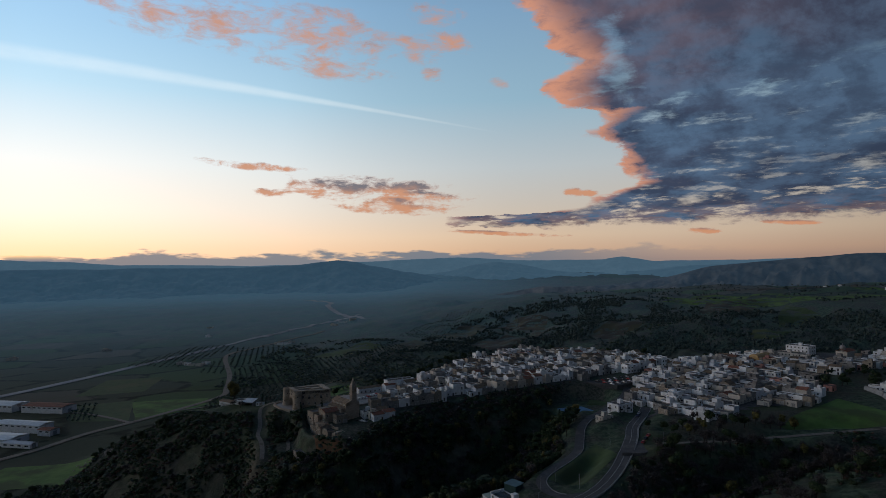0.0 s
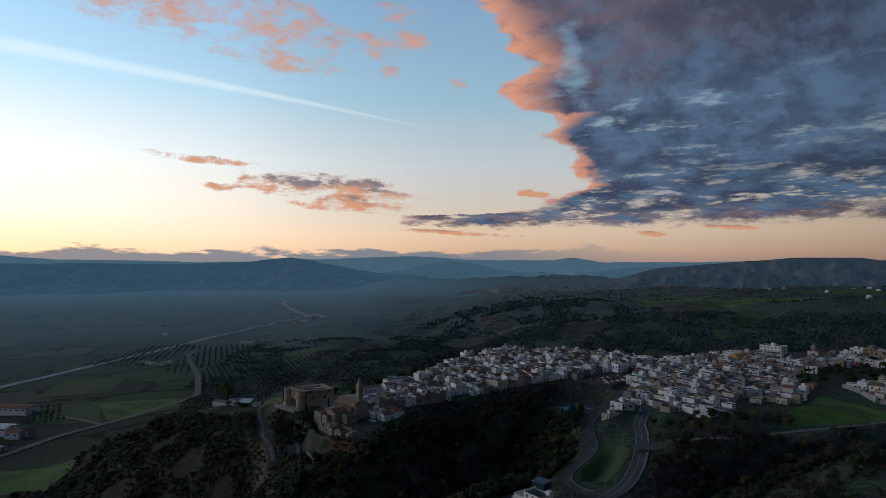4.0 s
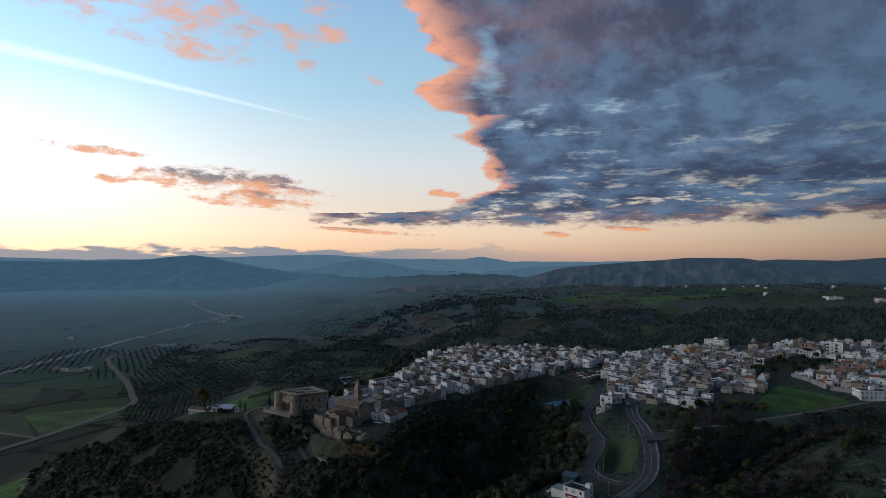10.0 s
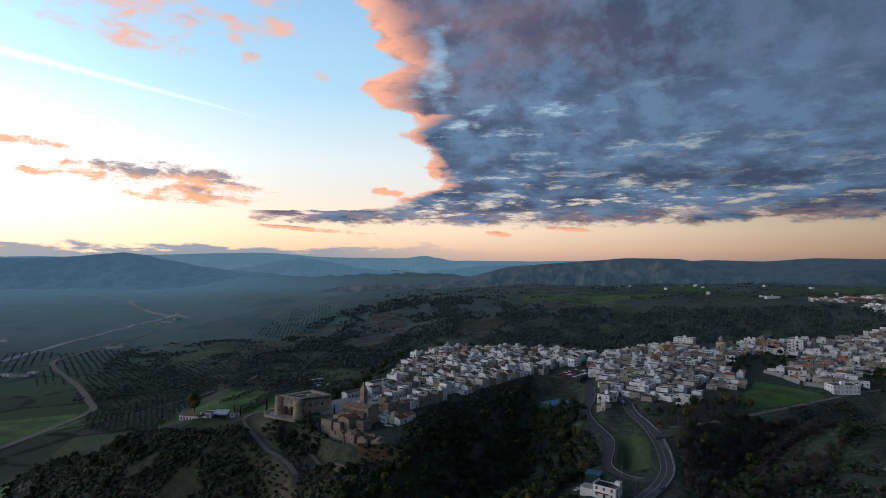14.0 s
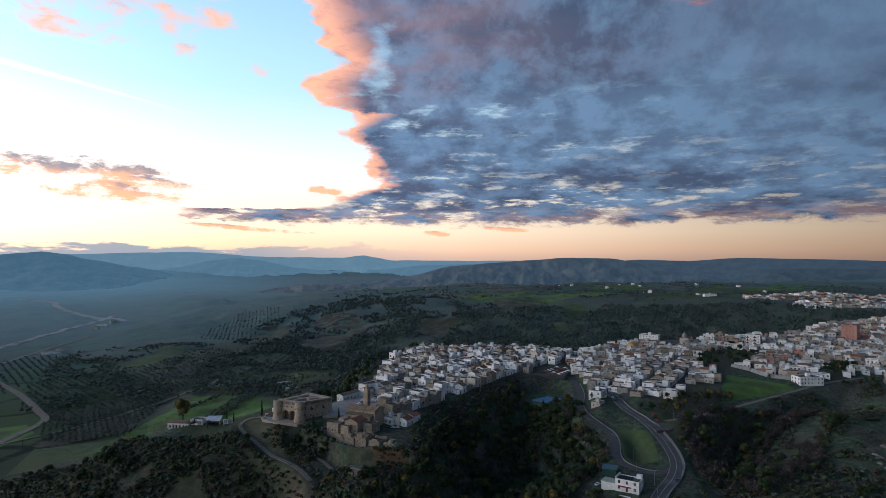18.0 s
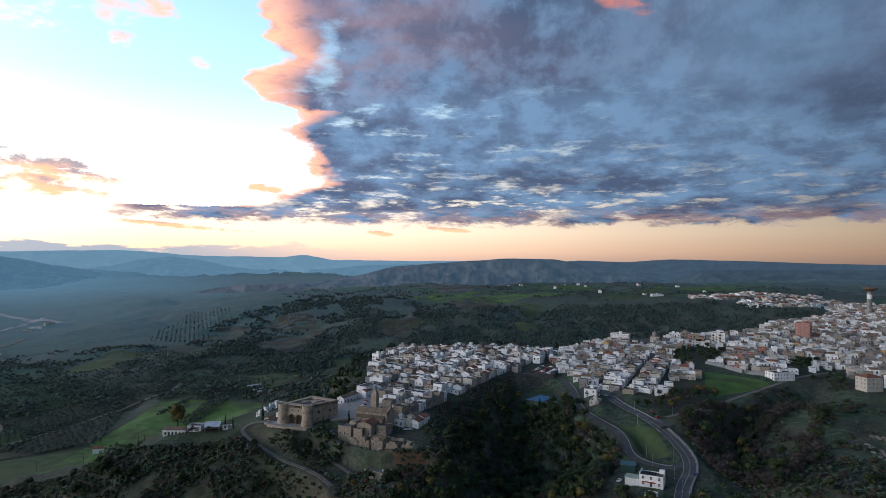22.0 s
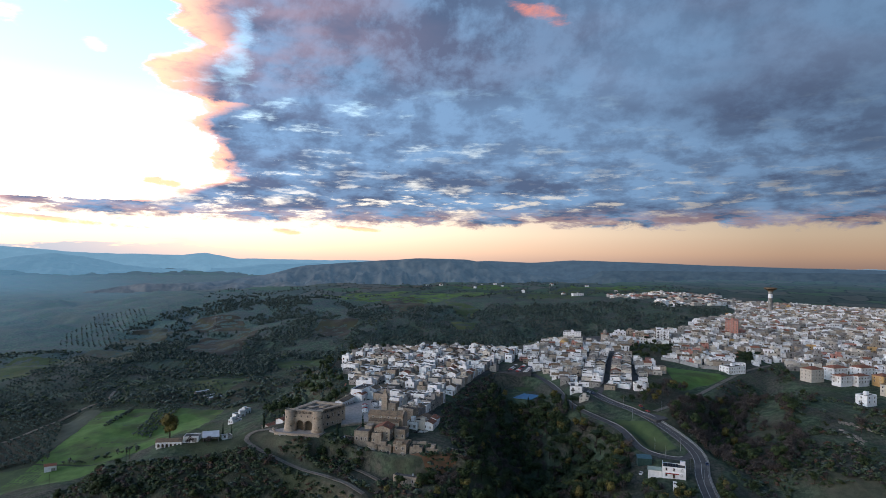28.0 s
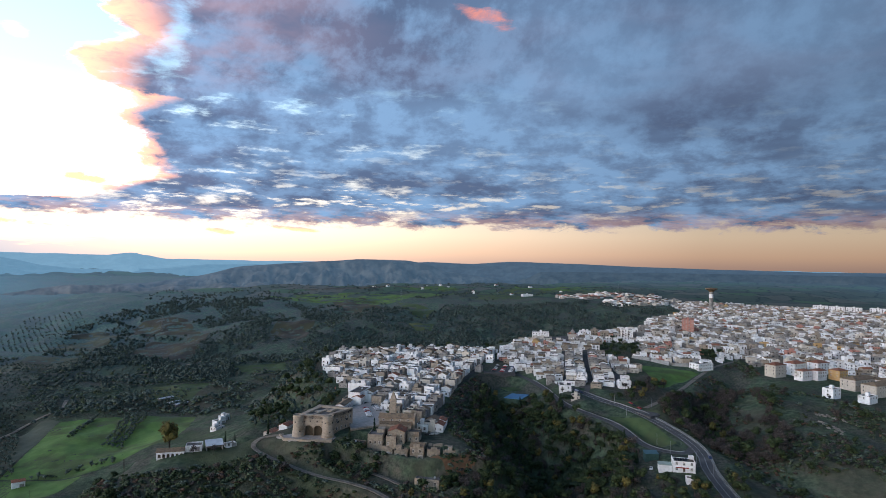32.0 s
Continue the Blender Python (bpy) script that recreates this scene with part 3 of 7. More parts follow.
GX, GY = polar(np.concatenate([[2, 40, 80], radii_near]))
tagged(grid_sheet("ground", GX, GY, ground_z(GX, GY), M_GROUND), "hilly ground of dark scrub, grass and fields", "ground", kind="structure")
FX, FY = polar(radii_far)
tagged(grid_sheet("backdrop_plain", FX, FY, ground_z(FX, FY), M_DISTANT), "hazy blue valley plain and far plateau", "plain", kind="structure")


def far_ridge(name, dist, crest_line, air, jag=0.06, label="hazy blue mountain range on the horizon", seed=0, dip=-2.5, body=(0.02, 0.03, 0.03), gully=0.012):
    """A mountain range whose crest runs through a few heights (bearing, height), in degrees, with gullied flanks."""
    az, el = zip(*crest_line)
    a = np.arange(az[0], az[-1], 0.1)
    k = np.clip(np.searchsorted(az, a) - 1, 0, len(az) - 2)
    A0, A1, E0, E1 = np.array(az)[k], np.array(az)[k + 1], np.array(el)[k], np.array(el)[k + 1]
    u = (a - A0) / (A1 - A0)
    crest = E0 + (E1 - E0) * (0.5 * u + 0.5 * smooth(u))
    crest = crest + jag * (2.5 * fbm(a, a * 0 + seed, 4.0, 5, seed) + 1.2 * fbm(a, a * 0 + 9, 0.9, 4, seed + 5))
    steps = np.concatenate([np.linspace(-0.22, 0.0, 44), [0.02, 0.05]])
    shape = np.concatenate([np.linspace(0.0, 1.0, 44) ** 1.5, [0.85, 0.4]])
    A, S = np.meshgrid(a, steps, indexing="xy")
    fold = np.abs(fbm(A + 14 * S, S * 55, 1.5, 4, seed + 4)) * 2
    rr = dist * (1 + S + 0.03 * fbm(A, S * 30, 2.2, 4, seed + 2))
    top = 202 + dist * np.tan(np.radians(crest))[None, :]
    low = 202 + dist * math.tan(radians(dip))
    mid = (1 - np.abs(2 * shape[:, None] - 1))
    zz = low + (top - low) * shape[:, None] + dist * gully * (fbm(A, S * 60, 1.2, 4, seed + 6) - fold * 0.8) * mid
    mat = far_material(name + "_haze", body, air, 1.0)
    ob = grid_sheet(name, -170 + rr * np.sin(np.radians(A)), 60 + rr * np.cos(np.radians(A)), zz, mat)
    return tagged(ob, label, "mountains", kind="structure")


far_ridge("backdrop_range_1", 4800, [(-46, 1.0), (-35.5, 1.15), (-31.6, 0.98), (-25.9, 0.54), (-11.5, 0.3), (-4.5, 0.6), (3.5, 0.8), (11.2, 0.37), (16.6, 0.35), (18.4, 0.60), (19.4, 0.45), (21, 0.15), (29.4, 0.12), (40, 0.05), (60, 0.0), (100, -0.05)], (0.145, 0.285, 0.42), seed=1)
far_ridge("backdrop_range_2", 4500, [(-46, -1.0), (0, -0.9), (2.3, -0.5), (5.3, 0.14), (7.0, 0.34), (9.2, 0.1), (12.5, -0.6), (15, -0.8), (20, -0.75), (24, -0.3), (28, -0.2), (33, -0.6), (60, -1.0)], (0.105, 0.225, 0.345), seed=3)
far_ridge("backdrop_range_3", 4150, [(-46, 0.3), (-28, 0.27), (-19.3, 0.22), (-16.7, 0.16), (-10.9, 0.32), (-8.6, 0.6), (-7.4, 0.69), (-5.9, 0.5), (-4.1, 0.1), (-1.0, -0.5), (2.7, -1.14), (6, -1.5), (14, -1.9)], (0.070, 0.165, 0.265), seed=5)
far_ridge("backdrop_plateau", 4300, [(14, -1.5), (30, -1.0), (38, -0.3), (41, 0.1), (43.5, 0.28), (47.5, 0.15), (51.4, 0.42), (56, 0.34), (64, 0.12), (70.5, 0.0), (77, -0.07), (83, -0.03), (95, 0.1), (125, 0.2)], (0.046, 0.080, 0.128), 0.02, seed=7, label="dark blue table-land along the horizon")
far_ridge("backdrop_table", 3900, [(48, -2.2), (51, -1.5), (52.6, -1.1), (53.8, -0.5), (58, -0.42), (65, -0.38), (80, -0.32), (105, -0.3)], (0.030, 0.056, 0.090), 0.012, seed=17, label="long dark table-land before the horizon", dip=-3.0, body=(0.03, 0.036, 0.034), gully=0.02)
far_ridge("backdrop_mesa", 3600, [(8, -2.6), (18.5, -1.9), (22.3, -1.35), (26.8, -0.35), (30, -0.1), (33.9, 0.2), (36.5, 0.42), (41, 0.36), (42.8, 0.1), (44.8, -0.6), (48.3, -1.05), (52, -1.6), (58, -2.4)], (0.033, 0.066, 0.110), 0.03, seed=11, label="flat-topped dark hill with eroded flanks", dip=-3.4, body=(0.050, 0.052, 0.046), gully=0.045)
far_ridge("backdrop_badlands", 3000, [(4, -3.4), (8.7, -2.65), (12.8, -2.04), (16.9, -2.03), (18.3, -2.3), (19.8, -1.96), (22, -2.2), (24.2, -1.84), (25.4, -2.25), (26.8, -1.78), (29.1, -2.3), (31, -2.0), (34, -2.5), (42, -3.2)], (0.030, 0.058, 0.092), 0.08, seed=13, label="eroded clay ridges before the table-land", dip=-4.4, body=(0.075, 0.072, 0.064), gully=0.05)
# ---------------------------------------------------------------- shared building materials
M_WHITE = material("white_limewash", (0.76, 0.76, 0.76), (0.63, 0.63, 0.63), 0.5, 0.9, 0.02, 3.0, (0.38, 0.355, 0.325), 0.12, 0.54, 0.72, 0.2, True)
M_CREAM = material("cream_render", (0.52, 0.475, 0.41), (0.42, 0.385, 0.335), 0.5, 0.9, 0.02, 3.0, (0.36, 0.30, 0.23), 0.12, 0.60, 0.75, 0.25, True)
M_GREY = material("grey_weathered_render", (0.29, 0.275, 0.26), (0.185, 0.172, 0.16), 0.6, 0.92, 0.03, 3.0, (0.22, 0.20, 0.18), 0.15, 0.56, 0.7, 0.3, True)
M_STONE = material("tan_stone", (0.34, 0.285, 0.225), (0.225, 0.19, 0.15), 0.8, 0.92, 0.06, 2.0, (0.17, 0.125, 0.09), 0.15, 0.55, 0.7, 0.1)
M_PINK = material("salmon_render", (0.44, 0.22, 0.175), (0.36, 0.175, 0.14), 0.5, 0.9, 0.02, 3.0, (0.36, 0.2, 0.15), 0.12, 0.6, 0.75, 0.1)
M_YELLOW = material("ochre_render", (0.50, 0.33, 0.15), (0.42, 0.27, 0.12), 0.5, 0.9, 0.02, 3.0, vary=0.12)
M_ROOF = material("weathered_flat_roof", (0.125, 0.110, 0.097), (0.064, 0.058, 0.053), 0.45, 0.95, 0.02, 2.0, (0.10, 0.085, 0.078), 0.2, 0.5, 0.65, 0.4, True)
M_ROOF_LIGHT = material("pale_roof_paving", (0.18, 0.168, 0.16), (0.11, 0.102, 0.096), 0.45, 0.95, 0.02, 2.0, (0.19, 0.175, 0.165), 0.2, 0.5, 0.65, 0.35, True)
M_TILE = material("terracotta_tiles", (0.30, 0.115, 0.07), (0.20, 0.085, 0.055), 1.2, 0.9, 0.06, 4.0, (0.14, 0.085, 0.06), 0.3, 0.5, 0.65, 0.2)
M_TILE_OLD = material("old_brown_tiles", (0.22, 0.155, 0.10), (0.145, 0.105, 0.07), 1.0, 0.92, 0.06, 4.0, (0.10, 0.08, 0.06), 0.3, 0.5, 0.65, 0.2)
M_GLASS = material("dark_window_glass", (0.012, 0.014, 0.017), (0.03, 0.034, 0.04), 0.4, 0.25, vary=0.3)
M_SHUTTER = material("brown_wood_shutter", (0.075, 0.045, 0.028), (0.045, 0.028, 0.018), 2.0, 0.7, vary=0.3)
M_FRAME = material("pale_window_surround", (0.52, 0.50, 0.46), (0.42, 0.40, 0.37), 1.0, 0.85)
M_IRON = material("dark_iron", (0.02, 0.02, 0.022), (0.035, 0.033, 0.03), 3.0, 0.6)
M_CONCRETE = material("grey_concrete", (0.30, 0.295, 0.285), (0.22, 0.215, 0.205), 0.4, 0.92, 0.03, 2.0, (0.15, 0.145, 0.135), 0.12, 0.52, 0.66)
M_ASPHALT = material("worn_asphalt", (0.085, 0.083, 0.082), (0.060, 0.059, 0.060), 0.5, 0.88, 0.015, 4.0, (0.11, 0.105, 0.10), 0.08, 0.52, 0.66)
M_GRAVEL = material("pale_gravel_track", (0.21, 0.18, 0.145), (0.14, 0.12, 0.10), 0.6, 0.95, 0.03, 3.0, (0.095, 0.085, 0.06), 0.12, 0.55, 0.68)
M_PAVING = material("pale_stone_paving", (0.34, 0.31, 0.285), (0.26, 0.24, 0.22), 0.5, 0.88, 0.02, 2.0, (0.20, 0.185, 0.17), 0.1, 0.55, 0.7)
M_LINE = material("white_road_paint", (0.55, 0.55, 0.53), (0.38, 0.38, 0.36), 1.5, 0.8)
M_STEEL = material("galvanised_steel", (0.30, 0.31, 0.32), (0.22, 0.23, 0.24), 1.0, 0.55, metal=0.5)
M_BLUE = material("blue_court_paint", (0.09, 0.22, 0.36), (0.07, 0.17, 0.29), 0.5, 0.8)
M_SHEET = material("pale_metal_sheeting", (0.50, 0.53, 0.56), (0.40, 0.43, 0.46), 0.3, 0.5, 0.02, 2.0, vary=0.1)
WALLS = {"white": M_WHITE, "cream": M_CREAM, "grey": M_GREY, "stone": M_STONE, "pink": M_PINK, "ochre": M_YELLOW}
ROOFS = {"flat": M_ROOF, "pale": M_ROOF_LIGHT, "tile": M_TILE, "old": M_TILE_OLD}


class Geo:
    """Collects simple solids into one mesh, with a material for each."""

    def __init__(self):
        self.v, self.f, self.mi, self.mats = [], [], [], []

    def add(self, verts, faces, mat):
        if mat not in self.mats:
            self.mats.append(mat)
        n, k = len(self.v) if verts else 0, self.mats.index(mat)
        self.v.extend(verts)
        for f in faces:
            self.f.append(tuple(i + n for i in f))
            self.mi.append(k)
        return self

    def box(self, x0, x1, y0, y1, z0, z1, mat, m=None, bottom=False):
        v = [(x0, y0, z0), (x1, y0, z0), (x1, y1, z0), (x0, y1, z0), (x0, y0, z1), (x1, y0, z1), (x1, y1, z1), (x0, y1, z1)]
        f = [(4, 5, 6, 7), (0, 1, 5, 4), (1, 2, 6, 5), (2, 3, 7, 6), (3, 0, 4, 7)] + ([(3, 2, 1, 0)] if bottom else [])
        if m:
            v = [tuple(m @ Vector(p)) for p in v]
        return self.add(v, f, mat)

    def prism(self, pts, z0, z1, mat, top=True):
        """An upright prism over a polygon that runs anticlockwise."""
        n = len(pts)
        v = [(x, y, z0) for x, y in pts] + [(x, y, z1) for x, y in pts]
        f = [(i, (i + 1) % n, n + (i + 1) % n, n + i) for i in range(n)]
        return self.add(v, f + ([tuple(range(n, 2 * n))] if top else []), mat)

    def lathe(self, cx, cy, rings, mat, n=16, cap=True):
        """Rings of (radius, height), turned about an upright axis."""
        v = [(cx + r * math.cos(2 * math.pi * i / n), cy + r * math.sin(2 * math.pi * i / n), z) for r, z in rings for i in range(n)]
        f = [(k * n + i, k * n + (i + 1) % n, (k + 1) * n + (i + 1) % n, (k + 1) * n + i) for k in range(len(rings) - 1) for i in range(n)]
        return self.add(v, f + ([tuple((len(rings) - 1) * n + i for i in range(n))] if cap else []), mat)

    def gable(self, x0, x1, y0, y1, z0, z1, mat, over=0.35, thick=0.18):
        """A pitched roof with its ridge along x."""
        ym, a, b = (y0 + y1) / 2, x0 - over, x1 + over
        for s, ye in ((1, y0 - over), (-1, y1 + over)):
            v = [(a, ye, z0), (b, ye, z0), (b, ym, z1), (a, ym, z1), (a, ye, z0 + thick), (b, ye, z0 + thick), (b, ym, z1 + thick), (a, ym, z1 + thick)]
            f = [(4, 5, 6, 7), (0, 1, 5, 4), (1, 2, 6, 5), (3, 0, 4, 7), (3, 2, 1, 0)]
            self.add(v, f if s > 0 else [q[::-1] for q in f], mat)
        return self

    def hip(self, x0, x1, y0, y1, z0, z1, mat, over=0.4):
        a, b, c, d = x0 - over, x1 + over, y0 - over, y1 + over
        k = min(b - a, d - c) / 2
        v = [(a, c, z0), (b, c, z0), (b, d, z0), (a, d, z0), (a, c, z0 + 0.2), (b, c, z0 + 0.2), (b, d, z0 + 0.2), (a, d, z0 + 0.2)]
        v += [(a + k, (c + d) / 2, z1), (b - k, (c + d) / 2, z1)] if b - a >= d - c else [((a + b) / 2, c + k, z1), ((a + b) / 2, d - k, z1)]
        f = [(0, 1, 5, 4), (1, 2, 6, 5), (2, 3, 7, 6), (3, 0, 4, 7), (3, 2, 1, 0)]
        f += [(4, 5, 9, 8), (5, 6, 9), (6, 7, 8, 9), (7, 4, 8)] if b - a >= d - c else [(4, 5, 8), (5, 6, 9, 8), (6, 7, 9), (7, 4, 8, 9)]
        return self.add(v, f, mat)

    def mesh(self, name, smooth_shade=False):
        me = bpy.data.meshes.new(name)
        me.from_pydata(self.v, [], self.f)
        for m in self.mats:
            me.materials.append(m)
        me.polygons.foreach_set("material_index", self.mi)
        if smooth_shade:
            me.polygons.foreach_set("use_smooth", [True] * len(me.polygons))
        me.update()
        return me


def part(name, geo, parent, label="", m=None, smooth_shade=False):
    me = geo.mesh(name, smooth_shade) if isinstance(geo, Geo) else geo
    ob = new(name, me)
    ob.parent = parent
    if m is not None:
        ob.matrix_basis = m
    if label:
        ob["label"] = label
    return ob


def thing(name, label, category, m, group=""):
    ob = new(name)
    ob.empty_display_size = 0.5
    ob.matrix_basis = m
    return tagged(ob, label, category, group)


def panel_mesh(name, w, h, columns, rail=0.14, sill=0.12):
    """A window or door in one piece, facing -y, its foot's centre at the origin: a raised surround, then leaves (share of the width, material, depth) set back in it."""
    xs, mats, deep = [-w / 2 - rail, -w / 2], [M_FRAME], [0.09, 0.09]
    x = -w / 2
    for share, mat, d in columns:
        xs += [x + 0.03, x + share * w - 0.03]
        mats += [M_FRAME, mat]
        deep += [d, d]
        x += share * w
    xs += [w / 2, w / 2 + rail]
    mats += [M_FRAME, M_FRAME]
    deep += [0.09, 0.09]
    zs = [-sill, 0, 0.03, h - 0.03, h, h + rail]
    g, n, m = Geo(), len(xs), len(zs)
    v = [(xx, -(0.09 if j in (0, 1, 4, 5) else deep[i]), zz) for j, zz in enumerate(zs) for i, xx in enumerate(xs)]
    v += [(xx, 0.06, zz) for zz in (zs[0], zs[-1]) for xx in (xs[0], xs[-1])]
    for j in range(m - 1):
        for i in range(n - 1):
            q = (j * n + i, j * n + i + 1, (j + 1) * n + i + 1, (j + 1) * n + i)
            g.add([], [q], mats[i] if j == 2 else M_FRAME)
    g.v = v
    k = n * m
    g.add([], [(k, k + 1) + tuple(range(n - 1, -1, -1)), (k + 3, k + 2) + tuple(range((m - 1) * n, m * n))], M_FRAME)
    g.add([], [(k + 2, k) + tuple(j * n for j in range(m)), (k + 1, k + 3) + tuple(j * n + n - 1 for j in range(m - 1, -1, -1))], M_FRAME)
    return g.mesh(name)


def window_mesh(w, h, shutter=False):
    if shutter:
        return panel_mesh("window", w, h, [(0.26, M_SHUTTER, 0.05), (0.48, M_GLASS, 0.0), (0.26, M_SHUTTER, 0.05)])
    return panel_mesh("window", w, h, [(0.5, M_GLASS, 0.0), (0.5, M_GLASS, 0.0)])


def door_mesh(w, h, mat):
    return panel_mesh("door", w, h, [(0.5, mat, 0.02), (0.5, mat, 0.02)], 0.16, 0.05)


def balcony_mesh(w):
    """Slab and railing in one bent piece."""
    prof = [(0.05, -0.16), (-1.0, -0.16), (-1.0, 0.95), (-0.95, 0.95), (-0.95, 0.0), (0.05, 0.0)]
    n = len(prof)
    g = Geo().add([(-w / 2, y, z) for y, z in prof] + [(w / 2, y, z) for y, z in prof], [], M_IRON)
    g.add([], [(i, n + i, n + (i + 1) % n, (i + 1) % n) for i in (1, 2, 3)], M_IRON)
    g.add([], [(i, n + i, n + (i + 1) % n, (i + 1) % n) for i in (0, 4, 5)] + [(0, 1, 4, 5), (4, 1, 2, 3), (n + 5, n + 4, n + 1, n), (n + 3, n + 2, n + 1, n + 4)], M_CONCRETE)
    return g.mesh("balcony")


WINDOWS = [window_mesh(1.05, 1.5), window_mesh(1.2, 1.6, True), window_mesh(0.9, 1.15), window_mesh(1.2, 2.25, True)]
DOORS = [door_mesh(1.1, 2.2, M_SHUTTER), door_mesh(1.2, 2.3, M_IRON), door_mesh(2.6, 2.5, M_GREY)]
BALCONIES = [balcony_mesh(1.8), balcony_mesh(2.8)]
CHIMNEY = Geo().box(-0.35, 0.35, -0.3, 0.3, -0.4, 1.0, M_GREY).box(-0.45, 0.45, -0.4, 0.4, 1.0, 1.12, M_TILE_OLD).mesh("chimney")
TANK = Geo().lathe(0, 0, [(0.5, 0.25), (0.55, 0.4), (0.55, 1.2), (0.4, 1.4)], M_SHEET, 10).box(-0.45, 0.45, -0.45, 0.45, 0, 0.25, M_IRON).mesh("water_tank")
AERIAL = Geo().box(-0.03, 0.03, -0.03, 0.03, 0, 2.6, M_STEEL).box(-0.6, 0.6, -0.02, 0.02, 2.3, 2.35, M_STEEL).box(-0.45, 0.45, -0.02, 0.02, 2.05, 2.1, M_STEEL).mesh("aerial")


def shell(g, w, d, h, wall, roof, kind, foot=3.0, parapet=0.6, rise=1.5):
    """Walls and roof of a house centred on its foot."""
    x0, x1, y0, y1 = -w / 2, w / 2, -d / 2, d / 2
    if kind in ("flat", "pale"):
        t = 0.25
        o, i = [(x0, y0), (x1, y0), (x1, y1), (x0, y1)], [(x0 + t, y0 + t), (x1 - t, y0 + t), (x1 - t, y1 - t), (x0 + t, y1 - t)]
        v = [(x, y, -foot) for x, y in o] + [(x, y, h) for x, y in o] + [(x, y, h) for x, y in i] + [(x, y, h - parapet) for x, y in i]
        f = []
        for a in range(4):
            b = (a + 1) % 4
            f += [(a, b, 4 + b, 4 + a), (4 + a, 4 + b, 8 + b, 8 + a), (8 + a, 8 + b, 12 + b, 12 + a)]
        g[0].add(v, f, wall)
        g[1].box(x0 + t, x1 - t, y0 + t, y1 - t, h - parapet - 0.25, h - parapet + 0.01, roof)
    else:
        g[0].add([(x0, y0, -foot), (x1, y0, -foot), (x1, y1, -foot), (x0, y1, -foot), (x0, y0, h), (x1, y0, h), (x1, y1, h), (x0, y1, h), (x0, 0, h + rise), (x1, 0, h + rise)],
                 [(0, 1, 5, 4), (1, 2, 6, 9, 5), (2, 3, 7, 6), (3, 0, 4, 8, 7)], wall)
        g[1].gable(x0, x1, y0, y1, h - 0.12, h + rise - 0.05, roof)


def sides(w, d):
    """The four walls: a matrix that puts -y outward at the wall's foot, and the wall's width."""
    return [(pose(0, -d / 2, 0), w), (pose(w / 2, 0, 0, 0, 0, 90), d), (pose(0, d / 2, 0, 0, 0, 180), w), (pose(-w / 2, 0, 0, 0, 0, 270), d)]


COUNT = {"houses": 0}
TONES = {"white": "whitewashed", "cream": "cream-rendered", "grey": "weathered grey", "stone": "tan stone", "pink": "salmon-rendered", "ochre": "ochre-yellow"}
TOPS = {"flat": "a flat brown roof terrace", "pale": "a pale paved roof terrace", "tile": "a red tiled gable roof", "old": "an old brown tiled roof"}


def house(x, y, z, w, d, h, rz, wall, kind, rng, windows=2, label="", name="house", group="houses of the hill town", rich=True):
    """A town house: wall, roof, doors, windows, balconies and roof clutter as parts."""
    ob = thing(name, label or f"{TONES[wall]} {'low' if h < 5 else 'tall' if h > 9 else 'two-storey'} town house with {TOPS[kind]}", "house", pose(x, y, z, 0, 0, rz), group)
    gw, gr = Geo(), Geo()
    shell((gw, gr), w, d, h, WALLS[wall], ROOFS[kind], kind, rise=min(1.9, d * 0.2))
    part("wall", gw, ob)
    part("roof", gr, ob)
    floors = max(1, int((h - 0.4) / 3.1))
    for k, (m, width) in enumerate(sides(w, d)):
        if k in (1, 3) and rng.random() < 0.4:
            continue
        n = max(1, min(windows, int(width / 3.0)))
        for fl in range(floors):
            for i in range(n):
                u = (i + 0.5) / n * width - width / 2 + rng.uniform(-0.3, 0.3)
                if fl == 0 and k in (0, 2) and i == n // 2:
                    part("door", rng.choice(DOORS), ob, m=m @ pose(u, 0, 0.05))
                elif rng.random() < 0.78:
                    tall = fl > 0 and k == 0 and rng.random() < 0.35
                    part("window", WINDOWS[3] if tall else rng.choice(WINDOWS[:3]), ob, m=m @ pose(u, 0, fl * 3.1 + (0.25 if tall else 1.1)))
                    if tall and rich:
                        part("balcony", rng.choice(BALCONIES), ob, m=m @ pose(u, 0, fl * 3.1 + 0.2))
    if kind in ("flat", "pale"):
        if rng.random() < 0.35:
            g = Geo()
            a, b = rng.uniform(-0.25, 0.25) * w, rng.uniform(-0.25, 0.25) * d
            s, t = w * rng.uniform(0.16, 0.26), d * rng.uniform(0.16, 0.26)
            g.box(a - s, a + s, b - t, b + t, h - 0.6, h + rng.uniform(1.5, 2.3), WALLS[wall])
            part("stair_head", g, ob)
        if rng.random() < 0.3:
            part("water_tank", TANK, ob, m=pose(rng.uniform(-0.3, 0.3) * w, rng.uniform(-0.3, 0.3) * d, h - 0.6))
    if rng.random() < 0.45:
        part("chimney", CHIMNEY, ob, m=pose(rng.uniform(-0.35, 0.35) * w, rng.uniform(-0.35, 0.35) * d, h + (0.3 if kind in ("tile", "old") else -0.3)))
    if rng.random() < 0.35:
        part("aerial", AERIAL, ob, m=pose(rng.uniform(-0.35, 0.35) * w, rng.uniform(-0.35, 0.35) * d, h - 0.6 if kind in ("flat", "pale") else h + 0.6, 0, 0, rng.uniform(0, 180)))
    COUNT["houses"] += 1
    return ob


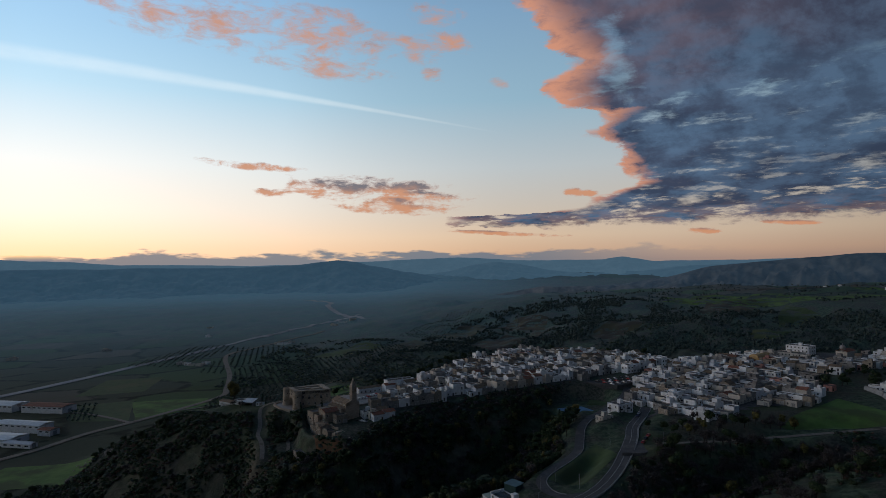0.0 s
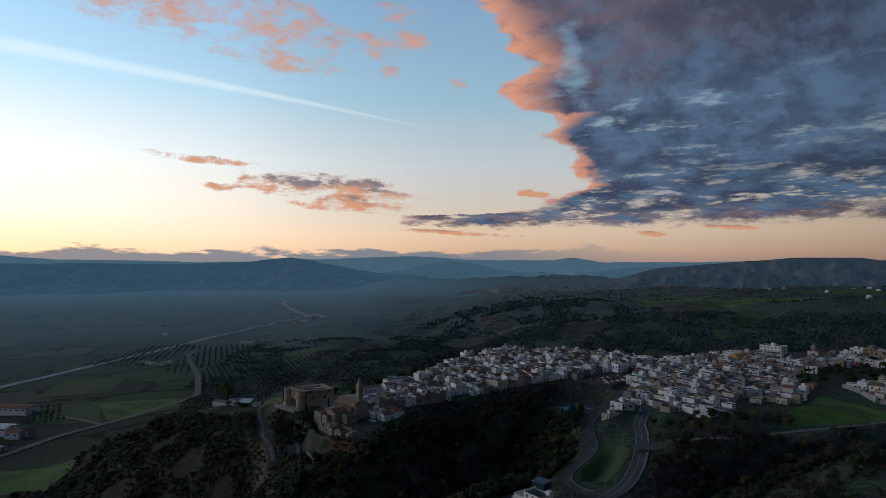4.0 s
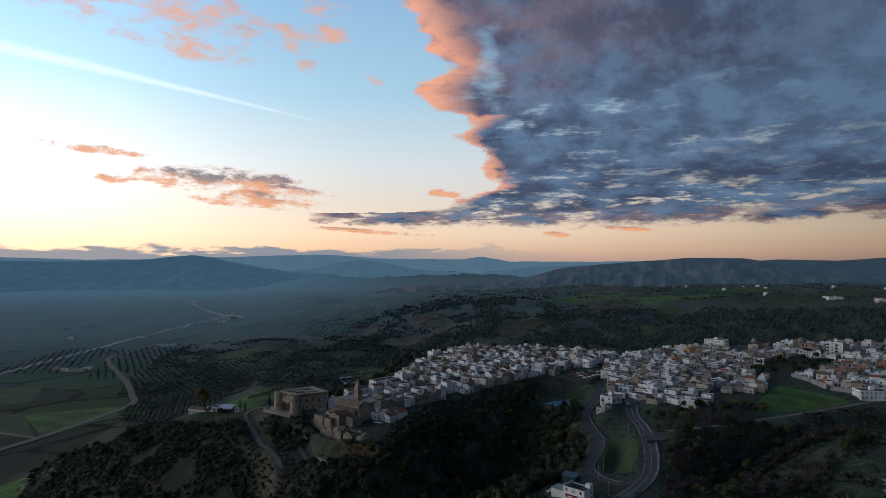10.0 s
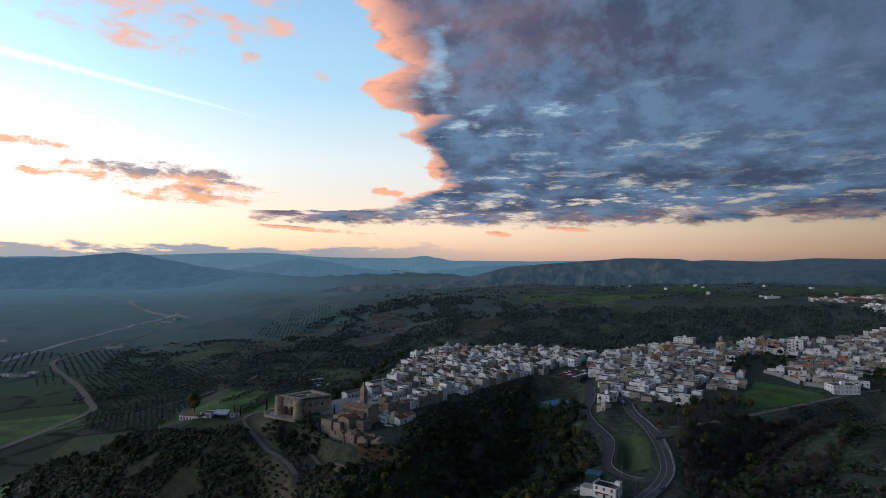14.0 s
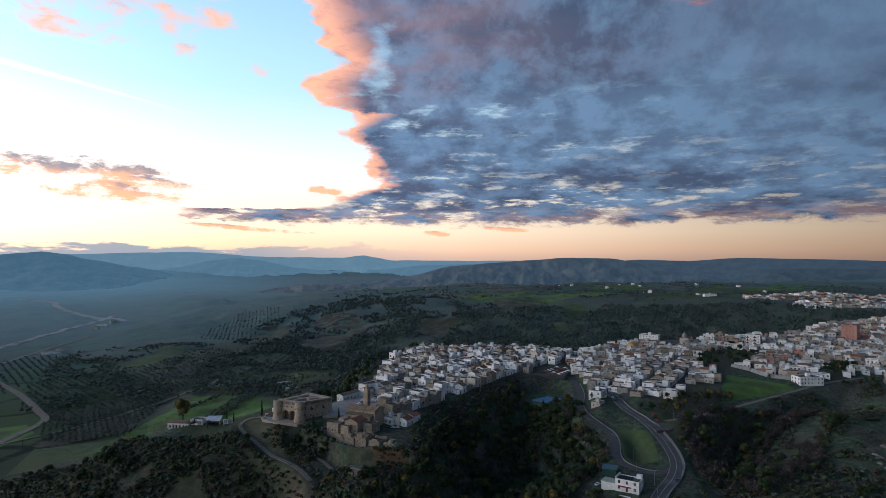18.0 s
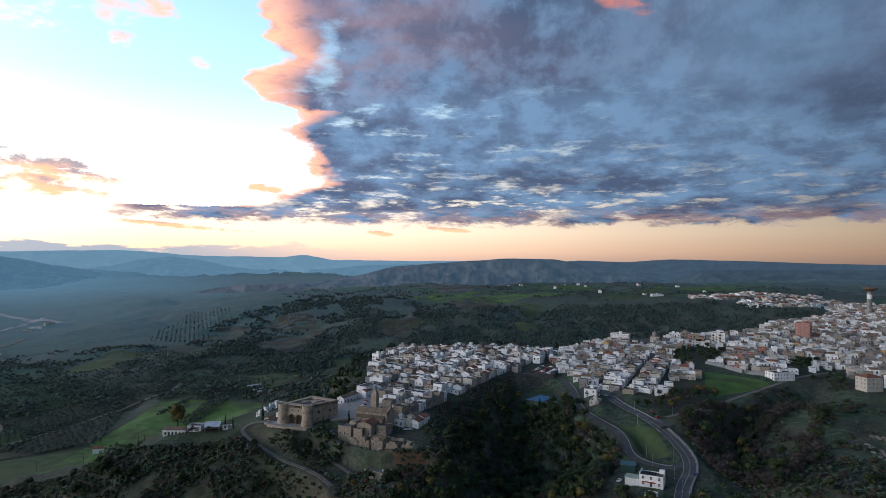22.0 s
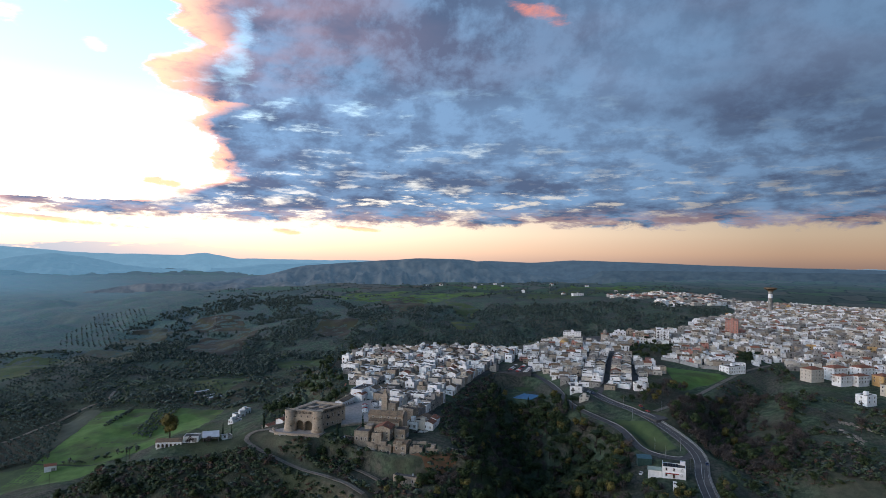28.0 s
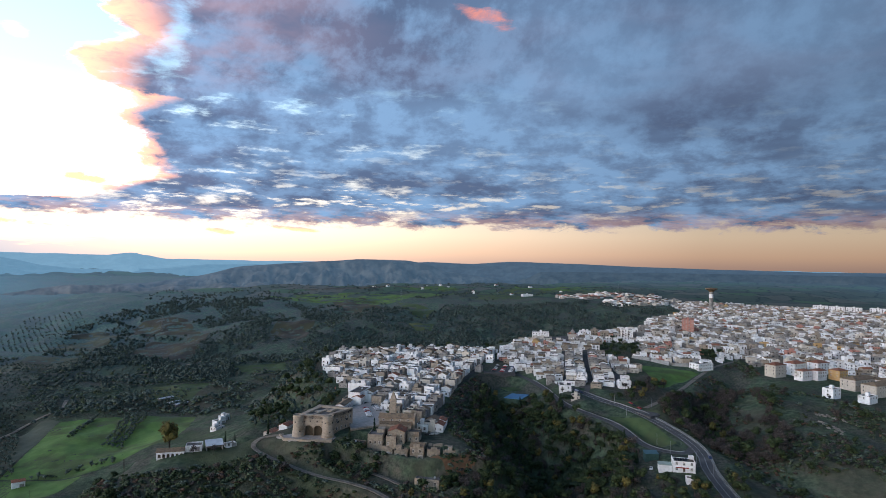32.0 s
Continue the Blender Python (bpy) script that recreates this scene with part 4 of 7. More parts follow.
def far_house(g, x, y, z, w, d, h, rz, wall, kind, rng):
    """The same house in short form, added to a joined mesh."""
    m = pose(x, y, z, 0, 0, rz)
    a, b = Geo(), Geo()
    shell((a, b), w, d, h, WALLS[wall], ROOFS[kind], kind, rise=min(1.9, d * 0.2))
    if kind in ("flat", "pale") and rng.random() < 0.35:
        u, v, s = rng.uniform(-0.25, 0.25) * w, rng.uniform(-0.25, 0.25) * d, w * 0.2
        a.box(u - s, u + s, v - s, v + s, h - 0.6, h + rng.uniform(1.4, 2.4), WALLS[wall])
    floors = max(1, int((h - 0.4) / 3.1))
    for k, (sm, width) in enumerate(sides(w, d)):
        n = max(1, int(width / 3.2))
        for fl in range(floors):
            for i in range(n):
                if rng.random() < 0.75:
                    u, q = (i + 0.5) / n * width - width / 2, rng.choice((1.3, 1.5, 2.1))
                    z0 = fl * 3.1 + (1.1 if q < 2 else 0.2)
                    a.box(u - 0.65, u + 0.65, -0.05, 0.1, z0, z0 + q, M_GLASS if rng.random() < 0.7 else M_SHUTTER, sm)
                    if q > 2 and rng.random() < 0.5:
                        a.box(u - 1.2, u + 1.2, -0.9, 0.1, z0 - 0.2, z0 - 0.05, M_CONCRETE, sm)
    for src in (a, b):
        off = len(g.v)
        g.v.extend(tuple(m @ Vector(p)) for p in src.v)
        remap = []
        for mt in src.mats:
            if mt not in g.mats:
                g.mats.append(mt)
            remap.append(g.mats.index(mt))
        g.f.extend(tuple(i + off for i in f) for f in src.f)
        g.mi.extend(remap[k] for k in src.mi)


def inside(x, y, poly):
    hit = False
    for a, b in zip(poly, poly[1:] + poly[:1]):
        if (a[1] > y) != (b[1] > y) and x < a[0] + (y - a[1]) / (b[1] - a[1]) * (b[0] - a[0]):
            hit = not hit
    return hit


STREET = [(138, 429, 94), (166, 440, 95), (191, 456, 96), (243, 489, 99), (296, 520, 102)]
KEEP_FREE = [  # castle, square and church; car park; park; bowl with the green; special blocks
    [(-140, 440), (-100, 385), (-62, 400), (-52, 440), (-48, 470), (-34, 512), (-60, 520), (-95, 500), (-140, 500)],
    [(100, 455), (135, 470), (152, 500), (178, 545), (150, 560), (118, 530), (90, 500)], [(96, 408), (116, 410), (134, 444), (114, 452)],
    [(302, 506), (284, 476), (322, 476), (335, 470), (410, 512), (400, 545), (345, 530)],
    [(214, 405), (252, 424), (262, 440), (288, 468), (312, 482), (326, 476), (322, 452), (314, 428), (336, 410), (345, 388), (240, 380)],
    [(322, 590), (420, 570), (410, 640), (320, 640)],
    [(360, 405), (415, 400), (412, 428), (372, 432)],
    [(232, 225), (310, 215), (385, 240), (430, 300), (420, 350), (380, 360), (320, 340), (270, 300)],
]
BLOCKS = [(435, 537, 16), (572, 508, 17), (1072, 648, 9), (346, 608, 20)]


def free(x, y, margin=0.0):
    if any(inside(x, y, p) for p in KEEP_FREE) or any(math.hypot(x - a, y - b) < r for a, b, r in BLOCKS):
        return False
    for pts, wide in ((STREET, 5.6), (ROAD, 8.5), (BRANCH, 8.0), (PATH, 8.0)):
        if near_line(x, y, pts, wide + margin):
            return False
    return True


def lots(poly, angle, pitch, rng, wmin, wmax, bend=0.0):
    """House lots in terraced rows at an angle: centre, width, depth, turn."""
    a = radians(angle)
    ux, uy, vx, vy = math.cos(a), math.sin(a), -math.sin(a), math.cos(a)
    us = [p[0] * ux + p[1] * uy for p in poly]
    vs = [p[0] * vx + p[1] * vy for p in poly]
    v, row = min(vs) + 4, 0
    while v < max(vs):
        u = min(us) + rng.uniform(0, 5)
        while u < max(us):
            w = rng.uniform(wmin, wmax)
            d = pitch * rng.uniform(0.86, 0.97)
            wob = bend * math.sin(u * 0.021 + row * 0.2)
            x, y = (u + w / 2) * ux + (v + wob) * vx, (u + w / 2) * uy + (v + wob) * vy
            if inside(x, y, poly):
                yield x + rng.uniform(-0.6, 0.6), y + rng.uniform(-0.6, 0.6), w, d * rng.uniform(0.78, 1.0), angle + rng.uniform(-6, 6)
            u += w + (rng.uniform(2.5, 5.0) if rng.random() < 0.16 else 0.05)
        v += pitch + (0.2 if row % 2 else 1.7)
        row += 1


def street_lots(rng):
    """Two rows of houses along either side of the main street."""
    for side in (-1, 1):
        for row in (0, 1):
            d = 9.2
            for a, b in zip(STREET, STREET[1:]):
                length = math.hypot(b[0] - a[0], b[1] - a[1])
                tx, ty = (b[0] - a[0]) / length, (b[1] - a[1]) / length
                u = 0.5
                while u < length - 3:
                    w = rng.uniform(6.0, 10.0)
                    o = side * (2.9 + d / 2 + row * (d + 0.4))
                    yield a[0] + tx * (u + w / 2) - ty * o, a[1] + ty * (u + w / 2) + tx * o, w, d, math.degrees(math.atan2(ty, tx)) + rng.uniform(-2, 2)
                    u += w + 0.05


def pick(rng, table):
    r, acc = rng.random() * sum(p for _, p in table), 0
    for k, p in table:
        acc += p
        if r < acc:
            return k
    return table[-1][0]


def clear_of(x, y, r, placed):
    return all((x - a) ** 2 + (y - b) ** 2 > (r + q) ** 2 for a, b, q in placed)


def build_town():
    rng = random.Random(11)
    near = []
    for x, y, w, d, rz in lots(OLD_TOWN, 28.5, 9.4, rng, 4.6, 9.5, 3.5):
        if free(x, y) and not near_line(x, y, OLD_TOWN + OLD_TOWN[:1], 3):
            wall = pick(rng, [("white", 52), ("grey", 20), ("cream", 14), ("stone", 13), ("pink", 1)])
            kind = pick(rng, [("flat", 62), ("pale", 22), ("old", 12), ("tile", 4)])
            near.append((x, y, w, d, rng.choice((3.2, 3.6, 4.1, 4.6, 5.4, 6.1, 6.5, 7.0, 7.8, 8.6)) if rng.random() < 0.96 else 2.4, rz, wall, kind, 0.0))
    joined = []
    for x, y, w, d, rz in list(street_lots(rng)) + [q for q in lots(NEW_TOWN, -51.0, 9.0, rng, 5.2, 10.5, 4.0) if not near_line(q[0], q[1], STREET, 26)]:
        if x > 1330 or not inside(x, y, NEW_TOWN) or not free(x, y, -1.0) or near_line(x, y, NEW_TOWN + NEW_TOWN[:1], 5):
            continue
        wall = pick(rng, [("white", 42), ("grey", 25), ("cream", 17), ("stone", 14), ("pink", 2)] if x < 480 else [("white", 33), ("grey", 30), ("cream", 20), ("stone", 13), ("pink", 3), ("ochre", 1)])
        kind = pick(rng, [("flat", 70), ("pale", 23), ("tile", 2), ("old", 5)])
        hs = (3.4, 3.7, 4.0, 4.3, 6.0, 6.3, 6.8) if x < 420 else (3.8, 4.2, 6.6, 7.0, 7.4, 7.4, 9.8, 10.4)
        row = (x, y, w, d, rng.choice(hs), rz, wall, kind, 0.0)
        (near if x < 300 and y > 380 else joined).append(row)
    near.sort(key=lambda r: r[0] * 0.6 + r[1] * 0.8)
    for k, (x, y, w, d, h, rz, wall, kind, _) in enumerate(near):
        if k < 300:
            house(x, y, gz(x, y), w, d, h, rz, wall, kind, rng)
        else:
            joined.append((x, y, w, d, h, rz, wall, kind, 0.0))
    # the outlying village on the northern table-land
    for poly in ([(1010, 990), (1060, 950), (1300, 960), (1420, 900), (1480, 960), (1300, 1060), (1080, 1050)], [(960, 850), (1000, 800), (1060, 770), (1170, 790), (1300, 800), (1330, 860), (1180, 890), (1060, 900)]):
        for x, y, w, d, rz in lots(poly, -12.0, 14.0, rng, 9, 16, 3.0):
            if rng.random() < 0.75:
                joined.append((x, y, w, d, rng.choice((3.6, 4.4, 6.6, 7.0)), rz, pick(rng, [("white", 40), ("cream", 30), ("pink", 12), ("grey", 18)]), pick(rng, [("flat", 45), ("pale", 25), ("old", 20), ("tile", 10)]), 0.0))
    g = Geo()
    zs = ground_z(np.array([r[0] for r in joined]), np.array([r[1] for r in joined]))
    for (x, y, w, d, h, rz, wall, kind, _), z in zip(joined, zs):
        far_house(g, x, y, float(z), w, d, h, rz, wall, kind, rng)
    ob = new("far_houses", g.mesh("far_houses"))
    tagged(ob, "dense white and cream flat-roofed houses of the upper town", "houses", kind="stuff")
    return len(near), len(joined)


def town_paving(name, poly, step, lift, mat, label, skip):
    """Paved lanes between the houses: a sheet of cells laid on the ground inside an outline."""
    xs, ys = [p[0] for p in poly], [p[1] for p in poly]
    X, Y = np.meshgrid(np.arange(min(xs), min(max(xs), 1340), step), np.arange(min(ys), max(ys), step), indexing="ij")
    keep = poly_dist(X + step / 2, Y + step / 2, poly) < -step
    for p in skip:
        keep &= poly_dist(X + step / 2, Y + step / 2, p) > step * 0.7
    for pts, wide in ((ROAD, 5), (BRANCH, 4), (PATH, 3)):
        keep &= line_dist(X + step / 2, Y + step / 2, pts)[0] > wide + step * 0.7
    Z = ground_z(X, Y) + lift
    n, m = X.shape
    faces = [(i * m + j, (i + 1) * m + j, (i + 1) * m + j + 1, i * m + j + 1) for i in range(n - 1) for j in range(m - 1) if keep[i, j]]
    used = sorted({k for f in faces for k in f})
    number = {k: i for i, k in enumerate(used)}
    V = np.stack([X, Y, Z], -1).reshape(-1, 3)[used]
    tagged(mesh_object(name, V.tolist(), [tuple(number[k] for k in f) for f in faces], mat), label, "pavement", kind="structure")


M_LANE = material("worn_lane_paving", (0.105, 0.098, 0.094), (0.062, 0.058, 0.056), 0.4, 0.92, 0.02, 2.0, (0.045, 0.05, 0.036), 0.06, 0.54, 0.66)
town_paving("pavement_old_town", OLD_TOWN, 4.0, 0.3, M_LANE, "worn stone lanes between the old houses", KEEP_FREE[:2])
town_paving("pavement_new_town", NEW_TOWN, 7.0, 0.35, M_LANE, "worn asphalt lanes between the upper houses", KEEP_FREE[1:5] + KEEP_FREE[6:])
NEAR_HOUSES = build_town()
print("houses", NEAR_HOUSES)
# ---------------------------------------------------------------- castle, church and the old quarter


def arch_wall(g, width, height, openings, mat, depth=0.9, dark=None, n=8):
    """A wall along x from 0, facing -y, with round-arched openings (centre, half width, spring, foot) cut through to a depth."""
    cuts = sorted(openings)
    x = 0.0
    for c, r, spring, foot in cuts:
        g.add([(x, 0, 0), (c - r, 0, 0), (c - r, 0, height), (x, 0, height)], [(0, 1, 2, 3)], mat)
        if foot > 0:
            g.add([(c - r, 0, 0), (c + r, 0, 0), (c + r, 0, foot), (c - r, 0, foot)], [(0, 1, 2, 3)], mat)
            g.add([(c - r, 0, foot), (c + r, 0, foot), (c + r, depth, foot), (c - r, depth, foot)], [(0, 1, 2, 3)], mat)
        arc = [(c - r, spring)] + [(c - r * math.cos(math.pi * i / n), spring + r * math.sin(math.pi * i / n)) for i in range(1, n)] + [(c + r, spring)]
        full = [(c - r, foot)] + arc + [(c + r, foot)]
        for (xa, za), (xb, zb) in zip(arc, arc[1:]):
            g.add([(xa, 0, za), (xb, 0, zb), (xb, 0, height), (xa, 0, height)], [(0, 1, 2, 3)], mat)
        for (xa, za), (xb, zb) in zip(full, full[1:]):
            g.add([(xa, 0, za), (xb, 0, zb), (xb, depth, zb), (xa, depth, za)], [(0, 3, 2, 1)], mat)
        g.add([(px, depth, pz) for px, pz in full], [tuple(range(len(full)))[::-1]], dark or mat)
        x = c + r
    g.add([(x, 0, 0), (width, 0, 0), (width, 0, height), (x, 0, height)], [(0, 1, 2, 3)], mat)
    return g


def along(ax, ay, bx, by, z):
    """A frame whose x runs from a to b on the ground at height z, and whose -y faces to the right of that way."""
    return pose(ax, ay, z, 0, 0, math.degrees(math.atan2(by - ay, bx - ax))), math.hypot(bx - ax, by - ay)


M_CASTLE = material("castle_limestone", (0.39, 0.32, 0.25), (0.29, 0.24, 0.19), 0.7, 0.92, 0.08, 1.6, (0.22, 0.16, 0.105), 0.12, 0.52, 0.68, stretch=(1, 1, 1.6))
# shade inside the arches, painted as a dark brown on their back faces
M_SHADOW = material("painted_arch_shade", (0.10, 0.075, 0.05), (0.07, 0.052, 0.036), 0.8, 0.95)


def build_castle():
    z0, top = 96.2, 109.0
    FL, FR, BR, BL = (-120.8, 478.1), (-109.6, 463.6), (-86.1, 469.2), (-96.6, 490.5)
    ob = thing("castle", "tan limestone castle with two round corner towers and twin arches", "castle", pose(-105, 476, z0))
    inv = pose(-105, 476, z0).inverted()
    h = top - z0
    # entrance front between the towers, with two great arches and an arched window
    m, width = along(*FL, *FR, z0)
    g = arch_wall(Geo(), width, h - 0.6, [(width * 0.345, 2.75, 3.9, 0.0), (width * 0.655, 2.75, 3.9, 0.0)], M_CASTLE, 2.4, M_SHADOW)
    g.box(0, width, 0.003, 0.5, h - 0.6, h, M_CASTLE)
    front = part("front_wall", g, ob, m=inv @ m)
    part("window", arch_wall(Geo(), 1.9, 2.9, [(0.95, 0.7, 1.7, 0.35)], M_CASTLE, 0.2, M_GLASS), front, "arched window over the entrance", pose(width * 0.5 - 0.95, -0.12, 7.7))
    for k, u in enumerate((0.2, 0.4, 0.63, 0.8)):
        part("window", Geo().box(-0.35, 0.35, -0.05, 0.2, 0, 0.9, M_GLASS).box(-0.5, 0.5, -0.1, 0.1, -0.15, 0, M_CASTLE), front, m=pose(width * u, 0, 8.6 if k % 3 else 8.3))
    # the other walls with two rows of tall windows
    for (a, b), n, nm in (((FR, BR), 5, "side_wall"), ((BR, BL), 4, "back_wall"), ((BL, FL), 5, "north_wall")):
        m, width = along(*a, *b, z0)
        g = Geo().box(0, width, 0, 0.8, -3, h, M_CASTLE)
        g.box(0, width, -0.12, 0.2, 5.9, 6.15, M_CASTLE).box(0, width, -0.2, 0.3, h - 0.5, h - 0.2, M_CASTLE)
        wall = part(nm, g, ob, m=inv @ m)
        for fl, zz in enumerate((2.4, 7.2)):
            for i in range(n):
                u = width * (i + 0.9) / (n + 0.5)
                part("window", WINDOWS[3] if fl else WINDOWS[1], wall, m=pose(u, 0, zz))
                if fl and i % 2:
                    part("balcony", BALCONIES[0], wall, m=pose(u, 0, zz - 0.05))
    # roof: terrace sheets stepped about a sunk court
    def local(p):
        return (p[0] + 105, p[1] - 476)

    quad = [local(p) for p in (FL, FR, BR, BL)]
    part("roof", Geo().prism(quad, h - 2.2, h - 0.7, M_ROOF), ob, "worn tan roof terrace")

    def inset(s0, s1, t0, t1):
        def at(s, t):
            a = Vector(quad[0]).lerp(Vector(quad[1]), s)
            b = Vector(quad[3]).lerp(Vector(quad[2]), s)
            return tuple(a.lerp(b, t))
        return [at(s0, t0), at(s1, t0), at(s1, t1), at(s0, t1)]

    for s0, s1, t0, t1, zz in ((0.0, 1.0, 0.0, 0.13, 0.1), (0.0, 0.16, 0.1, 1.0, 0.25), (0.84, 1.0, 0.1, 1.0, 0.0), (0.0, 1.0, 0.86, 1.0, 0.45), (0.36, 0.44, 0.1, 0.9, -0.1), (0.2, 0.36, 0.45, 0.55, -0.15), (0.55, 0.7, 0.5, 0.75, 0.3)):
        part("roof_terrace", Geo().prism(inset(s0, s1, t0, t1), h - 0.75, h + zz, M_CASTLE), ob)
    # round corner towers, wider at the foot
    for name, (cx, cy) in (("tower", FL), ("tower", FR)):
        lx, ly = local((cx, cy))
        tw = part(name, Geo().lathe(lx, ly, [(4.3, -5.0), (4.0, 0.0), (3.5, 3.2), (3.35, 4.6), (3.3, h - 1.5), (3.45, h - 1.35), (3.45, h - 1.1), (3.3, h - 0.95), (3.3, h + 0.2), (2.95, h + 0.2), (2.95, h - 0.5)], M_CASTLE, 28), ob, smooth_shade=False)
        for a, zz in ((200, 8.5), (250, 3.2), (285, 8.6), (320, 4.4)):
            part("window", Geo().box(-0.32, 0.32, -0.06, 0.4, 0, 0.85, M_GLASS).box(-0.45, 0.45, -0.1, 0.2, -0.12, 0, M_CASTLE), tw, m=pose(lx, ly, zz, 0, 0, a - 270) @ pose(0, -3.33 if zz > 5 else -3.55, 0))


def build_church():
    """The mother church: a long nave under brown tiles, lower aisle and a bell tower with a stone spire."""
    ob = thing("church", "tan stone church with brown tiled nave roof and pointed bell tower", "church", pose(-71.5, 444, 98))
    inv = pose(-71.5, 444, 98).inverted()
    ax, ay, bx, by = -78.0, 452.0, -64.8, 434.5
    m, width = along(ax, ay, bx, by, 98)
    nave = part("nave", Geo().box(0, width, -4.4, 4.4, -4, 7.6, M_STONE).add([(width, -4.4, 7.6), (width, 4.4, 7.6), (width, 0, 9.7), (0, -4.4, 7.6), (0, 4.4, 7.6), (0, 0, 9.7)], [(0, 1, 2), (4, 3, 5)], M_STONE), ob, m=inv @ m)
    part("roof", Geo().gable(0, width, -4.4, 4.4, 7.5, 9.7, M_TILE_OLD), ob, "brown tiled roof", inv @ m)
    part("aisle", Geo().box(1.5, width - 1, -8.2, -4.4, -4, 4.8, M_STONE), ob, m=inv @ m)
    part("aisle_roof", Geo().add([(1.2, -8.6, 4.75), (width - 0.7, -8.6, 4.75), (width - 0.7, -4.4, 6.0), (1.2, -4.4, 6.0)], [(0, 1, 2, 3)], M_TILE_OLD), ob, m=inv @ m)
    part("facade", Geo().box(width, width + 0.9, -5.2, 5.2, -4, 8.4, M_CASTLE).add([(width, -5.2, 8.4), (width, 5.2, 8.4), (width, 0, 10.8), (width + 0.9, -5.2, 8.4), (width + 0.9, 5.2, 8.4), (width + 0.9, 0, 10.8)], [(3, 4, 5), (1, 0, 2), (0, 3, 5, 2), (4, 1, 2, 5)], M_CASTLE), ob, m=inv @ m)
    for i in range(4):
        part("window", WINDOWS[2], nave, m=pose(width * (i + 0.6) / 4.3, -4.4, 6.0))
    for i in range(3):
        part("buttress", Geo().box(-0.4, 0.4, -9.0, -8.2, -4, 4.0, M_STONE), nave, m=pose(width * (i + 0.7) / 3.4, 0, 0))
    # bell tower
    tz = inv @ pose(-66.6, 452.3, 98, 0, 0, -52) @ Matrix.Diagonal((0.88, 0.88, 1, 1))
    g = Geo().box(-2.1, 2.1, -2.1, 2.1, -4, 16.4, M_CASTLE)
    for zz in (6.0, 10.8, 16.2):
        g.box(-2.35, 2.35, -2.35, 2.35, zz, zz + 0.3, M_CASTLE, bottom=True)
    tower = part("bell_tower", g, ob, m=tz)
    part("spire", Geo().add([(-2.1, -2.1, 16.5), (2.1, -2.1, 16.5), (2.1, 2.1, 16.5), (-2.1, 2.1, 16.5), (0, 0, 22.3)], [(0, 1, 4), (1, 2, 4), (2, 3, 4), (3, 0, 4)], M_CASTLE), ob, "stone pyramid spire", tz)
    for k in range(4):
        for zz in (7.4, 12.3):
            part("belfry_opening", arch_wall(Geo(), 1.7, 3.2, [(0.85, 0.6, 2.1, 0.1)], M_CASTLE, 0.25, M_GLASS), tower, m=pose(0, 0, zz, 0, 0, 90 * k) @ pose(-0.85, -2.28, 0))


def stone_house(x, y, z, w, d, h, rz, kind, label, rng, ruined=False, wall="stone"):
    ob = house(x, y, z, w, d, h, rz, wall, kind, rng, 3, label, "stone_house", "stone buildings below the church")
    if ruined:
        for i in range(7):
            a, b = rng.uniform(-0.45, 0.35) * w, rng.choice((-0.5, 0.5)) * d
            part("broken_wall", Geo().box(a, a + rng.uniform(1.2, 2.8), b - 0.35, b + 0.3, h - 0.6, h + rng.uniform(0.5, 1.8), M_STONE), ob)
    return ob


